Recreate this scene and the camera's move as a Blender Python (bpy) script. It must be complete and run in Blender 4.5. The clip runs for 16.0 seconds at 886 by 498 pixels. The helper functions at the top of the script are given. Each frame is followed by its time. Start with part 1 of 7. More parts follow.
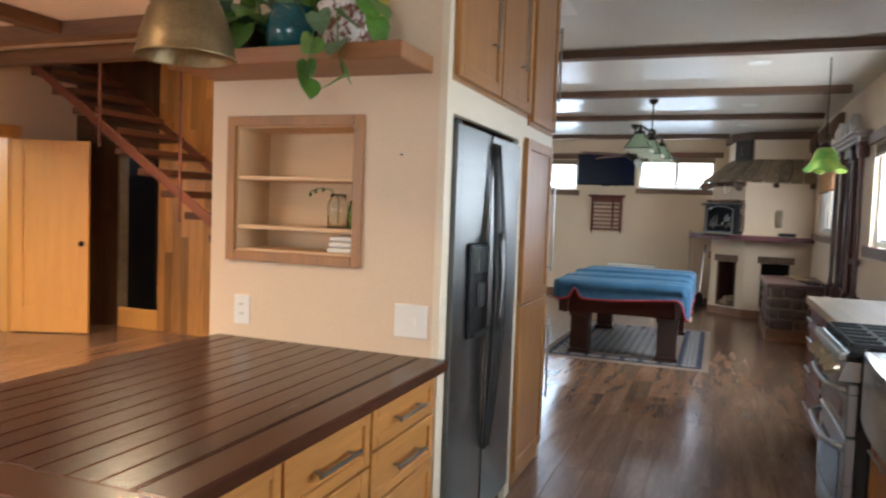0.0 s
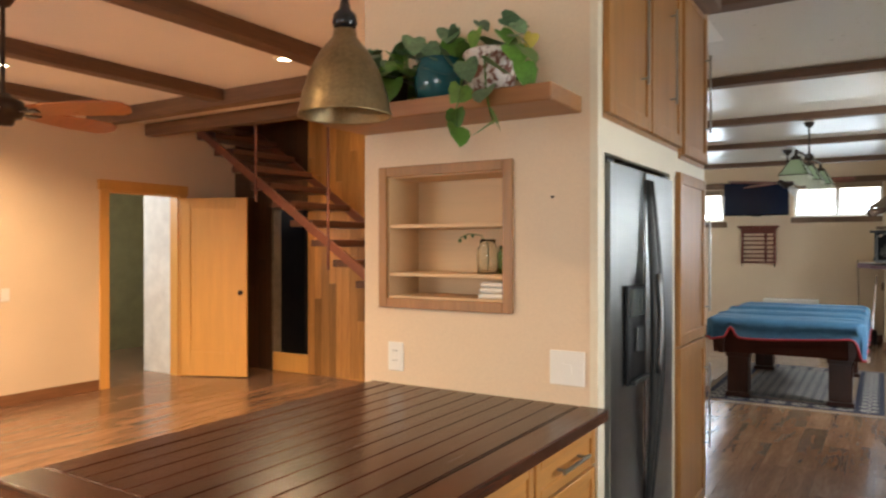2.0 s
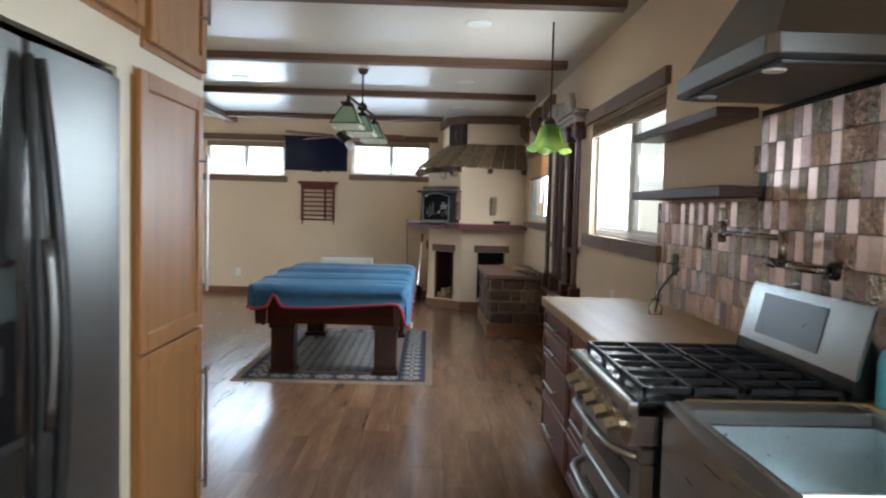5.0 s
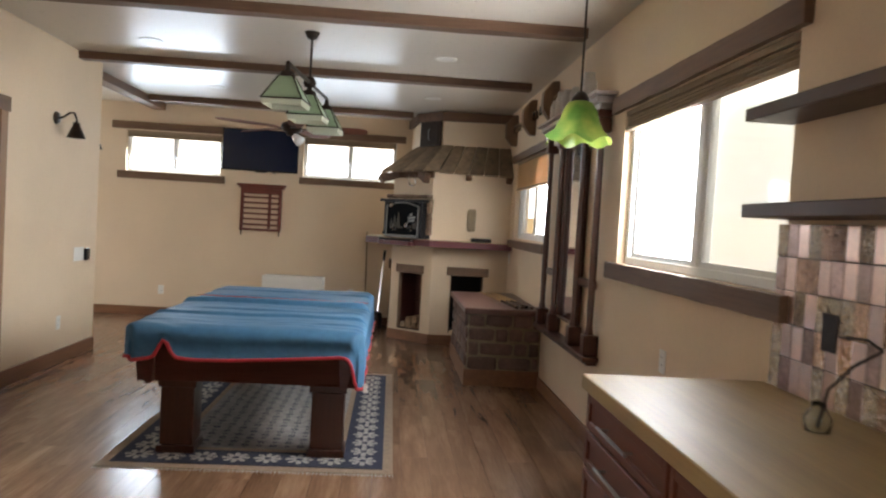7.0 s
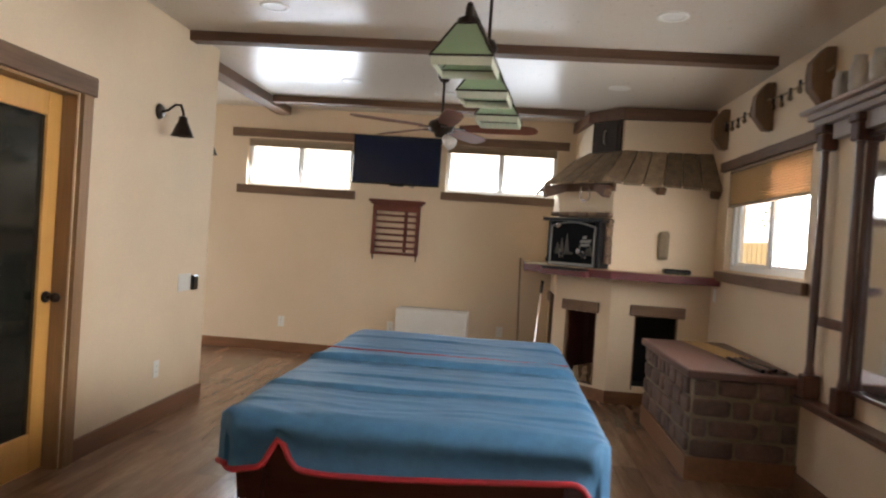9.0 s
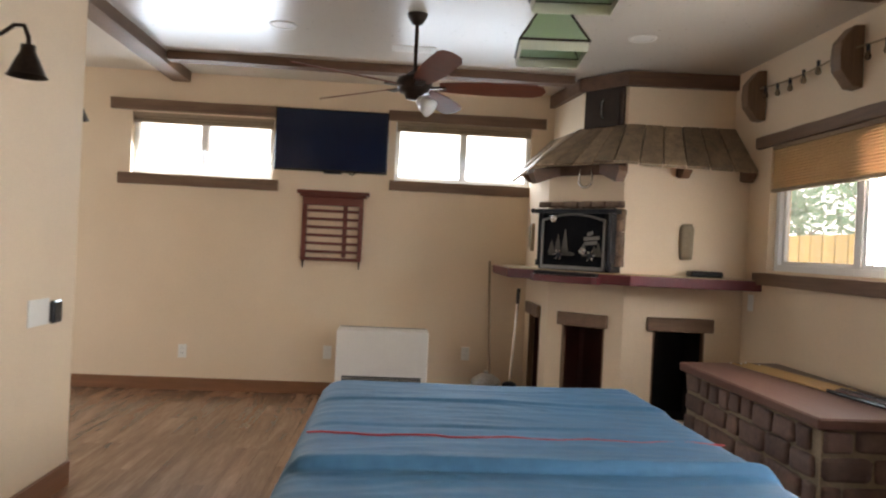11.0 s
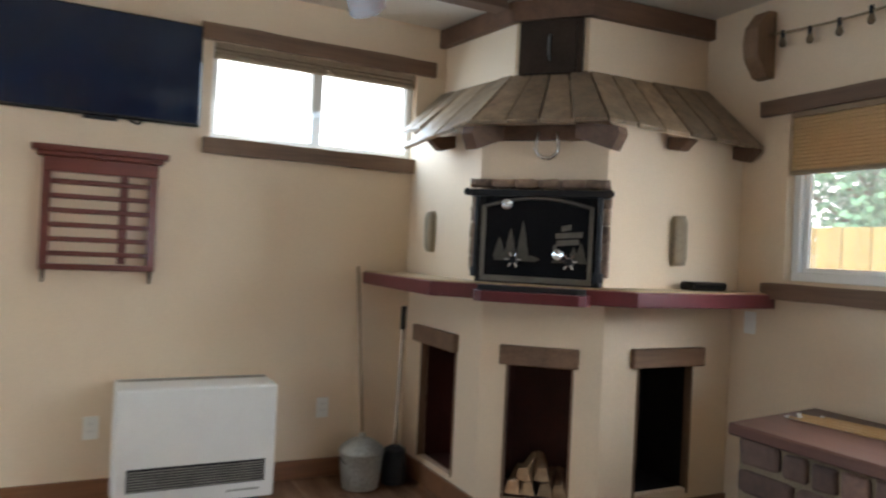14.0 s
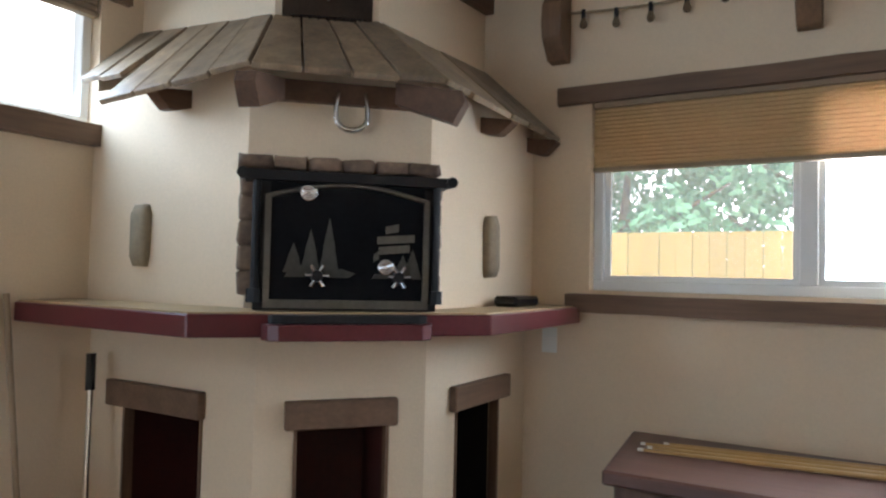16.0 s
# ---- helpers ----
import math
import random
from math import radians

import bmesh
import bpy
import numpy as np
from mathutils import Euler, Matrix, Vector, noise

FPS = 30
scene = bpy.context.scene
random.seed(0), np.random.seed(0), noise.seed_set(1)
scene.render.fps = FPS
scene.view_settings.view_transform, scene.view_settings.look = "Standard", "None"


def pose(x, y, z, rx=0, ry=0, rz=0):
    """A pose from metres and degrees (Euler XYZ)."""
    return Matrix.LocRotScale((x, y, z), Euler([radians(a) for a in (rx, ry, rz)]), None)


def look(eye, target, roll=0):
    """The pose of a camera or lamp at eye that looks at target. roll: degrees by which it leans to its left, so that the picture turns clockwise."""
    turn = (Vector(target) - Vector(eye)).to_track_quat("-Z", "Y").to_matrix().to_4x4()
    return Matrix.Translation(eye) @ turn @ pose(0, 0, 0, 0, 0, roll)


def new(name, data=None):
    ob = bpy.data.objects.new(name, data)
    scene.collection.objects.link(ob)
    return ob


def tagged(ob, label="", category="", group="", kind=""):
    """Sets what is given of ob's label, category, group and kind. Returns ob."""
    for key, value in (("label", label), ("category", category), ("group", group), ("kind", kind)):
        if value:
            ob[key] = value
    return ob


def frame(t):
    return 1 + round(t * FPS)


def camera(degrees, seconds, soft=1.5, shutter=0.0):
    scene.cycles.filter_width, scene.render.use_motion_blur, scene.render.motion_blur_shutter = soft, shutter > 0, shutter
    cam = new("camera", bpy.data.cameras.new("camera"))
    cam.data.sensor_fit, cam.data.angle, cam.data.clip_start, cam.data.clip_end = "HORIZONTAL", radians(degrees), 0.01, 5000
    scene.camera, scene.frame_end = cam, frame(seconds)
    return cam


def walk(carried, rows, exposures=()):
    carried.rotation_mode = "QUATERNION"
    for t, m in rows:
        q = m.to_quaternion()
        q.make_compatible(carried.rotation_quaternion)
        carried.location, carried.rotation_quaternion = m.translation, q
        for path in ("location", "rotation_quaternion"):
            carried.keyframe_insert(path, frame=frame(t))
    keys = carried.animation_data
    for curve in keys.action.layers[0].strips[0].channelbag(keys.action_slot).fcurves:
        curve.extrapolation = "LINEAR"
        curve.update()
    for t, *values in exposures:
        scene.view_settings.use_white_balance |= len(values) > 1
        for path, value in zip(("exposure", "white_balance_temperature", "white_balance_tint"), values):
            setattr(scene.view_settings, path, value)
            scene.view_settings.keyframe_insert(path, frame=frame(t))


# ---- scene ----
cam = camera(64.0, 16.0, soft=2.2, shutter=0.5)
PATH = [
    (0, (-0.068, 0.559, 1.449), (-0.784, 2.423, 1.34), 2.1),
    (0.5, (-0.052, 0.558, 1.469), (-0.683, 2.455, 1.416), 1.2),
    (1, (-0.059, 0.553, 1.491), (-0.73, 2.438, 1.487), 0.1),
    (1.5, (-0.089, 0.554, 1.488), (-0.953, 2.357, 1.501), -0.5),
    (2, (-0.148, 0.567, 1.465), (-1.202, 2.266, 1.461), -0.0),
    (2.5, (-0.202, 0.618, 1.457), (-1.301, 2.288, 1.414), 0.8),
    (3, (-0.251, 0.753, 1.455), (-1.128, 2.549, 1.389), 1.1),
    (3.5, (-0.237, 0.965, 1.432), (-0.779, 2.888, 1.339), 0.6),
    (4, (-0.168, 1.269, 1.436), (-0.448, 3.245, 1.316), 0.5),
    (4.5, (-0.127, 1.579, 1.429), (-0.235, 3.572, 1.304), 0.8),
    (5, (-0.132, 1.978, 1.444), (-0.09, 3.975, 1.331), 1.5),
    (7.5, (-0.172, 4.168, 1.442), (-0.024, 6.161, 1.384), 3.3),
    (8, (-0.3, 4.583, 1.44), (-0.247, 6.581, 1.395), 3.4),
    (8.5, (-0.467, 4.991, 1.436), (-0.528, 6.989, 1.399), 3.9),
    (9, (-0.67, 5.427, 1.42), (-0.842, 7.42, 1.393), 3.9),
    (11.5, (-1.504, 7.399, 1.371), (-1.27, 9.386, 1.369), 2.5),
    (12, (-1.669, 7.77, 1.367), (-1.339, 9.743, 1.363), 2.4),
    (12.5, (-1.787, 8.16, 1.356), (-1.327, 10.106, 1.362), 2.2),
    (13, (-1.872, 8.581, 1.364), (-1.294, 10.496, 1.375), 2.4),
    (13.5, (-1.948, 8.978, 1.365), (-1.25, 10.852, 1.376), 2.7),
    (14, (-2.006, 9.36, 1.389), (-1.095, 11.14, 1.395), 2.7),
    (14.5, (-1.942, 9.762, 1.369), (-0.705, 11.332, 1.418), 3.0),
    (15, (-1.917, 10.104, 1.369), (-0.422, 11.431, 1.456), 2.4),
    (15.5, (-1.93, 10.424, 1.375), (-0.287, 11.56, 1.462), 1.6),
    (16, (-1.918, 10.743, 1.377), (-0.198, 11.762, 1.449), 1.3),
]
walk(cam, [(t, look(eye, target, roll)) for t, eye, target, roll in PATH], [(0, 0.70, 6250, 10), (1.5, 0.74, 7100, 10), (2.5, 0.72, 6650, 10), (3.5, 0.72, 6150, 9), (4.5, 0.68, 6200, 8), (6, 0.68, 6600, 10), (8, 0.70, 7500, 17), (12.5, 0.86, 6950, 17), (14.5, 1.0, 6150, 8), (16, 0.98, 6050, 9)])

# ---- world, sun, lamps ----
world = bpy.data.worlds.new("world")
scene.world = world
world.use_nodes = True
wt = world.node_tree
sky = wt.nodes.new("ShaderNodeTexSky")
sky.sky_type = "NISHITA"
sky.sun_disc = False
sky.dust_density, sky.air_density = 2.0, 1.0
sky.sun_elevation, sky.sun_rotation = radians(52), radians(250)
wt.links.new(sky.outputs[0], wt.nodes["Background"].inputs[0])
wt.nodes["Background"].inputs[1].default_value = 0.15


def lamp(name, kind, m, power, colour, **more):
    d = bpy.data.lights.new(name, kind)
    d.energy, d.color = power, colour
    for k, v in more.items():
        if k == "size": d.size = v
        if k == "size_y": d.shape, d.size_y = "RECTANGLE", v
        if k == "radius": d.shadow_soft_size = v
        if k == "angle": d.angle = v
        if k == "cone": d.spot_size, d.spot_blend = radians(v), 0.6
    ob = new(name, d)
    ob.matrix_world = m
    return ob


SUN_WAY = Vector((-0.58, -0.21, 0.79))
lamp("sun", "SUN", look(SUN_WAY * 20, (0, 0, 0)), 3.6, (1.0, 0.93, 0.82), angle=radians(0.5))

XR, YF, XL, CEIL = 1.25, 13.48, -3.06, 2.82
# daylight in the window openings: (centre, aim, width, height, watts)
DAY, NORTH = (0.80, 0.90, 1.0), (0.62, 0.80, 1.0)
for c, aim, w, h, p, tint in (
    ((XR + 0.14, 7.545, 1.73), (-1, 0, 0), 0.94, 0.86, 39, DAY),
    ((XR + 0.14, 10.54, 1.755), (-1, 0, 0), 0.74, 0.82, 25, DAY),
    ((-3.1, YF + 0.045, 2.15), (0, -1, -0.55), 1.2, 0.40, 20, NORTH),
    ((-0.79, YF + 0.045, 2.20), (0, -1, -0.55), 1.16, 0.40, 8.5, NORTH),
    ((-6.24, 12.35, 1.1), (1, 0, 0), 1.4, 1.9, 18, NORTH),
    # the two south lamps are added fill; no window is known there
    ((-4.6, -2.53, 1.5), (0, 1, 0), 1.9, 1.1, 40, DAY),
    ((0.1, -2.53, 1.5), (0, 1, 0), 1.3, 1.0, 32, DAY),
    ((XR + 0.045, 2.60, 1.53), (-1, 0, -0.3), 1.15, 0.85, 22, DAY),
):
    lamp("window_daylight", "AREA", look(c, Vector(c) + Vector(aim)), p, tint, size=w, size_y=h)

LIVING_LIGHTS = [(-3.8, 4.3), (-4.2, 1.2), (-5.7, 3.3), (-5.7, 0.6), (-2.65, 0.35)]
for x, y in LIVING_LIGHTS:
    lamp("downlight_lamp", "SPOT", look((x, y, CEIL - 0.02), (x, y + 0.001, 0)), 135, (1.0, 0.72, 0.45), radius=0.03, cone=150)
lamp("stairwell_lamp", "SPOT", look((-4.0, 6.1, 4.15), (-4.0, 6.101, 0)), 120, (1.0, 0.72, 0.45), radius=0.05, cone=105)
# Unseen area lamp hung in the closed hall, added to brighten its white wall.
lamp("hall_daylight", "AREA", look((-8.6, 4.2, 2.4), (-7.6, 5.9, 1.0)), 30, (0.9, 0.95, 1.0), size=0.8)


# ---- materials ----
def mat(name, base, rough=0.6, metal=0.0, vary=0.12, scale=6.0, bump=0.1, bscale=60.0, stretch=(1, 1, 1), other=None, coat=0.0, rnd=0.0, spec=0.5, aniso=None):
    """A surface with colour variation at two scales and fine relief; stretch draws the grain out."""
    m = bpy.data.materials.new(name)
    m.use_nodes = True
    n, l = m.node_tree.nodes, m.node_tree.links
    p = n["Principled BSDF"]
    tc = n.new("ShaderNodeTexCoord")
    mp = n.new("ShaderNodeMapping")
    mp.inputs["Scale"].default_value = stretch
    l.new(tc.outputs["Object"], mp.inputs[0])
    info = n.new("ShaderNodeObjectInfo")
    off = n.new("ShaderNodeMath"); off.operation = "MULTIPLY"; off.inputs[1].default_value = 37.0
    l.new(info.outputs["Random"], off.inputs[0])
    if rnd:
        l.new(off.outputs[0], mp.inputs["Location"])
    big, fine = n.new("ShaderNodeTexNoise"), n.new("ShaderNodeTexNoise")
    big.inputs["Scale"].default_value, big.inputs["Detail"].default_value = scale, 4
    fine.inputs["Scale"].default_value, fine.inputs["Detail"].default_value = bscale, 5
    for t in (big, fine):
        l.new(mp.outputs[0], t.inputs["Vector"])
    ramp = n.new("ShaderNodeValToRGB")
    lo = other or tuple(c * (1 - vary * 2) for c in base)
    hi = base if other else tuple(min(1, c * (1 + vary)) for c in base)
    ramp.color_ramp.elements[0].color, ramp.color_ramp.elements[0].position = (*lo, 1), 0.3
    ramp.color_ramp.elements[1].color, ramp.color_ramp.elements[1].position = (*hi, 1), 0.7
    mix = n.new("ShaderNodeMath"); mix.operation = "MULTIPLY_ADD"; mix.inputs[1].default_value = 0.45
    l.new(fine.outputs["Fac"], mix.inputs[0])
    half = n.new("ShaderNodeMath"); half.operation = "MULTIPLY"; half.inputs[1].default_value = 0.55
    l.new(big.outputs["Fac"], half.inputs[0])
    l.new(half.outputs[0], mix.inputs[2])
    l.new(mix.outputs[0], ramp.inputs[0])
    col = ramp.outputs[0]
    if rnd:
        hsv = n.new("ShaderNodeHueSaturation")
        mr = n.new("ShaderNodeMapRange")
        mr.inputs["To Min"].default_value, mr.inputs["To Max"].default_value = 1 - rnd, 1 + rnd
        l.new(info.outputs["Random"], mr.inputs[0])
        l.new(mr.outputs[0], hsv.inputs["Value"])
        l.new(col, hsv.inputs["Color"])
        col = hsv.outputs[0]
    l.new(col, p.inputs["Base Color"])
    p.inputs["Metallic"].default_value = metal
    rr = n.new("ShaderNodeMapRange")
    rr.inputs["To Min"].default_value, rr.inputs["To Max"].default_value = max(0.02, rough - 0.07), min(1, rough + 0.07)
    l.new(fine.outputs["Fac"], rr.inputs[0])
    l.new(rr.outputs[0], p.inputs["Roughness"])
    p.inputs["Specular IOR Level"].default_value = spec
    p.inputs["Coat Weight"].default_value = coat
    p.inputs["Coat Roughness"].default_value = 0.12
    if bump:
        b = n.new("ShaderNodeBump")
        b.inputs["Strength"].default_value, b.inputs["Distance"].default_value = bump, 0.004
        l.new(fine.outputs["Fac"], b.inputs["Height"])
        l.new(b.outputs[0], p.inputs["Normal"])
    return m


def wood(name, base, axis="y", dark=0.5, rough=0.45, bump=0.12, rnd=0.0, coat=0.0, grain=1.0):
    s = {"x": (0.9, 14, 14), "y": (14, 0.9, 14), "z": (14, 14, 0.9)}[axis]
    return mat(name, base, rough, 0, scale=1.1 * grain, bscale=5.0 * grain, bump=bump, stretch=s, other=tuple(c * dark for c in base), rnd=rnd, coat=coat)


def glow(name, colour, strength):
    m = bpy.data.materials.new(name)
    m.use_nodes = True
    p = m.node_tree.nodes["Principled BSDF"]
    p.inputs["Base Color"].default_value = (*colour, 1)
    p.inputs["Emission Color"].default_value = (*colour, 1)
    p.inputs["Emission Strength"].default_value = strength
    return m


def glass(name, colour=(1, 1, 1), rough=0.0):
    m = bpy.data.materials.new(name)
    m.use_nodes = True
    p = m.node_tree.nodes["Principled BSDF"]
    p.inputs["Base Color"].default_value = (*colour, 1)
    p.inputs["Transmission Weight"].default_value = 1.0
    p.inputs["Roughness"].default_value, p.inputs["IOR"].default_value = rough, 1.45
    return m


PLASTER = mat("cream plaster", (0.73, 0.575, 0.405), 0.75, vary=0.04, scale=1.5, bump=0.25, bscale=90)
# Lighter copy of CEILING: the living room's stronger light is in its colour.
CEILING_LIFTED = mat("flat ceiling paint lifted for light", (0.80, 0.74, 0.68), 0.8, vary=0.03, scale=1.2, bump=0.1, bscale=90)
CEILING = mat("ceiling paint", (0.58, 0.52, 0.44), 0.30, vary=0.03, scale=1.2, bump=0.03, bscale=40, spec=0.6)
TRIM_CREAM = mat("cream trim paint", (0.74, 0.66, 0.50), 0.5, vary=0.04, scale=3, bump=0.05)
def laminate(name, island):
    """Wood-look laminate: long streaks and pale cathedral patches, each plank shifted on its own."""
    m = bpy.data.materials.new(name)
    m.use_nodes = True
    n, l = m.node_tree.nodes, m.node_tree.links
    p = n["Principled BSDF"]
    tc, mp = n.new("ShaderNodeTexCoord"), n.new("ShaderNodeMapping")
    mp.inputs["Scale"].default_value = (7.5, 0.85, 1)
    rnd = n.new("ShaderNodeNewGeometry").outputs["Random Per Island"] if island else n.new("ShaderNodeObjectInfo").outputs["Random"]
    off = n.new("ShaderNodeMath"); off.operation = "MULTIPLY"; off.inputs[1].default_value = 53.0
    l.new(rnd, off.inputs[0]); l.new(off.outputs[0], mp.inputs["Location"]); l.new(tc.outputs["Object"], mp.inputs[0])
    big, fine = n.new("ShaderNodeTexNoise"), n.new("ShaderNodeTexNoise")
    big.inputs["Scale"].default_value, big.inputs["Detail"].default_value, big.inputs["Distortion"].default_value = 1.5, 3, 0.25
    fine.inputs["Scale"].default_value, fine.inputs["Detail"].default_value = 9.0, 5
    for t in (big, fine):
        l.new(mp.outputs[0], t.inputs["Vector"])
    mixv = n.new("ShaderNodeMath"); mixv.operation = "MULTIPLY_ADD"; mixv.inputs[1].default_value = 0.3
    seven = n.new("ShaderNodeMath"); seven.operation = "MULTIPLY"; seven.inputs[1].default_value = 0.7
    l.new(big.outputs["Fac"], seven.inputs[0]); l.new(fine.outputs["Fac"], mixv.inputs[0]); l.new(seven.outputs[0], mixv.inputs[2])
    ramp = n.new("ShaderNodeValToRGB")
    e = ramp.color_ramp.elements
    e[0].position, e[0].color = 0.30, (0.140, 0.073, 0.042, 1)
    e[1].position, e[1].color = 0.70, (0.310, 0.186, 0.114, 1)
    k = e.new(0.50); k.color = (0.215, 0.118, 0.068, 1)
    l.new(mixv.outputs[0], ramp.inputs[0])
    hsv, mr = n.new("ShaderNodeHueSaturation"), n.new("ShaderNodeMapRange")
    mr.inputs["To Min"].default_value, mr.inputs["To Max"].default_value = 0.88, 1.12
    l.new(rnd, mr.inputs[0]); l.new(mr.outputs[0], hsv.inputs["Value"]); l.new(ramp.outputs[0], hsv.inputs["Color"])
    l.new(hsv.outputs[0], p.inputs["Base Color"])
    rr = n.new("ShaderNodeMapRange")
    rr.inputs["To Min"].default_value, rr.inputs["To Max"].default_value = 0.17, 0.27
    l.new(fine.outputs["Fac"], rr.inputs[0]); l.new(rr.outputs[0], p.inputs["Roughness"])
    b = n.new("ShaderNodeBump"); b.inputs["Strength"].default_value, b.inputs["Distance"].default_value = 0.008, 0.002
    l.new(fine.outputs["Fac"], b.inputs["Height"]); l.new(b.outputs[0], p.inputs["Normal"])
    return m


FLOOR, FLOOR_FAR = laminate("laminate floor", False), laminate("laminate floor joined", True)
JOINT = mat("floor joint", (0.07, 0.035, 0.02), 0.7)
BEAM_X = wood("dark beam wood", (0.17, 0.085, 0.045), "x", 0.45, 0.6, 0.4)
BEAM_Y = wood("dark beam wood along", (0.17, 0.085, 0.045), "y", 0.45, 0.6, 0.4)
RUSTIC_X = wood("weathered brown board", (0.215, 0.122, 0.070), "x", 0.5, 0.6, 0.4)
RUSTIC_Y = wood("weathered brown board along", (0.215, 0.122, 0.070), "y", 0.5, 0.6, 0.4)
RUSTIC_Z = wood("weathered brown post", (0.215, 0.122, 0.070), "z", 0.5, 0.6, 0.4)
BASEB_X = wood("baseboard wood", (0.27, 0.12, 0.055), "x", 0.6, 0.45)
BASEB_Y = wood("baseboard wood along", (0.27, 0.12, 0.055), "y", 0.6, 0.45)
CAB_Z = wood("honey cabinet wood", (0.41, 0.185, 0.052), "z", 0.62, 0.38, 0.05)
CAB_Y = wood("honey cabinet wood along", (0.52, 0.235, 0.060), "y", 0.62, 0.38, 0.05)
FIR_Z = wood("fir door wood", (0.72, 0.37, 0.10), "z", 0.86, 0.4, 0.03)
DARKCTR = wood("dark stained counter", (0.070, 0.026, 0.014), "y", 0.45, 0.24, 0.06, rnd=0.22)
DARKCTR_X = wood("dark stained counter end", (0.085, 0.032, 0.018), "x", 0.5, 0.24, 0.06)
MAPLE = wood("maple butcher block", (0.52, 0.37, 0.17), "y", 0.7, 0.5, 0.03)
REDCAB = wood("reddish cabinet wood", (0.22, 0.07, 0.04), "y", 0.6, 0.4, 0.05)
MAHOG = wood("mahogany", (0.10, 0.028, 0.014), "z", 0.5, 0.3, 0.05, coat=0.3)
TABLEW = wood("table mahogany", (0.050, 0.013, 0.006), "z", 0.5, 0.32, 0.05)
MAHOG_X = wood("mahogany along", (0.065, 0.014, 0.008), "x", 0.5, 0.3, 0.05)
STEEL = mat("brushed steel", (0.23, 0.24, 0.24), 0.36, 1.0, vary=0.03, scale=1, bump=0, bscale=4, stretch=(1, 1, 30))
STEEL_H = mat("brushed steel across", (0.36, 0.36, 0.345), 0.30, 1.0, vary=0.03, scale=1, bump=0, bscale=4, stretch=(1, 1, 30))
CHROME = mat("chrome", (0.75, 0.75, 0.76), 0.12, 1.0, vary=0.02, bump=0)
BLACK = mat("black enamel", (0.012, 0.012, 0.013), 0.22, vary=0.1, bump=0.02)
BLACKM = mat("matt black iron", (0.012, 0.012, 0.014), 0.5, vary=0.2, bump=0.15, spec=0.3)
BRONZE = mat("dark bronze", (0.045, 0.03, 0.022), 0.38, 0.7, vary=0.2, bump=0.05)
WHITE = mat("white plastic", (0.78, 0.76, 0.70), 0.4, vary=0.02, bump=0.02)
VINYL = mat("white vinyl frame", (0.80, 0.80, 0.78), 0.4, vary=0.02, bump=0.02)
BLUE = mat("blue vinyl cover", (0.050, 0.155, 0.270), 0.6, vary=0.12, scale=5, bump=0.6, bscale=24, spec=0.3)
REDTRIM = mat("red piping", (0.42, 0.02, 0.03), 0.5, vary=0.1)
MANTELRED = mat("oxblood painted wood", (0.115, 0.016, 0.020), 0.35, vary=0.12, scale=4, bump=0.06)
STONE = mat("rough field stone", (0.20, 0.12, 0.09), 0.8, vary=0.3, scale=7, bump=0.6, bscale=35, other=(0.09, 0.055, 0.045), rnd=0.3)
MORTAR = mat("sandy mortar", (0.27, 0.21, 0.14), 0.9, vary=0.15, scale=12, bump=0.5, bscale=70)
HSLAB = wood("hearth slab wood", (0.16, 0.075, 0.055), "y", 0.6, 0.4, 0.1)
for m in (DARKCTR, DARKCTR_X, TABLEW, MAHOG_X):
    m.node_tree.nodes["Principled BSDF"].inputs["Specular IOR Level"].default_value = 0.32
GLASS = glass("window glass")
GLASS.node_tree.nodes["Principled BSDF"].inputs["IOR"].default_value = 1.08


# ---- building helpers ----
OFF = {}


def thing(name, at, label, category, group="", kind=""):
    ob = new(name)
    ob.empty_display_size = 0.1
    ob.location = at
    OFF[ob.name] = Vector(at)
    return tagged(ob, label, category, group, kind)


def smooth(me, on):
    if on:
        me.polygons.foreach_set("use_smooth", [True] * len(me.polygons))


def mesh(name, bm, material, soft=False):
    bmesh.ops.recalc_face_normals(bm, faces=bm.faces)
    me = bpy.data.meshes.new(name)
    bm.to_mesh(me)
    bm.free()
    me.materials.append(material)
    smooth(me, soft)
    return me


def part(name, bm, material, parent, label="", soft=False):
    """A mesh, given in world places, as a part of a thing or of a part."""
    o = OFF[parent.name]
    bmesh.ops.translate(bm, verts=bm.verts, vec=-o)
    ob = new(name, mesh(name, bm, material, soft))
    ob.parent = parent
    OFF[ob.name] = o
    return tagged(ob, label)


def single(name, bm, material, label, category, group="", kind="", soft=False):
    """A thing that is one mesh."""
    ob = new(name, mesh(name, bm, material, soft))
    OFF[ob.name] = Vector((0, 0, 0))
    return tagged(ob, label, category, group, kind)


def hexa(bm, pts):
    v = [bm.verts.new(p) for p in pts]
    for f in ((0, 3, 2, 1), (4, 5, 6, 7), (0, 1, 5, 4), (1, 2, 6, 5), (2, 3, 7, 6), (3, 0, 4, 7)):
        bm.faces.new([v[i] for i in f])
    return v


def box(*boxes, bevel=0.0, seg=1):
    """Boxes (x0, x1, y0, y1, z0, z1) in one bmesh."""
    bm = bmesh.new()
    for x0, x1, y0, y1, z0, z1 in boxes:
        hexa(bm, [(x0, y0, z0), (x1, y0, z0), (x1, y1, z0), (x0, y1, z0), (x0, y0, z1), (x1, y0, z1), (x1, y1, z1), (x0, y1, z1)])
    if bevel:
        bmesh.ops.bevel(bm, geom=list(bm.edges), offset=bevel, segments=seg, affect="EDGES", profile=0.5)
    return bm


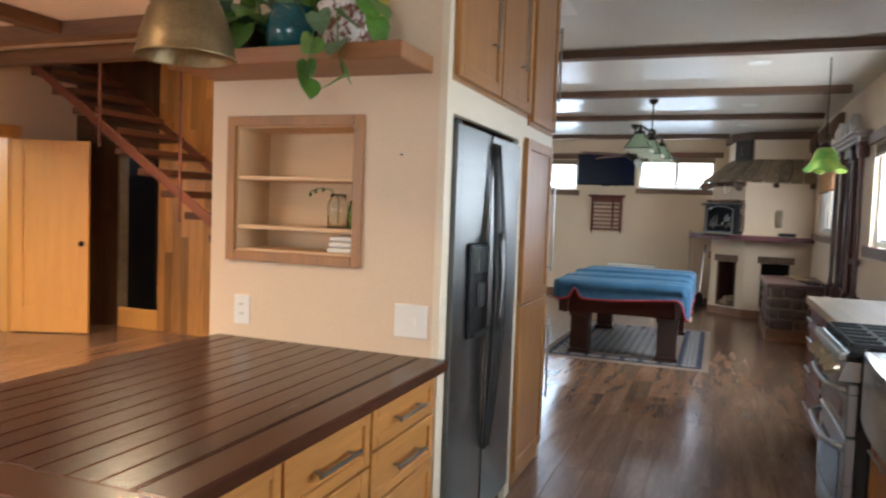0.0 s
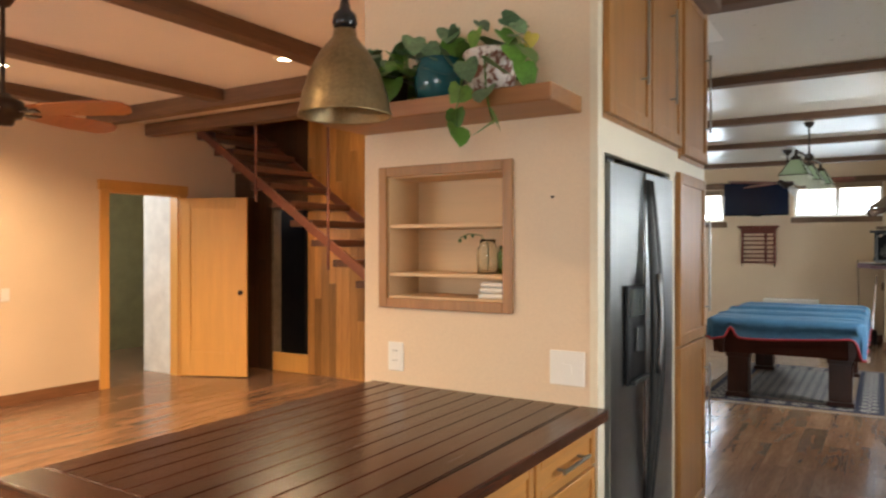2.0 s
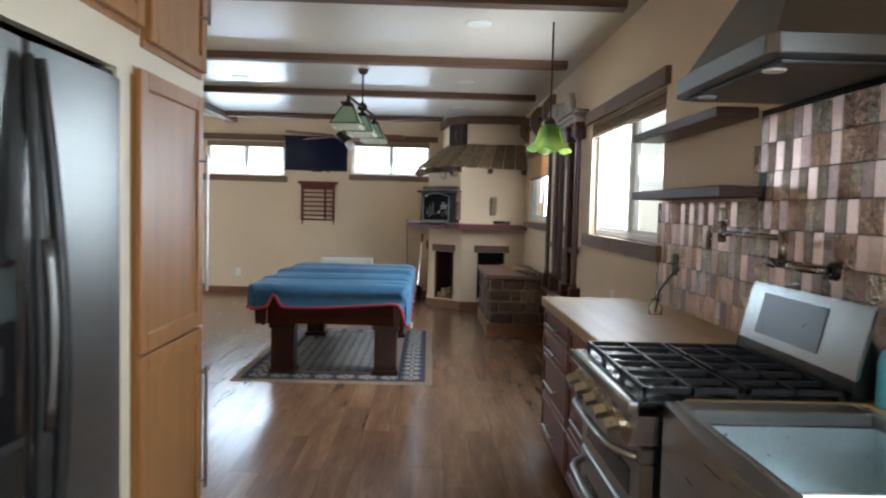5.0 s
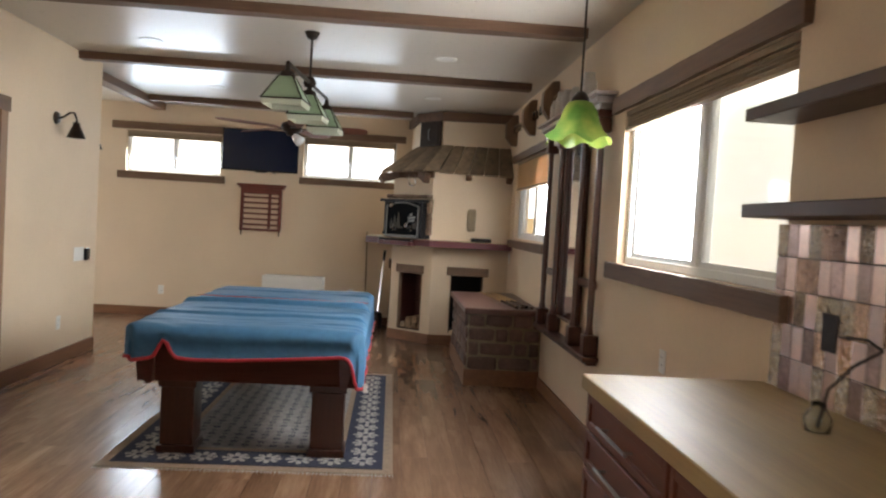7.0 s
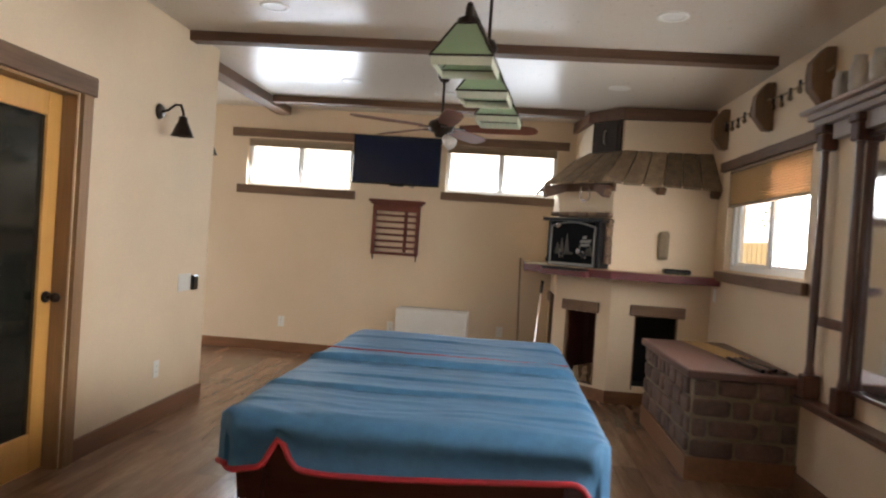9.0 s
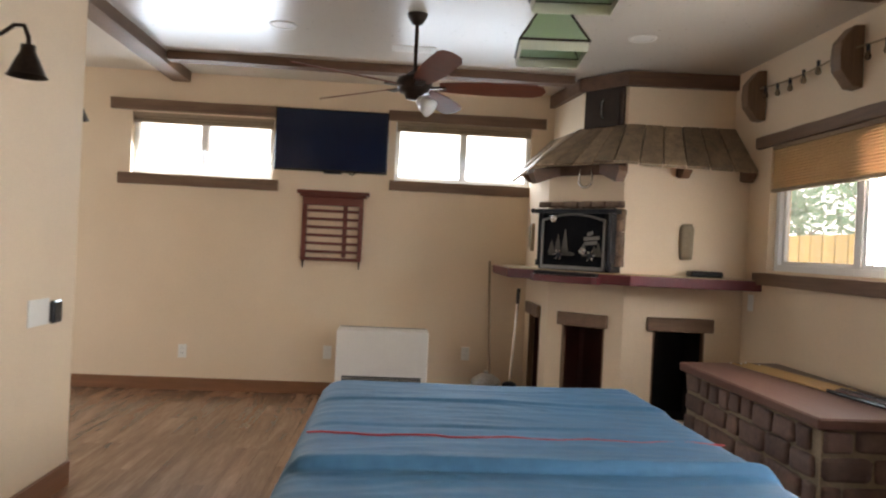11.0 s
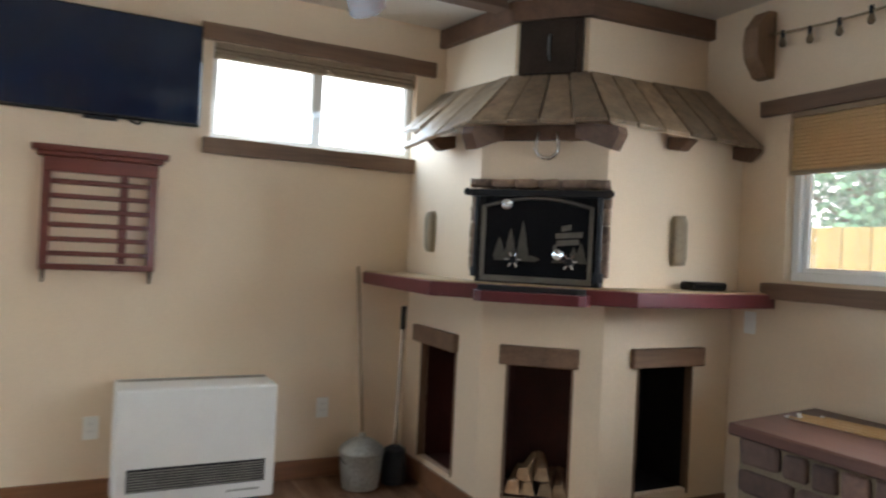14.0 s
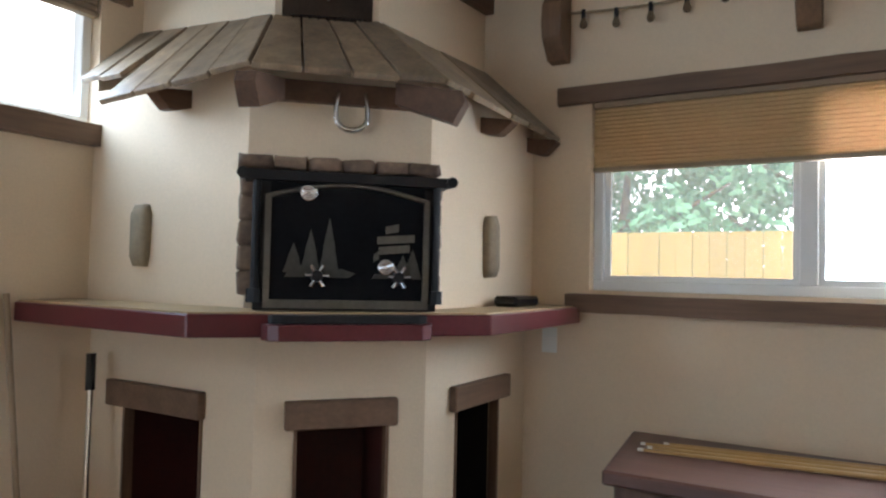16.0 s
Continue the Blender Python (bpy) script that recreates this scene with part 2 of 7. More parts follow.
def prism(pts, z0, z1, bevel=0.0, bm=None):
    """A plan outline raised from z0 to z1."""
    bm = bm or bmesh.new()
    lo, hi = [bm.verts.new((x, y, z0)) for x, y in pts], [bm.verts.new((x, y, z1)) for x, y in pts]
    bm.faces.new(lo[::-1]); bm.faces.new(hi)
    for i in range(len(pts)):
        j = (i + 1) % len(pts)
        bm.faces.new((lo[i], lo[j], hi[j], hi[i]))
    if bevel:
        bmesh.ops.bevel(bm, geom=list(bm.edges), offset=bevel, segments=1, affect="EDGES")
    return bm


def rod(bm, a, b, r0, r1=None, n=10):
    """A round bar from a to b."""
    a, b = Vector(a), Vector(b)
    r1 = r0 if r1 is None else r1
    q = (b - a).to_track_quat("Z", "Y")
    rings = []
    for c, r in ((a, r0), (b, r1)):
        rings.append([bm.verts.new(c + q @ Vector((r * math.cos(2 * math.pi * i / n), r * math.sin(2 * math.pi * i / n), 0))) for i in range(n)])
    for i in range(n):
        j = (i + 1) % n
        bm.faces.new((rings[0][i], rings[0][j], rings[1][j], rings[1][i]))
    bm.faces.new(rings[0][::-1]); bm.faces.new(rings[1])
    return bm


def tube(bm, pts, r, n=8):
    """A bar bent along points, with closed ends."""
    pts = [Vector(p) for p in pts]
    rings = []
    up = None
    for i, p in enumerate(pts):
        d = (pts[min(i + 1, len(pts) - 1)] - pts[max(i - 1, 0)]).normalized()
        if up is None:
            up = d.orthogonal()
        up = (up - d * up.dot(d)).normalized()
        side = d.cross(up)
        rr = r[i] if isinstance(r, (list, tuple)) else r
        rings.append([bm.verts.new(p + (up * math.cos(2 * math.pi * k / n) + side * math.sin(2 * math.pi * k / n)) * rr) for k in range(n)])
    for a, b in zip(rings, rings[1:]):
        for k in range(n):
            bm.faces.new((a[k], a[(k + 1) % n], b[(k + 1) % n], b[k]))
    bm.faces.new(rings[0][::-1]); bm.faces.new(rings[-1])
    return bm


def lathe(bm, c, profile, n=28, close=False):
    """Turns a profile of (radius, height) round the upright axis at c."""
    c = Vector(c)
    rings = []
    for r, z in profile:
        rings.append([bm.verts.new(c + Vector((r * math.cos(2 * math.pi * k / n), r * math.sin(2 * math.pi * k / n), z))) for k in range(n)])
    for a, b in zip(rings, rings[1:]):
        for k in range(n):
            bm.faces.new((a[k], a[(k + 1) % n], b[(k + 1) % n], b[k]))
    if close:
        bm.faces.new(rings[0][::-1]); bm.faces.new(rings[-1])
    return bm


# ---- the shell ----
def wall(name, *boxes, m=PLASTER, label="cream painted plaster wall"):
    return single(name, box(*boxes), m, label, "wall", kind="structure")


single("floor_base", box((-7.13, XR + 0.16, -2.66, 7.4, -0.2, -0.006), (-9.6, -7.13, 3.6, 7.3, -0.2, -0.006), (XL - 0.13, XR + 0.16, 7.4, YF + 0.16, -0.2, -0.006), (-6.33, XL - 0.13, 10.85, YF + 0.16, -0.2, -0.006)), JOINT, "dark subfloor showing in the plank joints", "floor", kind="structure")
single("ceiling_living", box((-7.0, -1.03, -2.5, 5.48, CEIL, CEIL + 0.12)), CEILING_LIFTED, "flat painted living room ceiling, colour lifted for its light", "ceiling", kind="structure")
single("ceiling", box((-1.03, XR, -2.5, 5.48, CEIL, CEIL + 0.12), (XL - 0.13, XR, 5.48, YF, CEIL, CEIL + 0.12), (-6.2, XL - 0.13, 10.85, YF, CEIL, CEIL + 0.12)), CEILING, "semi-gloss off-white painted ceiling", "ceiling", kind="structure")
W1 = (6.17, 8.05, 1.26, 2.20)     # kitchen window: y0, y1, z0, z1
W2 = (10.15, 11.83, 1.32, 2.19)   # window beside the fireplace
T = 0.16
wall("wall_east", (XR, XR + T, -2.5, 2.0, 0, CEIL), (XR, XR + T, 2.0, 3.2, 0, 1.05), (XR, XR + T, 2.0, 3.2, 2.0, CEIL), (XR, XR + T, 3.2, W1[0], 0, CEIL), (XR, XR + T, W1[0], W1[1], 0, W1[2]), (XR, XR + T, W1[0], W1[1], W1[3], CEIL),
     (XR, XR + T, W1[1], W2[0], 0, CEIL), (XR, XR + T, W2[0], W2[1], 0, W2[2]), (XR, XR + T, W2[0], W2[1], W2[3], CEIL), (XR, XR + T, W2[1], YF + T, 0, CEIL))
FL = (-3.72, -2.48, 1.91, 2.45)   # far windows: x0, x1, z0, z1
FR = (-1.39, -0.14, 1.96, 2.50)
wall("wall_north", (-6.2, FL[0], YF, YF + T, 0, CEIL), (FL[0], FL[1], YF, YF + T, 0, FL[2]), (FL[0], FL[1], YF, YF + T, FL[3], CEIL),
     (FL[1], FR[0], YF, YF + T, 0, CEIL), (FR[0], FR[1], YF, YF + T, 0, FR[2]), (FR[0], FR[1], YF, YF + T, FR[3], CEIL), (FR[1], XR, YF, YF + T, 0, CEIL))
wall("wall_west_pool", (XL - 0.13, XL, 4.72, 8.37, 0, CEIL), (XL - 0.13, XL, 8.37, 9.16, 2.09, CEIL), (XL - 0.13, XL, 9.16, 10.98, 0, CEIL))
wall("wall_alcove", (-6.2, XL - 0.13, 10.85, 10.98, 0, CEIL), (-6.33, -6.2, 10.85, 11.6, 0, CEIL), (-6.33, -6.2, 13.1, YF + T, 0, CEIL), (-6.33, -6.2, 11.6, 13.1, 2.1, CEIL), (-6.33, -6.2, 11.6, 13.1, 0, 0.1))
# block that holds the niche, the refrigerator and the pantry
NX0, NX1, NZ0, NZ1 = -1.95, -1.335, 1.22, 1.795
wall("wall_niche", (-2.04, NX0, 2.98, 3.12, 0, CEIL), (NX1, -1.03, 2.98, 3.12, 0, CEIL), (NX0, NX1, 2.98, 3.12, 0, NZ0), (NX0, NX1, 2.98, 3.12, NZ1, CEIL))
wall("wall_block", (-2.04, -1.92, 3.12, 4.72, 0, CEIL), (XL, -1.03, 4.66, 4.72, 0, CEIL))
wall("wall_block_face", (-1.03, -1.0, 2.975, 3.045, 0, CEIL), (-1.03, -1.0, 3.045, 4.72, 1.81, CEIL), (-1.03, -1.0, 3.97, 4.06, 0, 1.81), (-1.03, -1.0, 4.66, 4.72, 0, 1.81), m=TRIM_CREAM, label="cream painted face board round the refrigerator")
# kitchen and living room round the camera
# The south wall's two openings are unseen, made for the added fill lamps.
wall("wall_south", (-7.0, XR + T, -2.66, -2.5, 0, 0.95), (-7.0, XR + T, -2.66, -2.5, 2.05, CEIL), (-7.0, -5.6, -2.66, -2.5, 0.95, 2.05), (-3.6, -0.6, -2.66, -2.5, 0.95, 2.05), (0.8, XR + T, -2.66, -2.5, 0.95, 2.05))
wall("wall_west_living", (-7.13, -7.0, -2.66, 5.0, 0, CEIL), (-7.13, -7.0, 5.0, 5.87, 2.06, CEIL), (-7.13, -7.0, 5.87, 6.85, 0, CEIL))
wall("hall_walls", (-9.6, -9.5, 3.5, 8, 0, CEIL), (-9.6, -7.13, 7.2, 7.3, 0, CEIL), (-9.6, -7.13, 3.6, 3.7, 0, CEIL), m=mat("olive paint", (0.30, 0.27, 0.14), 0.8), label="olive painted hall wall")
wall("hall_white_wall", (-7.66, -7.13, 5.886, 5.96, 0, 2.3), m=mat("white hall paint", (0.78, 0.76, 0.72), 0.7), label="white painted hall wall")
single("hall_ceiling", box((-9.6, -7.0, 3.6, 7.3, CEIL, CEIL + 0.1)), CEILING, "hall ceiling", "ceiling", kind="structure")

# ---- window fittings ----
def window_side(name, x_in, y0, y1, z0, z1, mull, label):
    """A sliding window in the east wall."""
    w = thing(name, (x_in + 0.08, (y0 + y1) / 2, z0), label, "window", kind="structure")
    f, d0, d1 = 0.045, x_in + 0.05, x_in + 0.12
    part("window_frame", box((d0, d1, y0, y1, z0, z0 + f), (d0, d1, y0, y1, z1 - f, z1), (d0, d1, y0, y0 + f, z0 + f, z1 - f), (d0, d1, y1 - f, y1, z0 + f, z1 - f), (d0, d1, mull - 0.035, mull + 0.035, z0 + f, z1 - f), bevel=0.004), VINYL, w, "white vinyl sash frame")
    for a, b, d in ((y0 + f, mull - 0.035, 0.075), (mull + 0.035, y1 - f, 0.095)):
        s = 0.025
        part("sash", box((x_in + d - 0.012, x_in + d + 0.012, a, b, z0 + f, z0 + f + s), (x_in + d - 0.012, x_in + d + 0.012, a, b, z1 - f - s, z1 - f), (x_in + d - 0.012, x_in + d + 0.012, a, a + s, z0 + f + s, z1 - f - s), (x_in + d - 0.012, x_in + d + 0.012, b - s, b, z0 + f + s, z1 - f - s)), VINYL, w)
        p = part("pane", box((x_in + d - 0.002, x_in + d + 0.002, a + s, b - s, z0 + f + s, z1 - f - s)), GLASS, w)
        p.visible_shadow = False
    return w


def window_far(name, x0, x1, z0, z1, label):
    """A sliding window in the north wall."""
    w = thing(name, ((x0 + x1) / 2, YF + 0.08, z0), label, "window", kind="structure")
    f, d0, d1, mid = 0.04, YF + 0.06, YF + 0.13, (x0 + x1) / 2
    part("window_frame", box((x0, x1, d0, d1, z0, z0 + f), (x0, x1, d0, d1, z1 - f, z1), (x0, x0 + f, d0, d1, z0 + f, z1 - f), (x1 - f, x1, d0, d1, z0 + f, z1 - f), (mid - 0.03, mid + 0.03, d0, d1, z0 + f, z1 - f), bevel=0.004), VINYL, w, "white vinyl sash frame")
    for a, b, d in ((x0 + f, mid - 0.03, 0.085), (mid + 0.03, x1 - f, 0.105)):
        p = part("pane", box((a, b, YF + d - 0.002, YF + d + 0.002, z0 + f, z1 - f)), GLASS, w)
        p.visible_shadow = False
    part("latch", box((mid - 0.012, mid + 0.012, d0 - 0.012, d0, z0 + 0.2, z0 + 0.28), bevel=0.003), VINYL, w)
    return w


WIN1 = window_side("window_1", XR, *W1, 7.05, "white vinyl sliding window over the kitchen counter")
window_side("window_5", XR, 2.0, 3.2, 1.05, 2.0, 2.6, "white vinyl sliding window over the sink")
WIN2 = window_side("window_2", XR, *W2, 10.93, "white vinyl sliding window beside the fireplace")
window_side("window_6", -6.42, 11.6, 13.1, 0.1, 2.1, 12.35, "white vinyl sliding patio window of the alcove")


def glare_veil_mat(name, veil):
    """A pale veil that imitates glare: part of the light passes straight, part is scattered."""
    m = bpy.data.materials.new(name)
    m.use_nodes = True
    n, l = m.node_tree.nodes, m.node_tree.links
    clear, milk, mixs = n.new("ShaderNodeBsdfTransparent"), n.new("ShaderNodeBsdfTranslucent"), n.new("ShaderNodeMixShader")
    milk.inputs["Color"].default_value = (0.88, 0.90, 0.88, 1)
    mixs.inputs[0].default_value = veil
    l.new(clear.outputs[0], mixs.inputs[1]); l.new(milk.outputs[0], mixs.inputs[2]); l.new(mixs.outputs[0], n["Material Output"].inputs["Surface"])
    return m


# Added sheets outside the panes wash out the view like glare and haze.
part("glare_veil", box((XR + 0.125, XR + 0.127, W1[0] + 0.02, 7.05, W1[2] + 0.02, W1[3] - 0.02)), glare_veil_mat("dense glare veil", 0.6), WIN1, "pale sheet that imitates window glare")
part("glare_veil", box((XR + 0.125, XR + 0.127, 10.93, W2[1] - 0.02, W2[2] + 0.02, W2[3] - 0.02)), glare_veil_mat("thin glare veil", 0.14), WIN2, "thin pale sheet that imitates window glare")
window_far("window_3", *FL, "white vinyl clerestory sliding window")
window_far("window_4", *FR, "white vinyl clerestory sliding window")


def rough_board(name, b, m, label, group=""):
    """A weathered board with slightly uneven edges."""
    bm = box(b)
    bmesh.ops.subdivide_edges(bm, edges=[e for e in bm.edges if e.calc_length() > 0.4], cuts=9)
    r = random.Random(int(sum(abs(v) * 1000 for v in b)))
    for v in bm.verts:
        v.co += Vector((r.uniform(-1, 1), r.uniform(-1, 1), r.uniform(-1, 1))) * 0.003
    return single(name, bm, m, label, "trim", group, "structure")


g = "weathered window boards"
rough_board("trim_header", (XR - 0.035, XR, 6.10, 8.24, 2.205, 2.305), RUSTIC_Y, "weathered brown header board over the kitchen window", g)
rough_board("trim_sill", (XR - 0.05, XR - 0.002, 6.10, 8.14, 1.165, 1.262), RUSTIC_Y, "weathered brown sill board under the kitchen window", g)
rough_board("trim_header", (XR - 0.04, XR, 10.02, 11.99, 2.188, 2.268), RUSTIC_Y, "weathered brown header board over the side window", g)
rough_board("trim_sill", (XR - 0.05, XR - 0.002, 10.06, 11.93, 1.218, 1.302), RUSTIC_Y, "weathered brown sill board under the side window", g)
rough_board("trim_header", (-3.90, -2.45, YF - 0.04, YF, 2.465, 2.56), RUSTIC_X, "weathered brown header board over the clerestory window", g)
rough_board("trim_header", (-1.46, -0.02, YF - 0.04, YF, 2.50, 2.59), RUSTIC_X, "weathered brown header board over the clerestory window", g)
rough_board("trim_sill", (-3.81, -2.42, YF - 0.05, YF - 0.002, 1.81, 1.905), RUSTIC_X, "weathered brown sill board under the clerestory window", g)
rough_board("trim_sill", (-1.43, -0.13, YF - 0.05, YF - 0.002, 1.87, 1.958), RUSTIC_X, "weathered brown sill board under the clerestory window", g)
SHADE = mat("tan cellular shade", (0.64, 0.47, 0.25), 0.8, vary=0.08, scale=3, bump=0.05)
sn, sl = SHADE.node_tree.nodes, SHADE.node_tree.links
tr, mx = sn.new("ShaderNodeBsdfTranslucent"), sn.new("ShaderNodeMixShader")
tr.inputs["Color"].default_value = (0.82, 0.62, 0.47, 1)
mx.inputs[0].default_value = 0.22
sl.new(sn["Principled BSDF"].outputs[0], mx.inputs[1]); sl.new(tr.outputs[0], mx.inputs[2]); sl.new(mx.outputs[0], sn["Material Output"].inputs["Surface"])
SHADE_D = mat("taupe shade fabric", (0.33, 0.25, 0.17), 0.8, vary=0.08, scale=3, bump=0.05)


def pleated(name, along, a, b, face, z0, z1, m, label, bars=True):
    """A pleated shade: along 'x' or 'y' from a to b, face its plane."""
    t = thing(name, ((a + b) / 2, face, z0) if along == "x" else (face, (a + b) / 2, z0), label, "window shade")
    bm = bmesh.new()
    n = max(2, round((z1 - z0) / 0.019))
    rows = []
    for i in range(2 * n + 1):
        z, d = z0 + (z1 - z0) * i / (2 * n), 0.012 * (i % 2)
        p = ((a, face - d, z), (b, face - d, z)) if along == "x" else ((face - d, a, z), (face - d, b, z))
        q = ((a, face + 0.004 + d, z), (b, face + 0.004 + d, z)) if along == "x" else ((face + 0.004 + d, a, z), (face + 0.004 + d, b, z))
        rows.append(([bm.verts.new(v) for v in p], [bm.verts.new(v) for v in q]))
    for (p, q), (p2, q2) in zip(rows, rows[1:]):
        bm.faces.new((p[0], p[1], p2[1], p2[0])); bm.faces.new((q[0], q2[0], q2[1], q[1]))
        bm.faces.new((p[0], p2[0], q2[0], q[0])); bm.faces.new((p[1], q[1], q2[1], p2[1]))
    part("pleats", bm, m, t)
    for nm, z in (("bottom_rail", z0 - 0.012), ("head_rail", z1)):
        bb = (a, b, face - 0.02, face + 0.02, z, z + 0.02 + 0.012 * (nm == "head_rail")) if along == "x" else (face - 0.02, face + 0.02, a, b, z, z + 0.02 + 0.012 * (nm == "head_rail"))
        part(nm, box(bb, bevel=0.003), SHADE_D, t)
    return t


pleated("cellular_shade", "y", W2[0] + 0.01, W2[1] - 0.01, XR + 0.02, 1.88, 2.165, SHADE, "half-lowered tan cellular shade in the side window")
pleated("cellular_shade", "x", FL[0] + 0.01, FL[1] - 0.01, YF + 0.025, 2.375, 2.42, SHADE_D, "raised taupe pleated shade under the header")
pleated("cellular_shade", "x", FR[0] + 0.01, FR[1] - 0.01, YF + 0.025, 2.425, 2.47, SHADE_D, "raised taupe pleated shade under the header")
pleated("cellular_shade", "y", W1[0] + 0.01, W1[1] - 0.01, XR + 0.02, 2.09, 2.165, SHADE_D, "raised pleated shade in the kitchen window")

# ---- baseboards ----
BB = 0.11
for nm, b, m in (
    ("baseboard", (-6.2, -0.13, YF - 0.018, YF, 0, BB), BASEB_X),
    ("baseboard", (XR - 0.018, XR, 6.225, 10.03, 0, BB), BASEB_Y),
    ("baseboard", (XL, XL + 0.018, 9.262, 10.98, 0, BB + 0.02), BASEB_Y),
    ("baseboard", (XL, XL + 0.018, 4.72, 8.268, 0, BB + 0.02), BASEB_Y),
    ("baseboard", (-7.0, -6.98, -2.5, 4.89, 0, BB), BASEB_Y),
):
    single(nm, box(b, bevel=0.004), m, "reddish-brown stained wooden baseboard", "baseboard", kind="structure")

# ---- ceiling beams ----
for y, x0 in ((2.68, -1.0), (4.62, -1.0), (6.60, -3.17), (8.56, -3.17), (10.50, -3.17)):
    rough_board("ceiling_beam", (x0, 1.10, y - 0.06, y + 0.06, CEIL - 0.068, CEIL), BEAM_X, "dark rough-sawn ceiling beam", "ceiling beams")
rough_board("ceiling_beam", (-3.2, 0.05, 12.72, 12.84, CEIL - 0.068, CEIL), BEAM_X, "dark rough-sawn ceiling beam over the fan", "ceiling beams")
rough_board("ceiling_beam", (-0.985, -0.88, 2.75, 4.55, CEIL - 0.10, CEIL), RUSTIC_Y, "weathered brown beam along the cabinets", "ceiling beams")
rough_board("ceiling_beam", (-3.38, -3.22, 10.985, 13.44, CEIL - 0.09, CEIL), RUSTIC_Y, "weathered grey-brown beam along the alcove", "ceiling beams")


# ---- corner fireplace ----
FP = thing("fireplace", (0.5, 12.8, 0), "cream plastered corner fireplace with plank hood and red mantel", "fireplace")


def face(bm, a, b, z0, z1, hole=None, thick=0.045):
    """An upright wall slab from plan point a to b (outside on its right), with an opening (u0, u1, z0, z1)."""
    a, b = Vector((*a, 0)), Vector((*b, 0))
    u = (b - a).normalized()
    n = Vector((-u.y, u.x, 0)) * thick
    L = (b - a).length

    def slab(u0, u1, w0, w1):
        p, q = a + u * u0, a + u * u1
        hexa(bm, [(v.x, v.y, w) for w in (w0, w1) for v in (p, q, q + n, p + n)])
    if not hole:
        slab(0, L, z0, z1)
        return
    u0, u1, h0, h1 = hole
    slab(0, u0, z0, z1); slab(u1, L, z0, z1); slab(u0, u1, z0, h0); slab(u0, u1, h1, z1)


def along(a, b, u, out, z):
    """The place u metres from a towards b, out metres outside, at height z."""
    a, b = Vector((*a, 0)), Vector((*b, 0))
    d = (b - a).normalized()
    n = Vector((d.y, -d.x, 0))
    v = a + d * u + n * out
    return Vector((v.x, v.y, z))


def obox(bm, a, b, u0, u1, o0, o1, z0, z1):
    """A box that lies along the line a-b: u along it, o outwards."""
    p = [along(a, b, u, o, z) for z in (z0, z1) for u, o in ((u0, o0), (u1, o0), (u1, o1), (u0, o1))]
    return hexa(bm, p)


P0, P1, P2, P3 = (-0.13, YF), (-0.13, 12.54), (0.35, 12.15), (XR, 12.15)
for a, b, hole in ((P0, P1, (YF - 13.24, YF - 12.80, 0.15, 0.83)), (P1, P2, (0.14, 0.475, 0.13, 0.82)), (P2, P3, (0.235, 0.615, 0.17, 0.83))):
    bm = bmesh.new()
    face(bm, a, b, 0, 1.167, hole)
    part("base_wall", bm, PLASTER, FP, "cream plastered firebox wall")
MAROON = mat("dark red painted board", (0.075, 0.015, 0.011), 0.6, vary=0.2, scale=5, bump=0.1)
SOOT_SHADE = mat("soot and shade black", (0.012, 0.010, 0.010), 0.85, vary=0.2, scale=8)
for (a, b), (u0, u1, h0, h1), m in (((P0, P1), (0.20, 0.72, 0.12, 0.86), MAROON), ((P1, P2), (0.10, 0.50, 0.10, 0.86), MAROON), ((P2, P3), (0.20, 0.66, 0.14, 0.86), SOOT_SHADE)):
    for q in ((u0, u1, -0.42, -0.40, h0, h1), (u0, u0 + 0.015, -0.40, -0.046, h0, h1), (u1 - 0.015, u1, -0.40, -0.046, h0, h1), (u0 + 0.015, u1 - 0.015, -0.40, -0.046, h0, h0 + 0.015), (u0 + 0.015, u1 - 0.015, -0.40, -0.046, h1 - 0.015, h1)):
        bm = bmesh.new()
        obox(bm, a, b, *q)
        part("lining_board", bm, m, FP)
for (a, b), (u0, u1), (k0, k1), z in (((P0, P1), (0.16, 0.70), (0.235, 0.685), 0.835), ((P1, P2), (0.10, 0.505), (0.135, 0.48), 0.825), ((P2, P3), (0.18, 0.68), (0.23, 0.62), 0.835)):
    bm = bmesh.new()
    obox(bm, a, b, u0, u1, 0.0, 0.035, z, z + 0.10)
    bmesh.ops.bevel(bm, geom=list(bm.edges), offset=0.005, segments=1, affect="EDGES")
    part("lintel", bm, RUSTIC_X, FP, "weathered brown wooden lintel")
    for u in (k0, k1 - 0.012):
        bm = bmesh.new()
        obox(bm, a, b, u, u + 0.012, -0.04, 0.006, z - 0.69, z)
        part("jamb", bm, RUSTIC_Z, FP)
for a, b, l in ((P0, P1, 0.94), (P1, P2, 0.62), (P2, P3, 0.9)):
    bm = bmesh.new()
    obox(bm, a, b, -0.004, l, 0.0, 0.016, 0, 0.115)
    part("baseboard", bm, BASEB_X, FP, "reddish-brown baseboard")
M = [(-0.445, YF - 0.004), (-0.465, 12.50), (0.29, 11.85), (XR - 0.003, 11.87), (XR - 0.003, YF - 0.004)]
part("mantel", prism(M, 1.168, 1.240, 0.004), MANTELRED, FP, "oxblood painted mantel edge")
SAND = wood("pale mantel boards", (0.50, 0.36, 0.19), "x", 0.7, 0.5)
part("mantel_top", prism([(-0.43, YF - 0.006), (-0.45, 12.51), (0.295, 11.87), (XR - 0.005, 11.89), (XR - 0.005, YF - 0.006)], 1.2405, 1.246), SAND, FP, "pale tan mantel top")
MB, MC = M[1], M[2]
bm = bmesh.new()
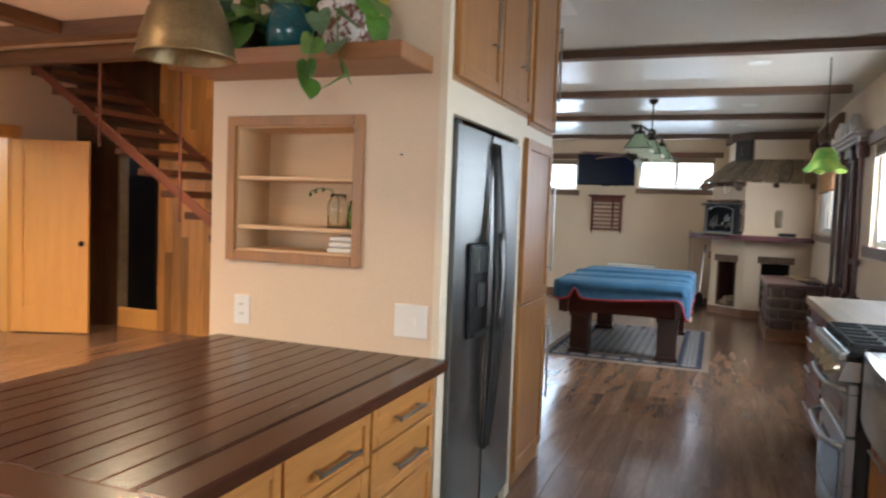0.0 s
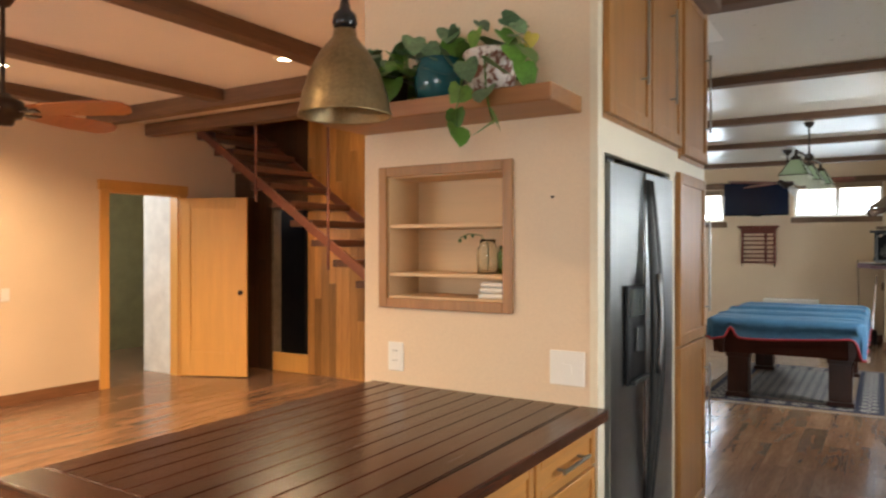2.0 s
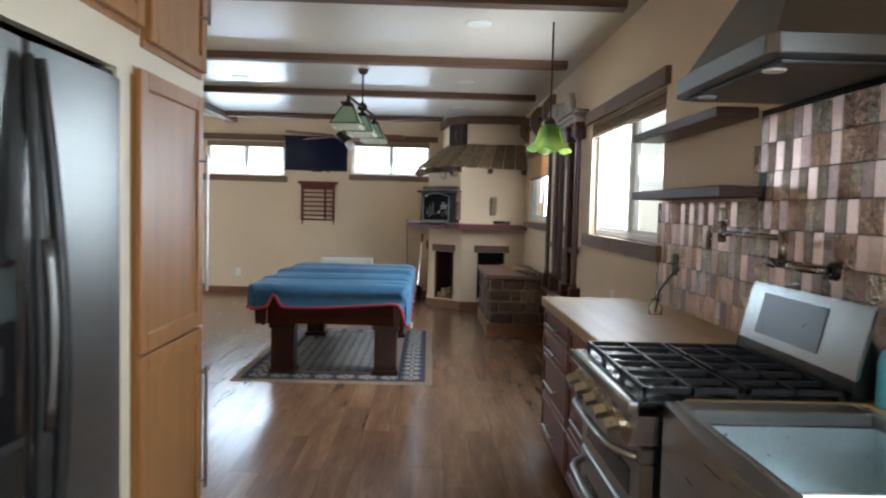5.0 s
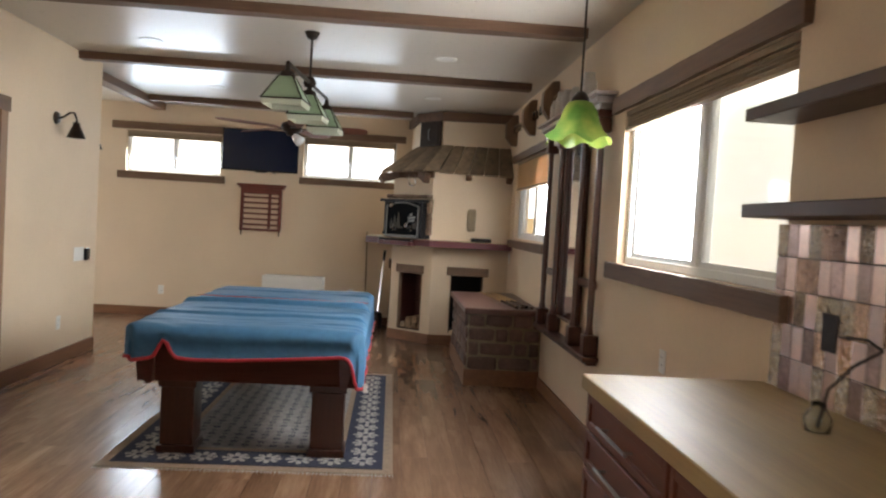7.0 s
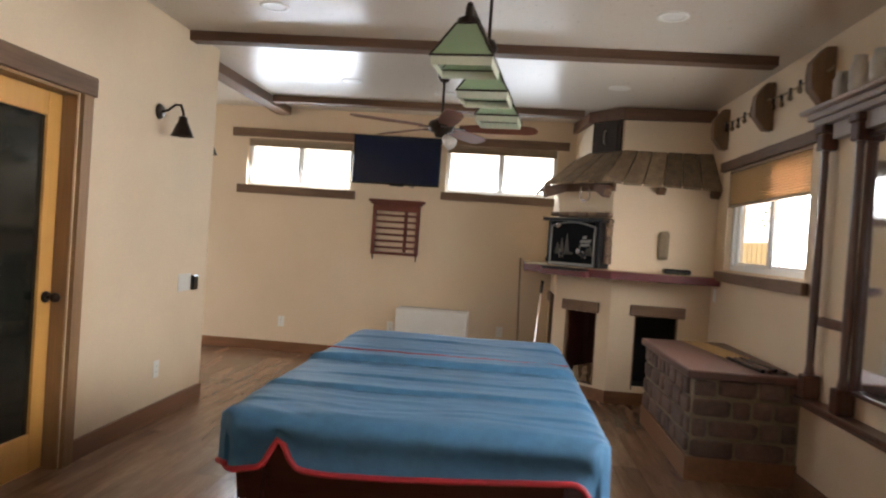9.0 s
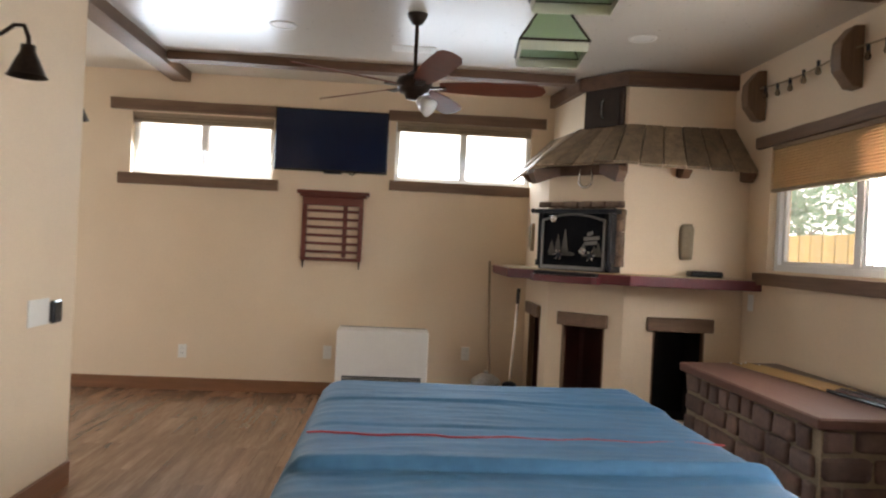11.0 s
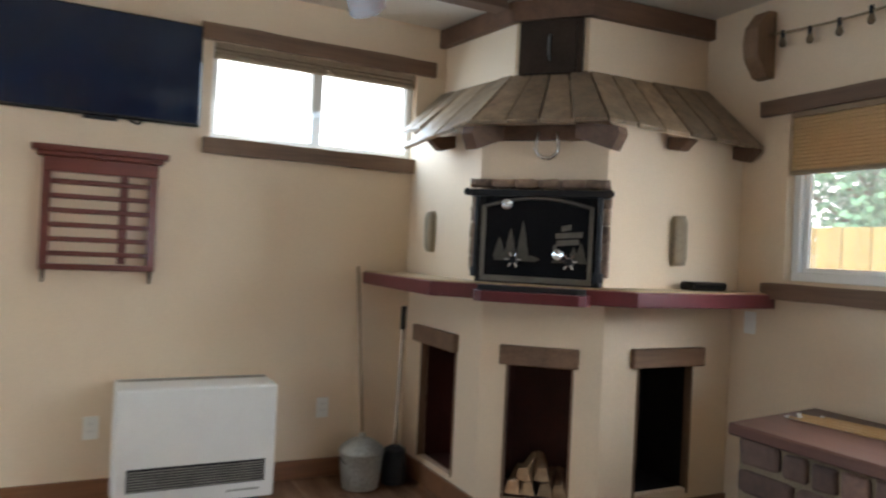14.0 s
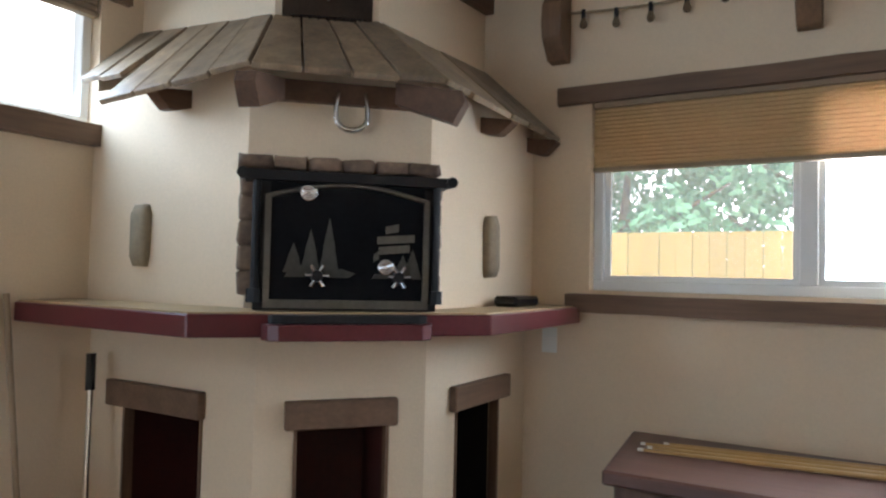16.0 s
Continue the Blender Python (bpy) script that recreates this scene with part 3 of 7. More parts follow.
pts = [along(MB, MC, u, o, 0) for u, o in ((0.22, 0.001), (0.235, 0.045), (0.27, 0.065), (0.73, 0.065), (0.765, 0.045), (0.78, 0.001))]
prism([(v.x, v.y) for v in pts], 1.160, 1.212, 0.003, bm)
part("hearth_ledge", bm, MANTELRED, FP, "oxblood rounded ledge under the stove")
bm = bmesh.new()
pts = [along(MB, MC, u, o, 0) for u, o in ((0.24, 0.001), (0.25, 0.04), (0.28, 0.055), (0.72, 0.055), (0.75, 0.04), (0.76, 0.001))]
prism([(v.x, v.y) for v in pts], 1.213, 1.240, 0.003, bm)
part("ash_lip", bm, SOOT_SHADE, FP, "black iron lip under the stove")
U0, U1, U2, U3 = (-0.15, YF), (-0.15, 12.59), (0.305, 12.12), (XR, 12.12)
for a, b in ((U0, U1), (U1, U2), (U2, U3)):
    bm = bmesh.new()
    face(bm, a, b, 1.246, 2.10)
    part("breast_wall", bm, PLASTER, FP, "cream plastered chimney breast")
C0, C1, C2, C3 = (0.06, YF), (0.15, 12.78), (0.42, 12.46), (XR, 12.40)
for a, b in ((C0, C1), (C1, C2), (C2, C3)):
    bm = bmesh.new()
    face(bm, a, b, 2.30, CEIL)
    part("flue_wall", bm, PLASTER, FP, "cream plastered flue casing")
for a, b, l in ((C0, C1, 0.71), (C1, C2, 0.42), (C2, C3, 0.83)):
    bm = bmesh.new()
    obox(bm, a, b, -0.02, l + 0.02, 0.002, 0.05, 2.70, 2.812)
    part("crown_board", bm, BEAM_X, FP, "dark crown board under the ceiling")
door = part("flue_door", (lambda bm: (obox(bm, C1, C2, 0.03, 0.39, 0.002, 0.03, 2.36, 2.70), obox(bm, C1, C2, 0.065, 0.355, 0.03, 0.04, 2.40, 2.66), bm)[2])(bmesh.new()), BRONZE, FP, "dark bronze flue access door")
bm = bmesh.new()
for i in range(9):
    for j in range(3):
        c = along(C1, C2, 0.075 + i * 0.033, 0.041, 2.375 + j * 0.012)
        rod(bm, c, c + Vector((-0.003, -0.003, 0)), 0.004, n=6)
tagged(part("grille", bm, BLACKM, door), kind="stuff")
bm = bmesh.new()
tube(bm, [along(C1, C2, 0.21, 0.04, 2.47), along(C1, C2, 0.21, 0.065, 2.49), along(C1, C2, 0.21, 0.065, 2.59), along(C1, C2, 0.21, 0.04, 2.61)], 0.006)
part("handle", bm, STEEL, door)
# plank hood
E0, E1, E2, E3 = (-0.29, YF - 0.02), (-0.29, 12.44), (0.18, 11.99), (XR - 0.01, 11.99)
PLANK = mat("weathered hood plank", (0.40, 0.285, 0.175), 0.5, scale=1.5, bscale=7, bump=0.35, stretch=(9, 9, 1.6), other=(0.14, 0.10, 0.07), rnd=0.25)
for ea, eb, ta, tb, n in (((-0.22, YF - 0.02, 2.11), (-0.22, 13.20, 2.11), (*C0, 2.385), (0.085, 13.20, 2.385), 2),
                         ((-0.355, 13.12, 1.965), (*E1, 2.03), (0.09, 13.19, 2.385), (*C1, 2.385), 4),
                         ((*E1, 2.03), (*E2, 2.03), (*C1, 2.385), (*C2, 2.385), 4), ((*E2, 2.03), (*E3, 2.01), (*C2, 2.385), (*C3, 2.385), 6)):
    ea, eb, ta, tb = Vector(ea), Vector(eb), Vector(ta), Vector(tb)
    nrm = (eb - ea).cross(ta - ea).normalized()
    if nrm.z < 0:
        nrm = -nrm
    r = random.Random(n)
    for i in range(n):
        f0, f1 = i / n + (0.006 if i else 0), (i + 1) / n - (0.006 if i < n - 1 else 0)
        lift = nrm * r.uniform(0, 0.006)
        short = r.uniform(-0.015, 0.015)
        q = []
        for f in (f0, f1):
            e, t = ea.lerp(eb, f), ta.lerp(tb, f)
            q.append((e + (t - e) * short + lift, t + lift))
        bm = bmesh.new()
        hexa(bm, [q[0][0], q[1][0], q[1][1], q[0][1], *(v + nrm * 0.022 for v in (q[0][0], q[1][0], q[1][1], q[0][1]))])
        bmesh.ops.bevel(bm, geom=list(bm.edges), offset=0.003, segments=1, affect="EDGES")
        part("hood_plank", bm, PLANK, FP, "weathered brown hood plank" if i == 0 else "")
bm = bmesh.new()
obox(bm, U1, U2, -0.02, 0.675, 0.002, 0.034, 1.975, 2.05)
part("fascia", bm, BEAM_X, FP, "dark board under the hood")


def corbel(p, way, s=1.0):
    """A bevelled timber end that carries the hood."""
    w = Vector((*way, 0)).normalized()
    side = Vector((-w.y, w.x, 0)) * (0.036 if s == 1 else 0.03)
    p = Vector(p)
    prof = [(-0.20, 0.035), (0.04, -0.005), (0.052, -0.04), (0.01, -0.115), (-0.03, -0.10), (-0.20, -0.04)] if s == 1 else [(-0.16, 0.03), (0.05, -0.004), (0.055, -0.016), (-0.005, -0.085 * s), (-0.03, -0.085 * s), (-0.16, -0.03)]
    bm = bmesh.new()
    L = [bm.verts.new(p + w * a + side + Vector((0, 0, z))) for a, z in prof]
    R = [bm.verts.new(p + w * a - side + Vector((0, 0, z))) for a, z in prof]
    bm.faces.new(L); bm.faces.new(R[::-1])
    for i in range(len(prof)):
        j = (i + 1) % len(prof)
        bm.faces.new((L[i], R[i], R[j], L[j]))
    part("corbel", bm, BEAM_X, FP)


corbel((-0.29, 12.44, 2.015), (-1, -0.4)); corbel((0.215, 11.98, 2.015), (0.3, -1)); corbel((-0.25, 12.92, 2.02), (-1, 0), 0.8)
corbel((0.72, 12.03, 2.02), (0, -1), 0.7); corbel((1.20, 12.03, 2.02), (0, -1), 0.8)


def stone_block(bm, c, ax, half, r, rough=0.18, flat=0.0):
    """A rounded rough block: centre, two plan axes, half sizes."""
    u, o = ax
    base = []
    for sx in (-1, -0.72, 0.72, 1):
        for sz in (-1, -0.7, 0.7, 1):
            edge = (abs(sx) == 1) + (abs(sz) == 1)
            d = half[1] * (1.0 if not edge else 0.55 + 0.40 * flat if edge == 1 else 0.35 + 0.5 * flat)
            jig = Vector((r.uniform(-1, 1), r.uniform(-1, 1), r.uniform(-1, 1))) * rough * min(half)
            k = 0.88 + 0.08 * flat if edge == 2 else 1
            base.append(bm.verts.new(c + u * sx * half[0] * k + o * d + Vector((0, 0, sz * half[2] * k)) + jig))
    for i in range(3):
        for j in range(3):
            q = i * 4 + j
            bm.faces.new((base[q], base[q + 4], base[q + 5], base[q + 1]))
    ring = [0, 4, 8, 12, 13, 14, 15, 11, 7, 3, 2, 1]
    back = [bm.verts.new(base[i].co - o * half[1] * 1.3) for i in ring]
    for k in range(12):
        bm.faces.new((base[ring[k]], base[ring[(k + 1) % 12]], back[(k + 1) % 12], back[k]))
    bm.faces.new(back)


# stone surround of the stove
uv = (Vector((*U2, 0)) - Vector((*U1, 0))).normalized()
ov = Vector((uv.y, -uv.x, 0))
r = random.Random(5)
BRICK = mat("worn brown brick", (0.31, 0.20, 0.125), 0.8, scale=9, bscale=40, bump=0.5, other=(0.10, 0.06, 0.045), rnd=0.3)
for side in (0.008, 0.63):
    for k in range(5):
        bm = bmesh.new()
        stone_block(bm, along(U1, U2, side + 0.01, 0.03, 1.335 + k * 0.085), (uv, ov), (0.040, 0.050, 0.042), r, 0.1, 0.8)
        part("surround_brick", bm, BRICK, FP, "worn brown brick round the stove" if k == 0 else "", soft=True)
for k in range(6):
    bm = bmesh.new()
    stone_block(bm, along(U1, U2, 0.030 + k * 0.1165, 0.04, 1.748), (uv, ov), (0.057, 0.060, 0.022), r, 0.2, 0.75)
    part("surround_brick", bm, BRICK, FP, soft=True)
STONEPALE = mat("pale wall stone", (0.30, 0.23, 0.15), 0.8, scale=8, bscale=50, bump=0.4)
bm = bmesh.new(); stone_block(bm, along(U0, U1, 0.34, 0.0, 1.50), (Vector((0, -1, 0)), Vector((-1, 0, 0))), (0.045, 0.035, 0.12), r, 0.12)
part("wall_stone", bm, STONEPALE, FP, "long pale stone set in the plaster", soft=True)
bm = bmesh.new(); stone_block(bm, along(U2, U3, 0.48, 0.0, 1.50), (Vector((1, 0, 0)), Vector((0, -1, 0))), (0.05, 0.035, 0.13), r, 0.12)
part("wall_stone", bm, STONEPALE, FP, "long pale stone set in the plaster", soft=True)

# stove set in the breast
STOVE = thing("wood_stove", tuple(along(U1, U2, 0.34, 0.05, 1.248)), "black cast iron wood stove insert with nickel trim", "stove")
SC = lambda u: u * 1.11 - 0.045
S = lambda bm, u0, u1, o0, o1, z0, z1: obox(bm, U1, U2, SC(u0), SC(u1), o0 and o0 + 0.06, o1 + 0.06, z0 - 0.02, z1 - 0.012)
spot = lambda u, o, z: along(U1, U2, SC(u), o + 0.06, z - 0.012)
bm = bmesh.new(); S(bm, 0.07, 0.625, 0.0, 0.09, 1.268, 1.70); S(bm, 0.04, 0.655, 0.0, 0.125, 1.695, 1.72)
part("stove_body", bm, BLACKM, STOVE)
for u in (0.034, 0.661):
    bm = bmesh.new()
    rod(bm, spot(u, 0.085, 1.705), spot(u, 0.14, 1.705), 0.016, 0.019, 12)
    part("lip_knob", bm, BLACKM, STOVE)
bm = bmesh.new(); S(bm, 0.115, 0.58, 0.09, 0.108, 1.29, 1.685)
dd = part("stove_door", bm, mat("black stove iron", (0.008, 0.008, 0.009), 0.75, vary=0.2, bump=0.1, spec=0.08), STOVE, "black enamelled stove door")
NICKEL = mat("aged nickel trim", (0.16, 0.15, 0.135), 0.42, 0.9, vary=0.15, bump=0.1)
bm = bmesh.new()
S(bm, 0.10, 0.118, 0.10, 0.118, 1.285, 1.64); S(bm, 0.577, 0.595, 0.10, 0.118, 1.285, 1.64); S(bm, 0.10, 0.595, 0.10, 0.118, 1.275, 1.295)
tube(bm, [spot(0.108 + 0.479 * i / 10, 0.11, 1.635 + 0.045 * math.sin(math.pi * i / 10)) for i in range(11)], 0.009, 6)
part("door_trim", bm, NICKEL, dd, "aged nickel door trim")
for u in (0.075, 0.62):
    bm = bmesh.new()
    rod(bm, spot(u, 0.10, 1.30), spot(u, 0.10, 1.69), 0.014)
    rod(bm, spot(u, 0.10, 1.285), spot(u, 0.10, 1.33), 0.026, n=8)
    part("hinge_post", bm, BLACKM, STOVE)


def relief(pts, o, m, name):
    """A flat cast relief on the stove door, outline in (u, z)."""
    bm = bmesh.new()
    f = [bm.verts.new(spot(u, o + 0.006, z)) for u, z in pts]
    b = [bm.verts.new(spot(u, o, z)) for u, z in pts]
    bm.faces.new(f)
    for i in range(len(pts)):
        j = (i + 1) % len(pts)
        bm.faces.new((f[i], b[i], b[j], f[j]))
    part(name, bm, m, dd)


RELIEF = mat("cast grey relief", (0.085, 0.076, 0.062), 0.6, 0.5, vary=0.2, bump=0.2)
for u, h in ((0.185, 0.10), (0.235, 0.145), (0.29, 0.185), (0.515, 0.08), (0.545, 0.10)):
    zz = 1.385 if u < 0.4 else 1.37
    relief([(u - 0.03, zz), (u + 0.03, zz), (u + 0.016, zz + h * 0.45), (u + 0.018, zz + h * 0.45), (u, zz + h), (u - 0.018, zz + h * 0.45), (u - 0.016, zz + h * 0.45)], 0.108, RELIEF, "tree_relief")
relief([(0.16, 1.37), (0.35, 1.37), (0.37, 1.385), (0.33, 1.40), (0.17, 1.388)], 0.108, RELIEF, "bank_relief")
relief([(0.42, 1.37), (0.56, 1.37), (0.57, 1.382), (0.43, 1.386)], 0.108, RELIEF, "bank_relief")
for k, (u0, u1, z) in enumerate(((0.46, 0.50, 1.535), (0.435, 0.55, 1.50), (0.44, 0.535, 1.465), (0.425, 0.44, 1.44))):
    relief([(u0, z - 0.014), (u1, z - 0.004), (u1, z + 0.022), (u0, z + 0.012)], 0.108, NICKEL, "cast_lettering_bar")
for u in (0.255, 0.50):
    c = spot(u, 0.135, 1.375)
    for k in range(6):
        bm = bmesh.new()
        a = k * math.pi / 3
        d_ = uv * math.cos(a) + Vector((0, 0, math.sin(a)))
        rod(bm, c + d_ * 0.012, c + d_ * 0.040, 0.0045, 0.0065, 6)
        part("draft_knob_tip", bm, CHROME, dd, "chrome star tip of the draft knob" if k == 0 else "")
    bm = bmesh.new()
    rod(bm, spot(u, 0.108, 1.375), spot(u, 0.142, 1.375), 0.022, 0.018, n=14)
    part("draft_knob", bm, BLACKM, dd, "black iron draft knob")
for u, z in ((0.222, 1.645), (0.455, 1.41)):
    bm = bmesh.new()
    rod(bm, spot(u, 0.108, z), spot(u, 0.16, z), 0.007)
    tube(bm, [spot(u, 0.165, z) + uv * q * math.cos(a) + Vector((0, 0, q * math.sin(a))) for a, q in ((k * 0.45, 0.004 + 0.00052 * k) for k in range(44))], 0.0042, 6)
    part("coil_handle", bm, CHROME, dd, "chrome coil handle")

# horseshoe, remote tray
bm = bmesh.new()
pts = [along(U1, U2, 0.352 + s * 0.055, 0.046, z) for s, z in [(-0.85, 2.015), (-0.93, 1.99), (-1, 1.96)]] + [along(U1, U2, 0.352 + 0.057 * math.sin(b), 0.046, 1.93 - 0.05 * math.cos(b)) for b in [i * 0.2 - 1.4 for i in range(15)]] + [along(U1, U2, 0.352 + s * 0.055, 0.046, z) for s, z in [(1, 1.96), (0.93, 1.99), (0.85, 2.015)]]
tube(bm, pts, [0.008 + 0.003 * math.sin(i / 20 * math.pi) for i in range(len(pts))], 8)
single("horseshoe", bm, CHROME, "polished steel horseshoe hung under the hood", "horseshoe", soft=True)
bm = box((0.78, 1.02, 11.98, 12.09, 1.2465, 1.292), bevel=0.012)
tray = single("radio_tray", bm, BLACK, "low black plastic tray on the mantel", "tray")

# stone hearth bench
HB = thing("hearth_bench", (0.9, 11, 0), "brown field stone bench with a dark wooden slab top", "bench")
part("core", box((0.585, XR - 0.002, 10.06, 11.50, 0, 0.65)), MORTAR, HB, "sandy mortar core")
part("slab", prism([(0.54, 10.01), (XR - 0.003, 10.01), (XR - 0.003, 11.62), (0.535, 11.53)], 0.652, 0.705, 0.008), HSLAB, HB, "dark reddish-brown wooden slab")
part("foot_board", box((0.560, 0.582, 10.04, 11.50, 0, 0.15), (0.582, XR - 0.002, 10.04, 10.058, 0, 0.15), bevel=0.003), BASEB_Y, HB, "reddish-brown wooden plinth board")
r = random.Random(11)


def courses(a, b, z0, z1, rows):
    L = (Vector((*b, 0)) - Vector((*a, 0))).length
    d = (Vector((*b, 0)) - Vector((*a, 0))).normalized()
    n = Vector((d.y, -d.x, 0))
    h = (z1 - z0) / rows
    for k in range(rows):
        u = r.uniform(-0.05, 0.0)
        while u < L - 0.03:
            w = r.choice((0.13, 0.19, 0.26, 0.32)) * r.uniform(0.85, 1.1)
            u0, u1 = max(0.0, u), min(L, u + w)
            if u1 - u0 > 0.05:
                bm = bmesh.new()
                hh = h * r.uniform(0.76, 0.90)
                stone_block(bm, along(a, b, (u0 + u1) / 2, 0.0, z0 + h * (k + 0.5) + r.uniform(-0.01, 0.01)), (d, n), ((u1 - u0) / 2 - 0.010, 0.020, hh / 2), r, 0.22, 0.55)
                part("stone", bm, STONE, HB, soft=True)
            u += w


courses((0.585, 10.06), (XR - 0.01, 10.06), 0.15, 0.65, 4)
courses((0.585, 11.50), (0.585, 10.07), 0.15, 0.65, 4)

# billiard cues on the bench
CUE = wood("pale cue wood", (0.55, 0.33, 0.12), "y", 0.7, 0.3, 0.02)
for k, (x0, y0, x1, y1) in enumerate(((0.86, 11.52, 1.02, 10.14), (0.92, 11.50, 1.07, 10.16), (0.97, 11.54, 1.12, 10.20), (1.02, 11.46, 1.16, 10.14))):
    a, b = Vector((x0, y0 - 0.05, 0.718)), Vector((x1, y1 - 0.05, 0.720))
    cue = thing("billiard_cue", tuple(a), "pale wooden billiard cue lying on the bench", "cue", "cues on the bench")
    part("shaft", rod(bmesh.new(), a, a.lerp(b, 0.62), 0.006, 0.010), CUE, cue)
    part("butt", rod(bmesh.new(), a.lerp(b, 0.62), b, 0.010, 0.014), MAHOG if k % 2 else BLACK, cue, "dark butt")
    part("ferrule", rod(bmesh.new(), a.lerp(b, -0.015), a, 0.006), WHITE, cue)

# firewood in the middle opening
BARK = mat("split firewood", (0.50, 0.36, 0.22), 0.9, scale=6, bscale=30, bump=0.5, other=(0.20, 0.12, 0.07), rnd=0.25)
for k, (u, o, z, tilt) in enumerate(((0.19, -0.12, 0.185, 0.1), (0.27, -0.14, 0.18, -0.2), (0.36, -0.13, 0.185, 0.15), (0.43, -0.15, 0.18, 0.0), (0.24, -0.16, 0.245, 0.25), (0.34, -0.17, 0.25, -0.15))):
    bm = bmesh.new()
    w = 0.042
    a = along(P1, P2, u, o + 0.09, z); b = along(P1, P2, u + tilt * 0.2, o - 0.20, z + 0.01)
    s = uv * w
    up = Vector((0, 0, 0.036))
    va = [bm.verts.new(v) for v in (a - s - up, a + s - up, a + s * 0.5 + up, a - s * 0.6 + up * 0.7)]
    vb = [bm.verts.new(v) for v in (b - s - up, b + s - up, b + s * 0.4 + up * 0.8, b - s * 0.5 + up)]
    bm.faces.new(va); bm.faces.new(vb[::-1])
    for i in range(4):
        bm.faces.new((va[i], vb[i], vb[(i + 1) % 4], va[(i + 1) % 4]))
    single("firewood_log", bm, BARK, "split log of pale firewood in the firebox", "firewood", "firewood logs")

# ash bucket and shovels beside the fireplace
GALV = mat("galvanised sheet", (0.42, 0.40, 0.35), 0.55, 0.45, vary=0.25, scale=7, bump=0.15)
bk = thing("ash_bucket", (-0.50, 13.22, 0), "worn galvanised ash bucket with a lid", "bucket")
part("bucket_body", lathe(bmesh.new(), (-0.50, 13.22, 0.003), [(0.0, 0.0), (0.105, 0.0), (0.118, 0.10), (0.128, 0.20), (0.134, 0.205), (0.132, 0.215), (0.12, 0.235), (0.07, 0.27), (0.02, 0.285), (0.0, 0.285)]), GALV, bk, soft=True)
part("lid_knob", lathe(bmesh.new(), (-0.50, 13.22, 0.287), [(0.0, 0), (0.02, 0.002), (0.022, 0.02), (0.0, 0.03)], 12), GALV, bk, soft=True)
part("bail", tube(bmesh.new(), [Vector((-0.50 + 0.135 * math.cos(a), 13.20 - 0.05 * math.sin(a), 0.19 - 0.06 * math.sin(a))) for a in [i * math.pi / 10 for i in range(11)]], 0.004, 6), BLACKM, bk)
sh = thing("ash_shovel", (-0.24, 13.0, 0), "long-handled ash shovel leaning on the fireplace", "shovel")
part("handle", rod(bmesh.new(), (-0.285, 13.24, 0.2), (-0.235, 13.31, 0.90), 0.012), CHROME, sh, "steel shaft")
part("grip", rod(bmesh.new(), (-0.235, 13.31, 0.90), (-0.225, 13.325, 1.04), 0.018), BLACK, sh, "black rubber grip")
part("blade", lathe(bmesh.new(), (-0.29, 13.22, 0.003), [(0.0, 0.0), (0.07, 0.0), (0.075, 0.1), (0.065, 0.2), (0.03, 0.22), (0, 0.22)], 14), BLACKM, sh, "dark iron scoop")
po = thing("broom_stick", (-0.44, 13.40, 0), "thin wooden pole leaning against the wall and mantel", "pole")
part("pole", rod(bmesh.new(), (-0.45, 13.30, 0.005), (-0.482, 13.462, 1.27), 0.011), wood("tan pole wood", (0.36, 0.25, 0.15), "z", 0.7, 0.5), po)


# ---- things on the north wall ----
tv = thing("television", (-1.95, YF - 0.05, 2.0), "flat black wall-mounted television, switched off", "television")
part("case", box((-2.46, -1.455, YF - 0.065, YF - 0.03, 2.0, 2.555), bevel=0.006), BLACK, tv)
part("screen", box((-2.45, -1.465, YF - 0.0675, YF - 0.0645, 2.018, 2.545)), mat("dark screen", (0.003, 0.010, 0.034), 0.12, vary=0.05, bump=0), tv, "dark glossy screen")
part("mount", box((-2.15, -1.75, YF - 0.03, YF, 2.1, 2.4), (-2.02, -1.86, YF - 0.06, YF - 0.04, 1.985, 2.0)), BLACKM, tv)
part("cable", tube(bmesh.new(), [(-1.80, YF - 0.02, 2.0), (-1.76, YF - 0.02, 1.985), (-1.72, YF - 0.02, 2.02)], 0.006), BLACKM, tv)
CHERRY = wood("cherry red wood", (0.17, 0.036, 0.022), "x", 0.6, 0.35, 0.04, coat=0.2)
rk = thing("cue_rack", (-1.92, YF - 0.05, 1.17), "cherry red wooden wall rack with brass rods", "wall rack")
part("cornice", prism([(-2.24, YF - 0.10), (-1.60, YF - 0.10), (-1.60, YF), (-2.24, YF)], 1.80, 1.83, 0.004), CHERRY, rk)
part("frieze", box((-2.215, -1.625, YF - 0.085, YF, 1.775, 1.80), (-2.19, -1.65, YF - 0.07, YF, 1.70, 1.775), bevel=0.005), CHERRY, rk)
for x in (-2.19, -1.69):
    part("side_post", box((x, x + 0.04, YF - 0.06, YF, 1.22, 1.70), bevel=0.004), CHERRY, rk)
    part("drop", rod(bmesh.new(), (x + 0.02, YF - 0.03, 1.14), (x + 0.02, YF - 0.03, 1.22), 0.006, 0.012), BRONZE, rk)
part("bottom_rail", box((-2.19, -1.65, YF - 0.07, YF, 1.205, 1.235), bevel=0.004), CHERRY, rk)
for i in range(6):
    part("rail", box((-2.15, -1.69, YF - 0.045, YF - 0.02, 1.275 + i * 0.073, 1.30 + i * 0.073), bevel=0.004), CHERRY, rk)
part("centre_strip", box((-1.83, -1.79, YF - 0.018, YF - 0.004, 1.24, 1.70)), CHERRY, rk)
ht = thing("gas_heater", (-1.42, 13.3, 0), "white wall gas heater with a dark louvre grille", "heater")
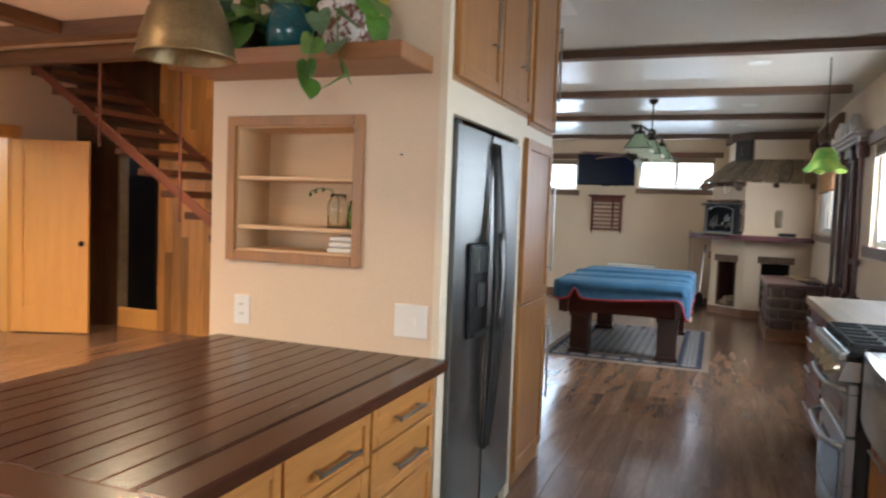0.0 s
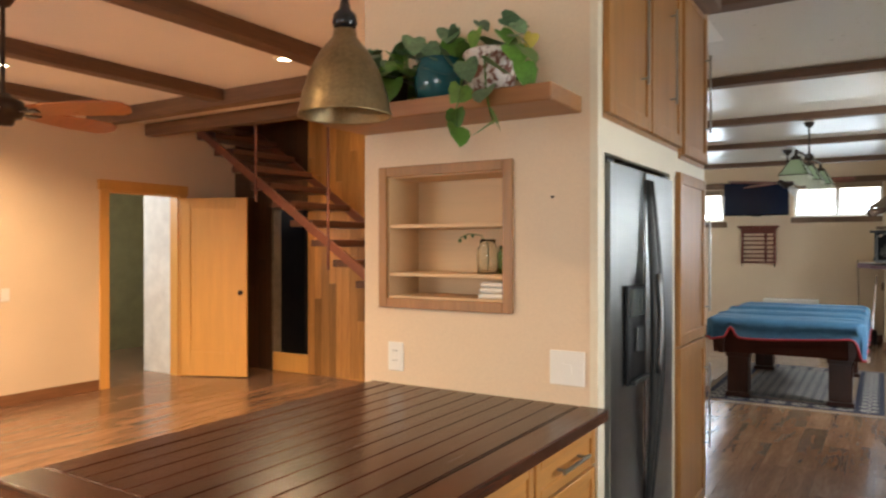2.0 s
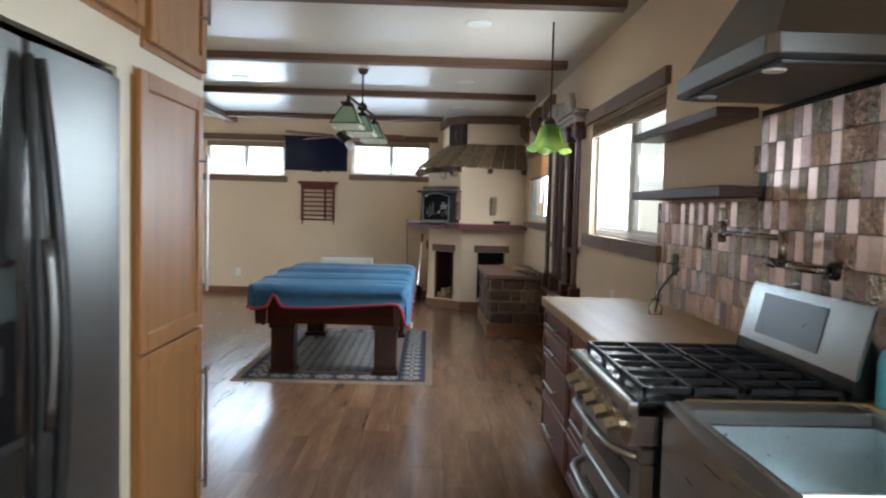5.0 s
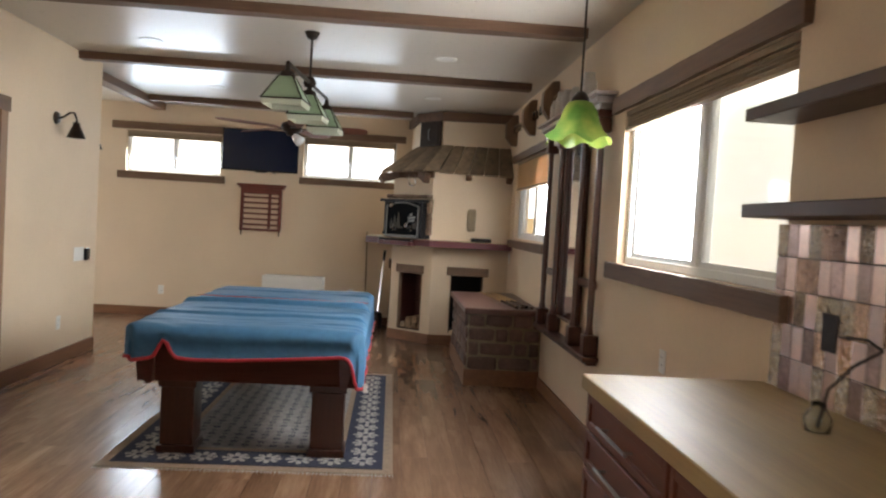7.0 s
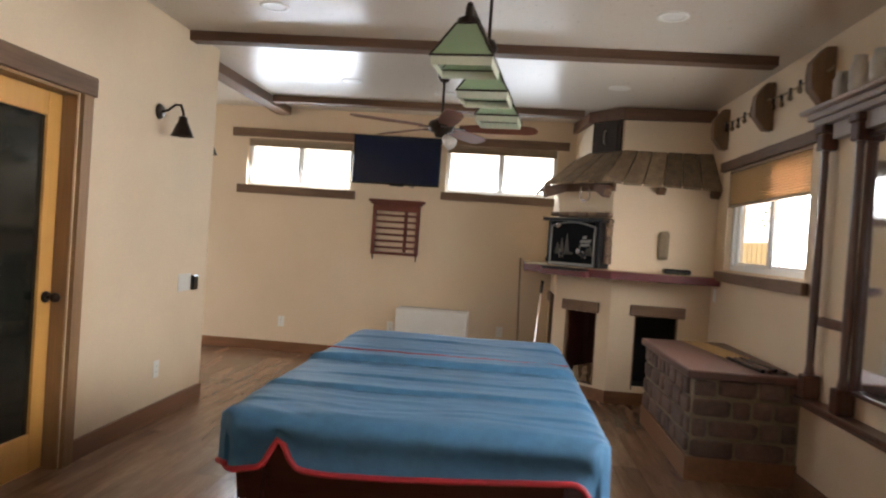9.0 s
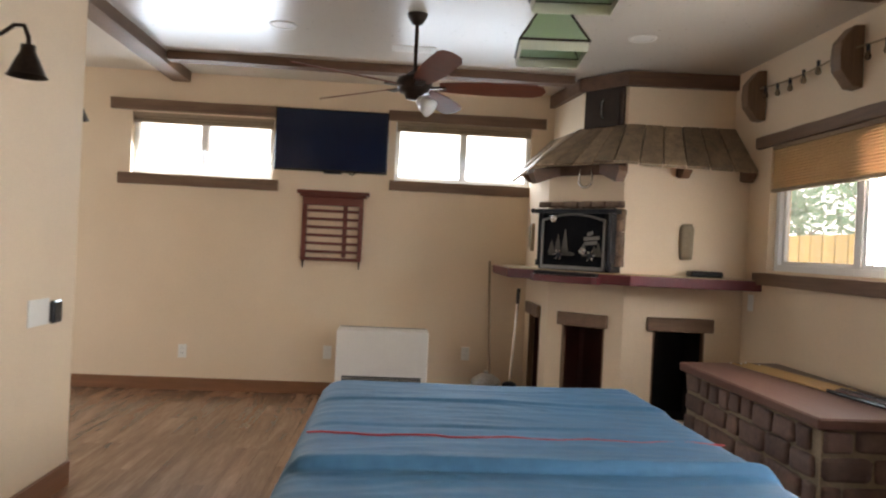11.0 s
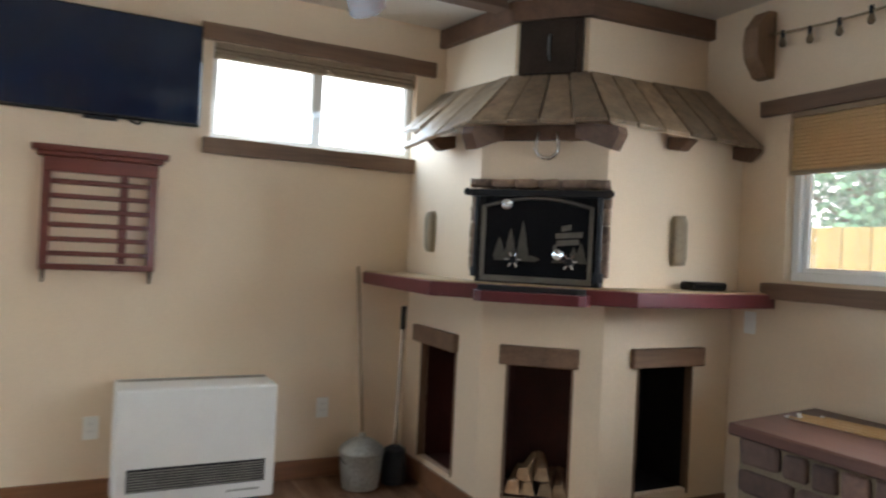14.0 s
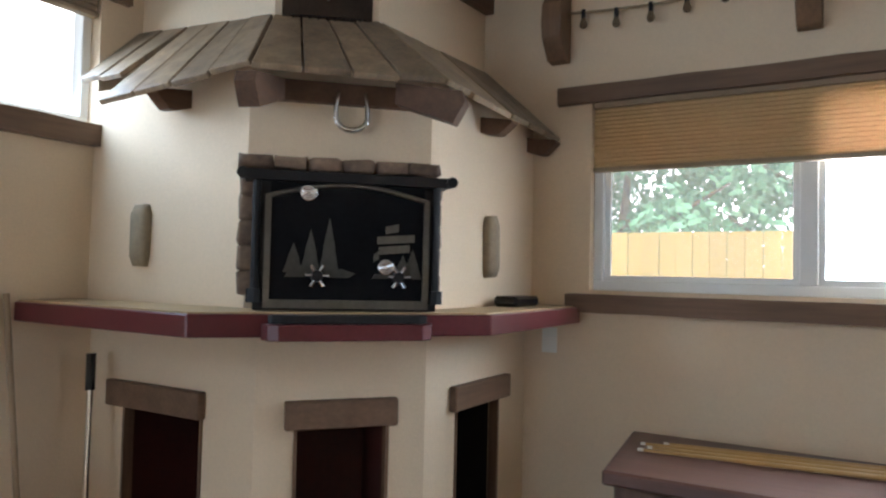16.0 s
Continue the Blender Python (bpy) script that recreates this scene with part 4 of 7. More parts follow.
part("cabinet", box((-1.815, -1.02, 13.16, YF - 0.005, 0.03, 0.63), bevel=0.012, seg=2), mat("white enamel", (0.80, 0.78, 0.73), 0.35, vary=0.02, bump=0), ht)
part("grille_recess", box((-1.755, -1.075, 13.152, 13.162, 0.12, 0.235)), BLACKM, ht)
for i in range(8):
    part("louvre", box((-1.75, -1.08, 13.146, 13.156, 0.125 + i * 0.0135, 0.130 + i * 0.0135)), GALV, ht)
part("foot", box((-1.75, -1.68, 13.2, 13.4, 0, 0.03), (-1.16, -1.09, 13.2, 13.4, 0, 0.03)), BLACKM, ht)
part("badge", box((-1.27, -1.10, 13.157, 13.16, 0.075, 0.085)), GALV, ht)
part("control_strip", box((-1.80, -1.035, 13.38, 13.44, 0.6305, 0.633)), GALV, ht)


def outlet(x, y, z, way, label="white duplex outlet plate on the wall", w=0.075, h=0.12, slots=2):
    """A wall plate; way is the wall's outward normal in plan."""
    o = Vector((*way, 0))
    u = Vector((-o.y, o.x, 0))
    t = thing("outlet_plate", (x, y, z), label, "outlet", "wall plates")
    c = Vector((x, y, z))
    f = lambda bm, a, b, d0, d1, z0, z1: hexa(bm, [c + u * p + o * q + Vector((0, 0, w_)) for w_ in (z0, z1) for p, q in ((a, d0), (b, d0), (b, d1), (a, d1))])
    bm = bmesh.new(); f(bm, -w / 2, w / 2, 0, 0.007, -h / 2, h / 2)
    bmesh.ops.bevel(bm, geom=list(bm.edges), offset=0.002, segments=1, affect="EDGES")
    part("plate", bm, WHITE, t)
    for k in range(slots):
        zc = (k - (slots - 1) / 2) * 0.04
        bm = bmesh.new(); f(bm, -0.017, 0.017, 0.007, 0.009, zc - 0.014, zc + 0.014)
        sk_ = part("socket", bm, WHITE, t)
        if slots == 2:
            bm = bmesh.new()
            for du in (-0.007, 0.007):
                f(bm, du - 0.0012, du + 0.0012, 0.009, 0.0094, zc - 0.001, zc + 0.008)
            tagged(part("slot", bm, BLACKM, sk_), kind="stuff")
    return t


for x, z in ((-3.195, 0.345), (-1.915, 0.38), (-0.665, 0.415)):
    outlet(x, YF, z, (0, -1))
outlet(XR, 7.21, 0.81, (-1, 0)); outlet(XR, 12.02, 1.08, (-1, 0), "white switch plate under the mantel end", slots=1)
outlet(XL, 10.23, 0.37, (1, 0))
th = thing("thermostat_switch", (XL, 10.6, 0.96), "white switch plate with a black dial cover", "switch")
part("plate", box((XL, XL + 0.008, 10.49, 10.69, 0.90, 1.03), bevel=0.002), WHITE, th)
part("dial_cover", box((XL, XL + 0.03, 10.70, 10.785, 0.90, 1.015), bevel=0.008), BLACK, th, "black plastic cover")


# ---- pool table and rug ----
PT = thing("pool_table", (-0.93, 8.95, 0.012), "carved mahogany pool table under a fitted cover", "pool table")
x0, x1, y0, y1 = -1.56, -0.30, 7.82, 10.08
for lx in (-1.46, -0.585):
    for ly in (7.94, 9.74):
        leg = part("leg", box((lx + 0.015, lx + 0.205, ly + 0.015, ly + 0.205, 0.055, 0.40), bevel=0.006), TABLEW, PT, "square mahogany leg")
        part("leg_cap", box((lx, lx + 0.22, ly, ly + 0.22, 0.40, 0.44), (lx - 0.012, lx + 0.232, ly - 0.012, ly + 0.232, 0.44, 0.455), bevel=0.004), TABLEW, leg)
        part("leg_foot", box((lx, lx + 0.22, ly, ly + 0.22, 0.013, 0.055), bevel=0.004), TABLEW, leg)


def apron(along_x, a, b, face_, inward):
    """A frame board that flares outwards and swells in the middle."""
    bm = bmesh.new()
    n = 16
    rows = []
    for i in range(n + 1):
        f = i / n
        c = a + (b - a) * f
        lift = 0.03 * (abs(2 * f - 1) ** 3)
        ring = []
        for d, z in ((0.10, 0.46 - lift * 0.3), (0.065, 0.455 - lift * 0.3), (0.045, 0.53), (0.0, 0.64 + lift), (0.0, 0.69 + lift), (0.12, 0.69 + lift)):
            q = face_ + inward * d
            ring.append(bm.verts.new((c, q, z) if along_x else (q, c, z)))
        rows.append(ring)
    for p, q in zip(rows, rows[1:]):
        for k in range(6):
            bm.faces.new((p[k], p[(k + 1) % 6], q[(k + 1) % 6], q[k]))
    bm.faces.new(rows[0]); bm.faces.new(rows[-1][::-1])
    return bm


part("end_apron", apron(True, x0, x1, y0, 1), MAHOG_X, PT); part("end_apron", apron(True, x0, x1, y1, -1), MAHOG_X, PT)
part("side_apron", apron(False, y0, y1, x0, 1), MAHOG_X, PT); part("side_apron", apron(False, y0, y1, x1, -1), MAHOG_X, PT)
part("bed", box((x0 + 0.06, x1 - 0.06, y0 + 0.06, y1 - 0.06, 0.70, 0.765)), BLACKM, PT, "slate bed hidden by the cover")

CV = thing("table_cover", (-0.93, 8.95, 0.80), "blue vinyl table cover with a red hem, creased and draped", "table cover")
cx0, cx1, cy0, cy1 = -1.61, -0.27, 7.75, 10.10


def hem(s, side):
    """How far the cover hangs, along a side (0 to 1)."""
    if side == "near":
        bow = 0.150 - 0.055 * s + 0.030 * math.sin(s * math.pi)
        return bow + 0.03 * math.exp(-(s / 0.10) ** 2) - 0.10 * math.exp(-((s - 0.17) / 0.028) ** 2) + 0.19 * math.exp(-((s - 1) / 0.045) ** 2)
    if side == "right":
        return 0.20 + 0.10 * math.exp(-(s / 0.08) ** 2) + 0.015 * math.sin(s * 17)
    return 0.16 + 0.012 * math.sin(s * 21)


nx, ny = 60, 300
bm = bmesh.new()
grid = []
for j in range(ny + 1):
    row = []
    for i in range(nx + 1):
        fx, fy = i / nx, j / ny
        x, y = cx0 + (cx1 - cx0) * fx, cy0 + (cy1 - cy0) * fy
        ch = 0.07 if y < 8.95 else 0.12   # clipped corners
        ex, ey = min(x - cx0, cx1 - x), min(y - cy0, cy1 - y)
        if ex + ey < ch:
            k = (ch - ex - ey) / 2
            x += k * (1 if x < -0.93 else -1); y += k * (1 if y < 8.95 else -1)
        d = min(ex, ey)
        z = 0.80 - 0.035 * math.exp(-d / 0.03)
        z += 0.006 * noise.noise((x * 1.2, y * 4.0, 1.0)) + 0.003 * noise.noise((x * 4, y * 22, 4.0))
        wob = 0.25 * noise.noise((x * 1.5, y * 1.5, 11.0))
        for k, (fy, amp, wd, off) in enumerate(((2.6, 0.005, 0.07, 7.0), (4.3, 0.004, 0.07, 3.0), (8.0, 0.003, 0.10, 5.0))):
            q = noise.noise((x * 0.55 + 0.2 * k, y * fy + wob * fy, off))
            mask = max(0.0, 0.35 + noise.noise((x * 1.7, y * 2.2, off + 20)))
            z += amp * mask * (math.exp(-(q / wd) ** 2) - 0.9 * math.exp(-((q - 0.16) / wd) ** 2))
        # creases across the table: a low lip in front, flat behind
        for fold_y, amp, bend in ((7.96, 0.005, 1.0), (8.22, 0.020, 2.0), (8.50, 0.012, 3.0), (8.86, 0.034, 5.0), (9.30, 0.008, 6.0), (9.66, 0.013, 7.0)):
            yy = y - fold_y - 0.05 * noise.noise((x * 1.3, bend * 7.0, 2.0)) * (1 if amp < 0.02 else 0.35) - 0.008 * noise.noise((x * 9, bend * 3.0, 8.0))
            keep = min(1.0, max(0.0, 0.55 + 1.5 * noise.noise((x * 1.5, bend * 5.0, 30.0)))) if amp < 0.02 else 1.0
            z += amp * keep * min(1, ex / 0.05) * (math.exp(-yy / 0.13) if yy > 0 else math.exp(-(yy / 0.008) ** 2))
        row.append(bm.verts.new((x, y, z)))
    grid.append(row)
for j in range(ny):
    for i in range(nx):
        bm.faces.new((grid[j][i], grid[j][i + 1], grid[j + 1][i + 1], grid[j + 1][i]))
loop = [(grid[0][i], i / nx, "near") for i in range(nx + 1)] + [(grid[j][nx], j / ny, "right") for j in range(1, ny + 1)] + [(grid[ny][i], 1 - i / nx, "far") for i in range(nx - 1, -1, -1)] + [(grid[j][0], j / ny, "left") for j in range(ny - 1, 0, -1)]
prev = [v for v, s, q in loop]
edge = []
for k in range(1, 6):
    ring = []
    for v, s, q in loop:
        t = hem(s, q)
        n = Vector((0, -1, 0)) if q == "near" else Vector((1, 0, 0)) if q == "right" else Vector((0, 1, 0)) if q == "far" else Vector((-1, 0, 0))
        wv = 0.010 * noise.noise((v.co.x * 9, v.co.y * 9, 3.0)) + 0.012 * math.sin((v.co.x + v.co.y) * 31) * (1 if q == "right" else 0.3)
        tuck = (0.008, 0.012, -0.012, -0.022, -0.016, -0.012)[k] if q == "near" else 0.004 * k / 5
        p = Vector((v.co.x, v.co.y, 0)) + n * (tuck + wv * 0.7 * k / 5)
        ring.append(bm.verts.new((p.x, p.y, v.co.z - t * k / 5)))
    for a in range(len(loop)):
        b = (a + 1) % len(loop)
        bm.faces.new((prev[a], ring[a], ring[b], prev[b]))
    prev = ring
hempts = [v.co.copy() for v in prev]
part("cover_sheet", bm, BLUE, CV, soft=True)
bm = bmesh.new()
tube(bm, hempts + [hempts[0]], 0.011, 6)
part("hem", bm, REDTRIM, CV, "red bound hem", soft=True)
part("seam", tube(bmesh.new(), [(cx0 + 0.03 + (cx1 - cx0 - 0.06) * i / 30, 9.16 + 0.01 * math.sin(i), 0.806 + 0.001 * math.sin(i * 2.3)) for i in range(31)], 0.0032, 5), REDTRIM, CV, "red seam across the cover")
part("tag", box((-0.262, -0.240, 7.70, 7.706, 0.47, 0.52), bevel=0.002), WHITE, CV, "white care tag")

RUGNAVY = mat("navy rug pile", (0.025, 0.028, 0.055), 0.95, vary=0.2, scale=30, bump=0.5, bscale=300)
RUGPALE = mat("pale rug pile", (0.40, 0.37, 0.33), 0.95, vary=0.15, scale=30, bump=0.5, bscale=300)
RUGTAN = mat("tan rug edge", (0.30, 0.21, 0.14), 0.95, vary=0.15, scale=30, bump=0.5, bscale=300)
RUGGREY = mat("grey rug field", (0.27, 0.25, 0.23), 0.95, vary=0.2, scale=20, bump=0.5, bscale=300)
RG = thing("area_rug", (-0.89, 9.03, 0), "patterned area rug with a navy floral border under the pool table", "rug")
rx0, rx1, ry0, ry1 = -1.72, -0.07, 7.72, 10.34
part("rug_edge", box((rx0, rx1, ry0, ry1, 0.0005, 0.006)), RUGTAN, RG, "tan woven edge")
part("border", box((rx0 + 0.06, rx1 - 0.06, ry0 + 0.07, ry1 - 0.07, 0.006, 0.009)), RUGNAVY, RG, "navy border")
part("inner_line", box((rx0 + 0.30, rx1 - 0.30, ry0 + 0.31, ry1 - 0.31, 0.009, 0.0105)), RUGTAN, RG)
part("field", box((rx0 + 0.34, rx1 - 0.34, ry0 + 0.35, ry1 - 0.35, 0.0105, 0.012)), RUGGREY, RG, "pale grey field")


def rosette(bm, x, y, z, s):
    for k in range(8):
        a = k * math.pi / 4
        ca, sa = math.cos(a), math.sin(a)
        q = [(s * (0.25 * ca - 0.13 * sa), s * (0.25 * sa + 0.13 * ca)), (s * (0.25 * ca + 0.13 * sa), s * (0.25 * sa - 0.13 * ca)), (s * (0.85 * ca + 0.2 * sa), s * (0.85 * sa - 0.2 * ca)), (s * ca, s * sa), (s * (0.85 * ca - 0.2 * sa), s * (0.85 * sa + 0.2 * ca))]
        bm.faces.new([bm.verts.new((x + p, y + r_, z)) for p, r_ in q])


bm = bmesh.new()
n = 14
for i in range(n):
    y = ry0 + 0.20 + (ry1 - ry0 - 0.40) * i / (n - 1)
    for x in (rx0 + 0.18, rx1 - 0.18):
        rosette(bm, x, y, 0.0096, 0.085)
for i in range(1, 7):
    x = rx0 + 0.18 + (rx1 - rx0 - 0.36) * i / 7
    for y in (ry0 + 0.19, ry1 - 0.19):
        rosette(bm, x, y, 0.0096, 0.085)
tagged(part("border_pattern", bm, RUGPALE, RG, "pale woven rosettes"), kind="stuff")
bm = bmesh.new()
for i in range(11):
    for j in range(26):
        rosette(bm, rx0 + 0.40 + i * (rx1 - rx0 - 0.80) / 10, ry0 + 0.41 + j * (ry1 - ry0 - 0.82) / 25, 0.0124, 0.018 if (i + j) % 2 else 0.028)
tagged(part("field_pattern", bm, RUGNAVY, RG, "small dark woven flowers"), kind="stuff")
bm = bmesh.new()
for i in range(150):
    x = rx0 + 0.005 + i * (rx1 - rx0 - 0.01) / 149
    for y, s in ((ry0, -1), (ry1, 1)):
        k = 0.006 * math.sin(i * 2.7)
        bm.faces.new([bm.verts.new(v) for v in ((x, y, 0.004), (x + 0.005, y, 0.004), (x + 0.004 + k, y + s * 0.035, 0.002), (x + k, y + s * 0.035, 0.002))])
tagged(part("fringe", bm, RUGPALE, RG, "pale fringe"), kind="stuff")

# ---- ceiling fan, lamps ----
BLADE = wood("walnut fan blade", (0.19, 0.048, 0.026), "x", 0.6, 0.42, 0.03)
FROST = mat("frosted lamp glass", (0.75, 0.74, 0.70), 0.3, vary=0.02, bump=0)


def ceiling_fan(c, blade_r, turn, label, blade_m, n=5, light=True, z_top=CEIL):
    f = thing("ceiling_fan", (c[0], c[1], c[2]), label, "ceiling fan")
    c = Vector(c)
    part("canopy", lathe(bmesh.new(), (c.x, c.y, z_top - 0.07), [(0.012, 0.0), (0.035, 0.01), (0.06, 0.05), (0.065, 0.07), (0, 0.07)]), BRONZE, f, soft=True)
    part("downrod", rod(bmesh.new(), (c.x, c.y, c.z + 0.08), (c.x, c.y, z_top - 0.06), 0.012), BRONZE, f)
    part("motor", lathe(bmesh.new(), c, [(0.0, -0.085), (0.05, -0.08), (0.062, -0.045), (0.09, -0.04), (0.105, -0.01), (0.115, 0.02), (0.10, 0.05), (0.06, 0.065), (0.03, 0.09), (0.0, 0.09)]), BRONZE, f, "dark bronze motor housing", soft=True)
    for k in range(n):
        a = turn + k * 2 * math.pi / n
        d, s = Vector((math.cos(a), math.sin(a), 0)), Vector((-math.sin(a), math.cos(a), 0))
        bm = bmesh.new()
        hexa(bm, [c + d * p + s * q + Vector((0, 0, z)) for z in (-0.012, -0.004) for p, q in ((0.09, -0.02), (0.20, -0.035), (0.20, 0.035), (0.09, 0.02))])
        bl = part("blade_iron", bm, BRONZE, f)
        bm = bmesh.new()
        prof = [(0.16, 0.045), (0.25, 0.06), (0.45, 0.075), (blade_r - 0.08, 0.072), (blade_r - 0.02, 0.05), (blade_r, 0.0)]
        out = [(p, w) for p, w in prof] + [(p, -w) for p, w in reversed(prof[:-1])]
        lo = [bm.verts.new(c + d * p + s * w + Vector((0, 0, 0.0 + w * -0.30 - 0.003))) for p, w in out]
        hi = [bm.verts.new(v.co + Vector((0, 0, 0.007))) for v in lo]
        bm.faces.new(lo[::-1]); bm.faces.new(hi)
        for i in range(len(out)):
            j = (i + 1) % len(out)
            bm.faces.new((lo[i], lo[j], hi[j], hi[i]))
        part("blade", bm, blade_m, f, "reddish walnut blade" if k == 0 else "")
    if light:
        a = math.radians(-30)
        g0 = c + Vector((0.04 * math.cos(a), 0.04 * math.sin(a), -0.085))
        g1 = g0 + Vector((0.08 * math.cos(a), 0.08 * math.sin(a), -0.06))
        bm = bmesh.new(); rod(bm, g0, g0.lerp(g1, 0.35), 0.03, 0.045, 16); rod(bm, g0.lerp(g1, 0.35), g1, 0.045, 0.058, 16)
        part("lamp_glass", bm, FROST, f, "frosted glass lamp shade", soft=True)
    return f


ceiling_fan((-1.275, 11.46, 2.37), 0.82, math.radians(-5), "dark bronze ceiling fan with five walnut blades", BLADE)

SLAG = glass("green slag glass", (0.40, 0.55, 0.34), 0.35)
SLAG.node_tree.nodes["Principled BSDF"].inputs["Transmission Weight"].default_value = 0.45
SLAGP = glass("pale slag glass", (0.62, 0.62, 0.48), 0.4)
SLAGP.node_tree.nodes["Principled BSDF"].inputs["Transmission Weight"].default_value = 0.4
PL = thing("billiard_lamp", (-0.84, 9.15, 2.15), "three-shade green stained glass billiard lamp", "hanging lamp")
l0, l1 = Vector((-0.89, 8.50, 0)), Vector((-0.76, 9.84, 0))
ld = (l1 - l0).normalized()
ls = Vector((ld.y, -ld.x, 0))
part("bar", rod(bmesh.new(), l0 + Vector((0, 0, 2.44)), l1 + Vector((0, 0, 2.44)), 0.014), BRONZE, PL)
mid = l0.lerp(l1, 0.5)
part("rod", rod(bmesh.new(), mid + Vector((0, 0, 2.44)), mid + Vector((0, 0, CEIL - 0.05)), 0.009), BRONZE, PL)
part("canopy", lathe(bmesh.new(), (mid.x, mid.y, CEIL - 0.06), [(0.012, 0), (0.035, 0.01), (0.055, 0.05), (0.055, 0.058), (0, 0.058)]), BRONZE, PL, soft=True)
part("bar_hub", lathe(bmesh.new(), (mid.x, mid.y, 2.40), [(0.0, 0), (0.04, 0.01), (0.05, 0.04), (0.03, 0.08), (0, 0.09)], 16), BRONZE, PL, soft=True)
for k in range(3):
    c = l0.lerp(l1, k / 2)
    shade = part("shade_cap", lathe(bmesh.new(), (c.x, c.y, 2.345), [(0.055, 0.0), (0.05, 0.03), (0.02, 0.045), (0.015, 0.09), (0.0, 0.09)], 16), BRONZE, PL, soft=True)
    cor = ((1, 1), (1, -1), (-1, -1), (-1, 1))
    for q in range(4):
        (a0, b0), (a1, b1) = cor[q], cor[(q + 1) % 4]
        P = lambda a, b, r_, z: c + ld * a * r_ + ls * b * r_ + Vector((0, 0, z))
        for nm, r0, z0, r1, z1, m in (("slag_panel", 0.132, 2.19, 0.045, 2.345, SLAG), ("skirt_panel", 0.127, 2.148, 0.132, 2.186, SLAGP)):
            bm = bmesh.new()
            v = [P(a0, b0, r0, z0), P(a1, b1, r0, z0), P(a1, b1, r1, z1), P(a0, b0, r1, z1)]
            inn = [p + (c + Vector((0, 0, z0)) - p).normalized() * 0.004 for p in v]
            hexa(bm, v + inn)
            part(nm, bm, m, shade, "green slag glass panel" if (m is SLAG and q == 0) else "")
        bm = bmesh.new()
        rod(bm, P(a0, b0, 0.133, 2.188), P(a0, b0, 0.046, 2.347), 0.005, n=6)
        rod(bm, P(a0, b0, 0.134, 2.188), P(a1, b1, 0.134, 2.188), 0.005, n=6)
        rod(bm, P(a0, b0, 0.042, 2.332), P(a1, b1, 0.042, 2.332), 0.005, n=6)
        rod(bm, P(a0, b0, 0.042, 2.332), P(a0, b0, 0.134, 2.188), 0.005, n=6)
        part("came", bm, BRONZE, shade)

GREENG = bpy.data.materials.new("green tulip glass")
GREENG.use_nodes = True
nt = GREENG.node_tree
pb = nt.nodes["Principled BSDF"]
pb.inputs["Roughness"].default_value = 0.25
nz, rp, tl, ms, tcg = nt.nodes.new("ShaderNodeTexNoise"), nt.nodes.new("ShaderNodeValToRGB"), nt.nodes.new("ShaderNodeBsdfTranslucent"), nt.nodes.new("ShaderNodeMixShader"), nt.nodes.new("ShaderNodeTexCoord")
nz.inputs["Scale"].default_value = 9
rp.color_ramp.elements[0].color, rp.color_ramp.elements[1].color = (0.10, 0.21, 0.04, 1), (0.27, 0.32, 0.07, 1)
rp.color_ramp.elements[0].position, rp.color_ramp.elements[1].position = 0.35, 0.65
nt.links.new(tcg.outputs["Object"], nz.inputs["Vector"])
nt.links.new(nz.outputs["Fac"], rp.inputs[0])
nt.links.new(rp.outputs[0], pb.inputs["Base Color"]); nt.links.new(rp.outputs[0], tl.inputs["Color"])
ms.inputs[0].default_value = 0.5
nt.links.new(pb.outputs[0], ms.inputs[1]); nt.links.new(tl.outputs[0], ms.inputs[2])
nt.links.new(ms.outputs[0], nt.nodes["Material Output"].inputs["Surface"])
GP = thing("pendant_lamp", (0.74, 7.2, 1.88), "green art glass tulip pendant lamp on a chain", "pendant lamp")
bm = bmesh.new()
prof = [(0.035, 0.20), (0.06, 0.19), (0.085, 0.15), (0.10, 0.10), (0.125, 0.05), (0.155, 0.015), (0.165, 0.0)]
n = 40
rings = []
for r_, z in prof:
    ring = []
    for k in range(n):
        a = 2 * math.pi * k / n
        w = (r_ / 0.165) ** 4
        ring.append(bm.verts.new((0.74 + r_ * (1 + 0.10 * w * math.sin(6 * a)) * math.cos(a), 7.2 + r_ * (1 + 0.10 * w * math.sin(6 * a)) * math.sin(a), 1.885 + z + 0.018 * w * math.sin(6 * a + 1))))
    rings.append(ring)
for p, q in zip(rings, rings[1:]):
    for k in range(n):
        bm.faces.new((p[k], p[(k + 1) % n], q[(k + 1) % n], q[k]))
part("tulip_shade", bm, GREENG, GP, "ruffled green glass shade", soft=True)
part("holder", lathe(bmesh.new(), (0.74, 7.2, 2.075), [(0.0, 0.06), (0.02, 0.055), (0.045, 0.02), (0.045, 0.0), (0, 0)][::-1], 18), BRONZE, GP, soft=True)
part("stem", rod(bmesh.new(), (0.74, 7.2, 2.13), (0.74, 7.2, CEIL), 0.006), BRONZE, GP)

# recessed lights and the vent
for x, y in ((-2.22, 9.82), (-2.17, 11.87), (0.22, 9.71), (0.22, 11.63), (-2.2, 7.3), (0.2, 7.3)):
    d = thing("recessed_light", (x, y, CEIL), "white recessed ceiling light, switched off", "downlight", "recessed lights")
    part("ring", lathe(bmesh.new(), (x, y, CEIL - 0.006), [(0.062, 0.006), (0.066, 0.0), (0.092, 0.0), (0.096, 0.006)]), WHITE, d, soft=True)
    part("lens", lathe(bmesh.new(), (x, y, CEIL - 0.004), [(0.0, 0.0), (0.062, 0.0), (0.062, 0.003), (0, 0.003)], 20), FROST, d)
vt = thing("ceiling_vent", (-1.28, 12.24, CEIL), "white louvred ceiling vent", "vent")
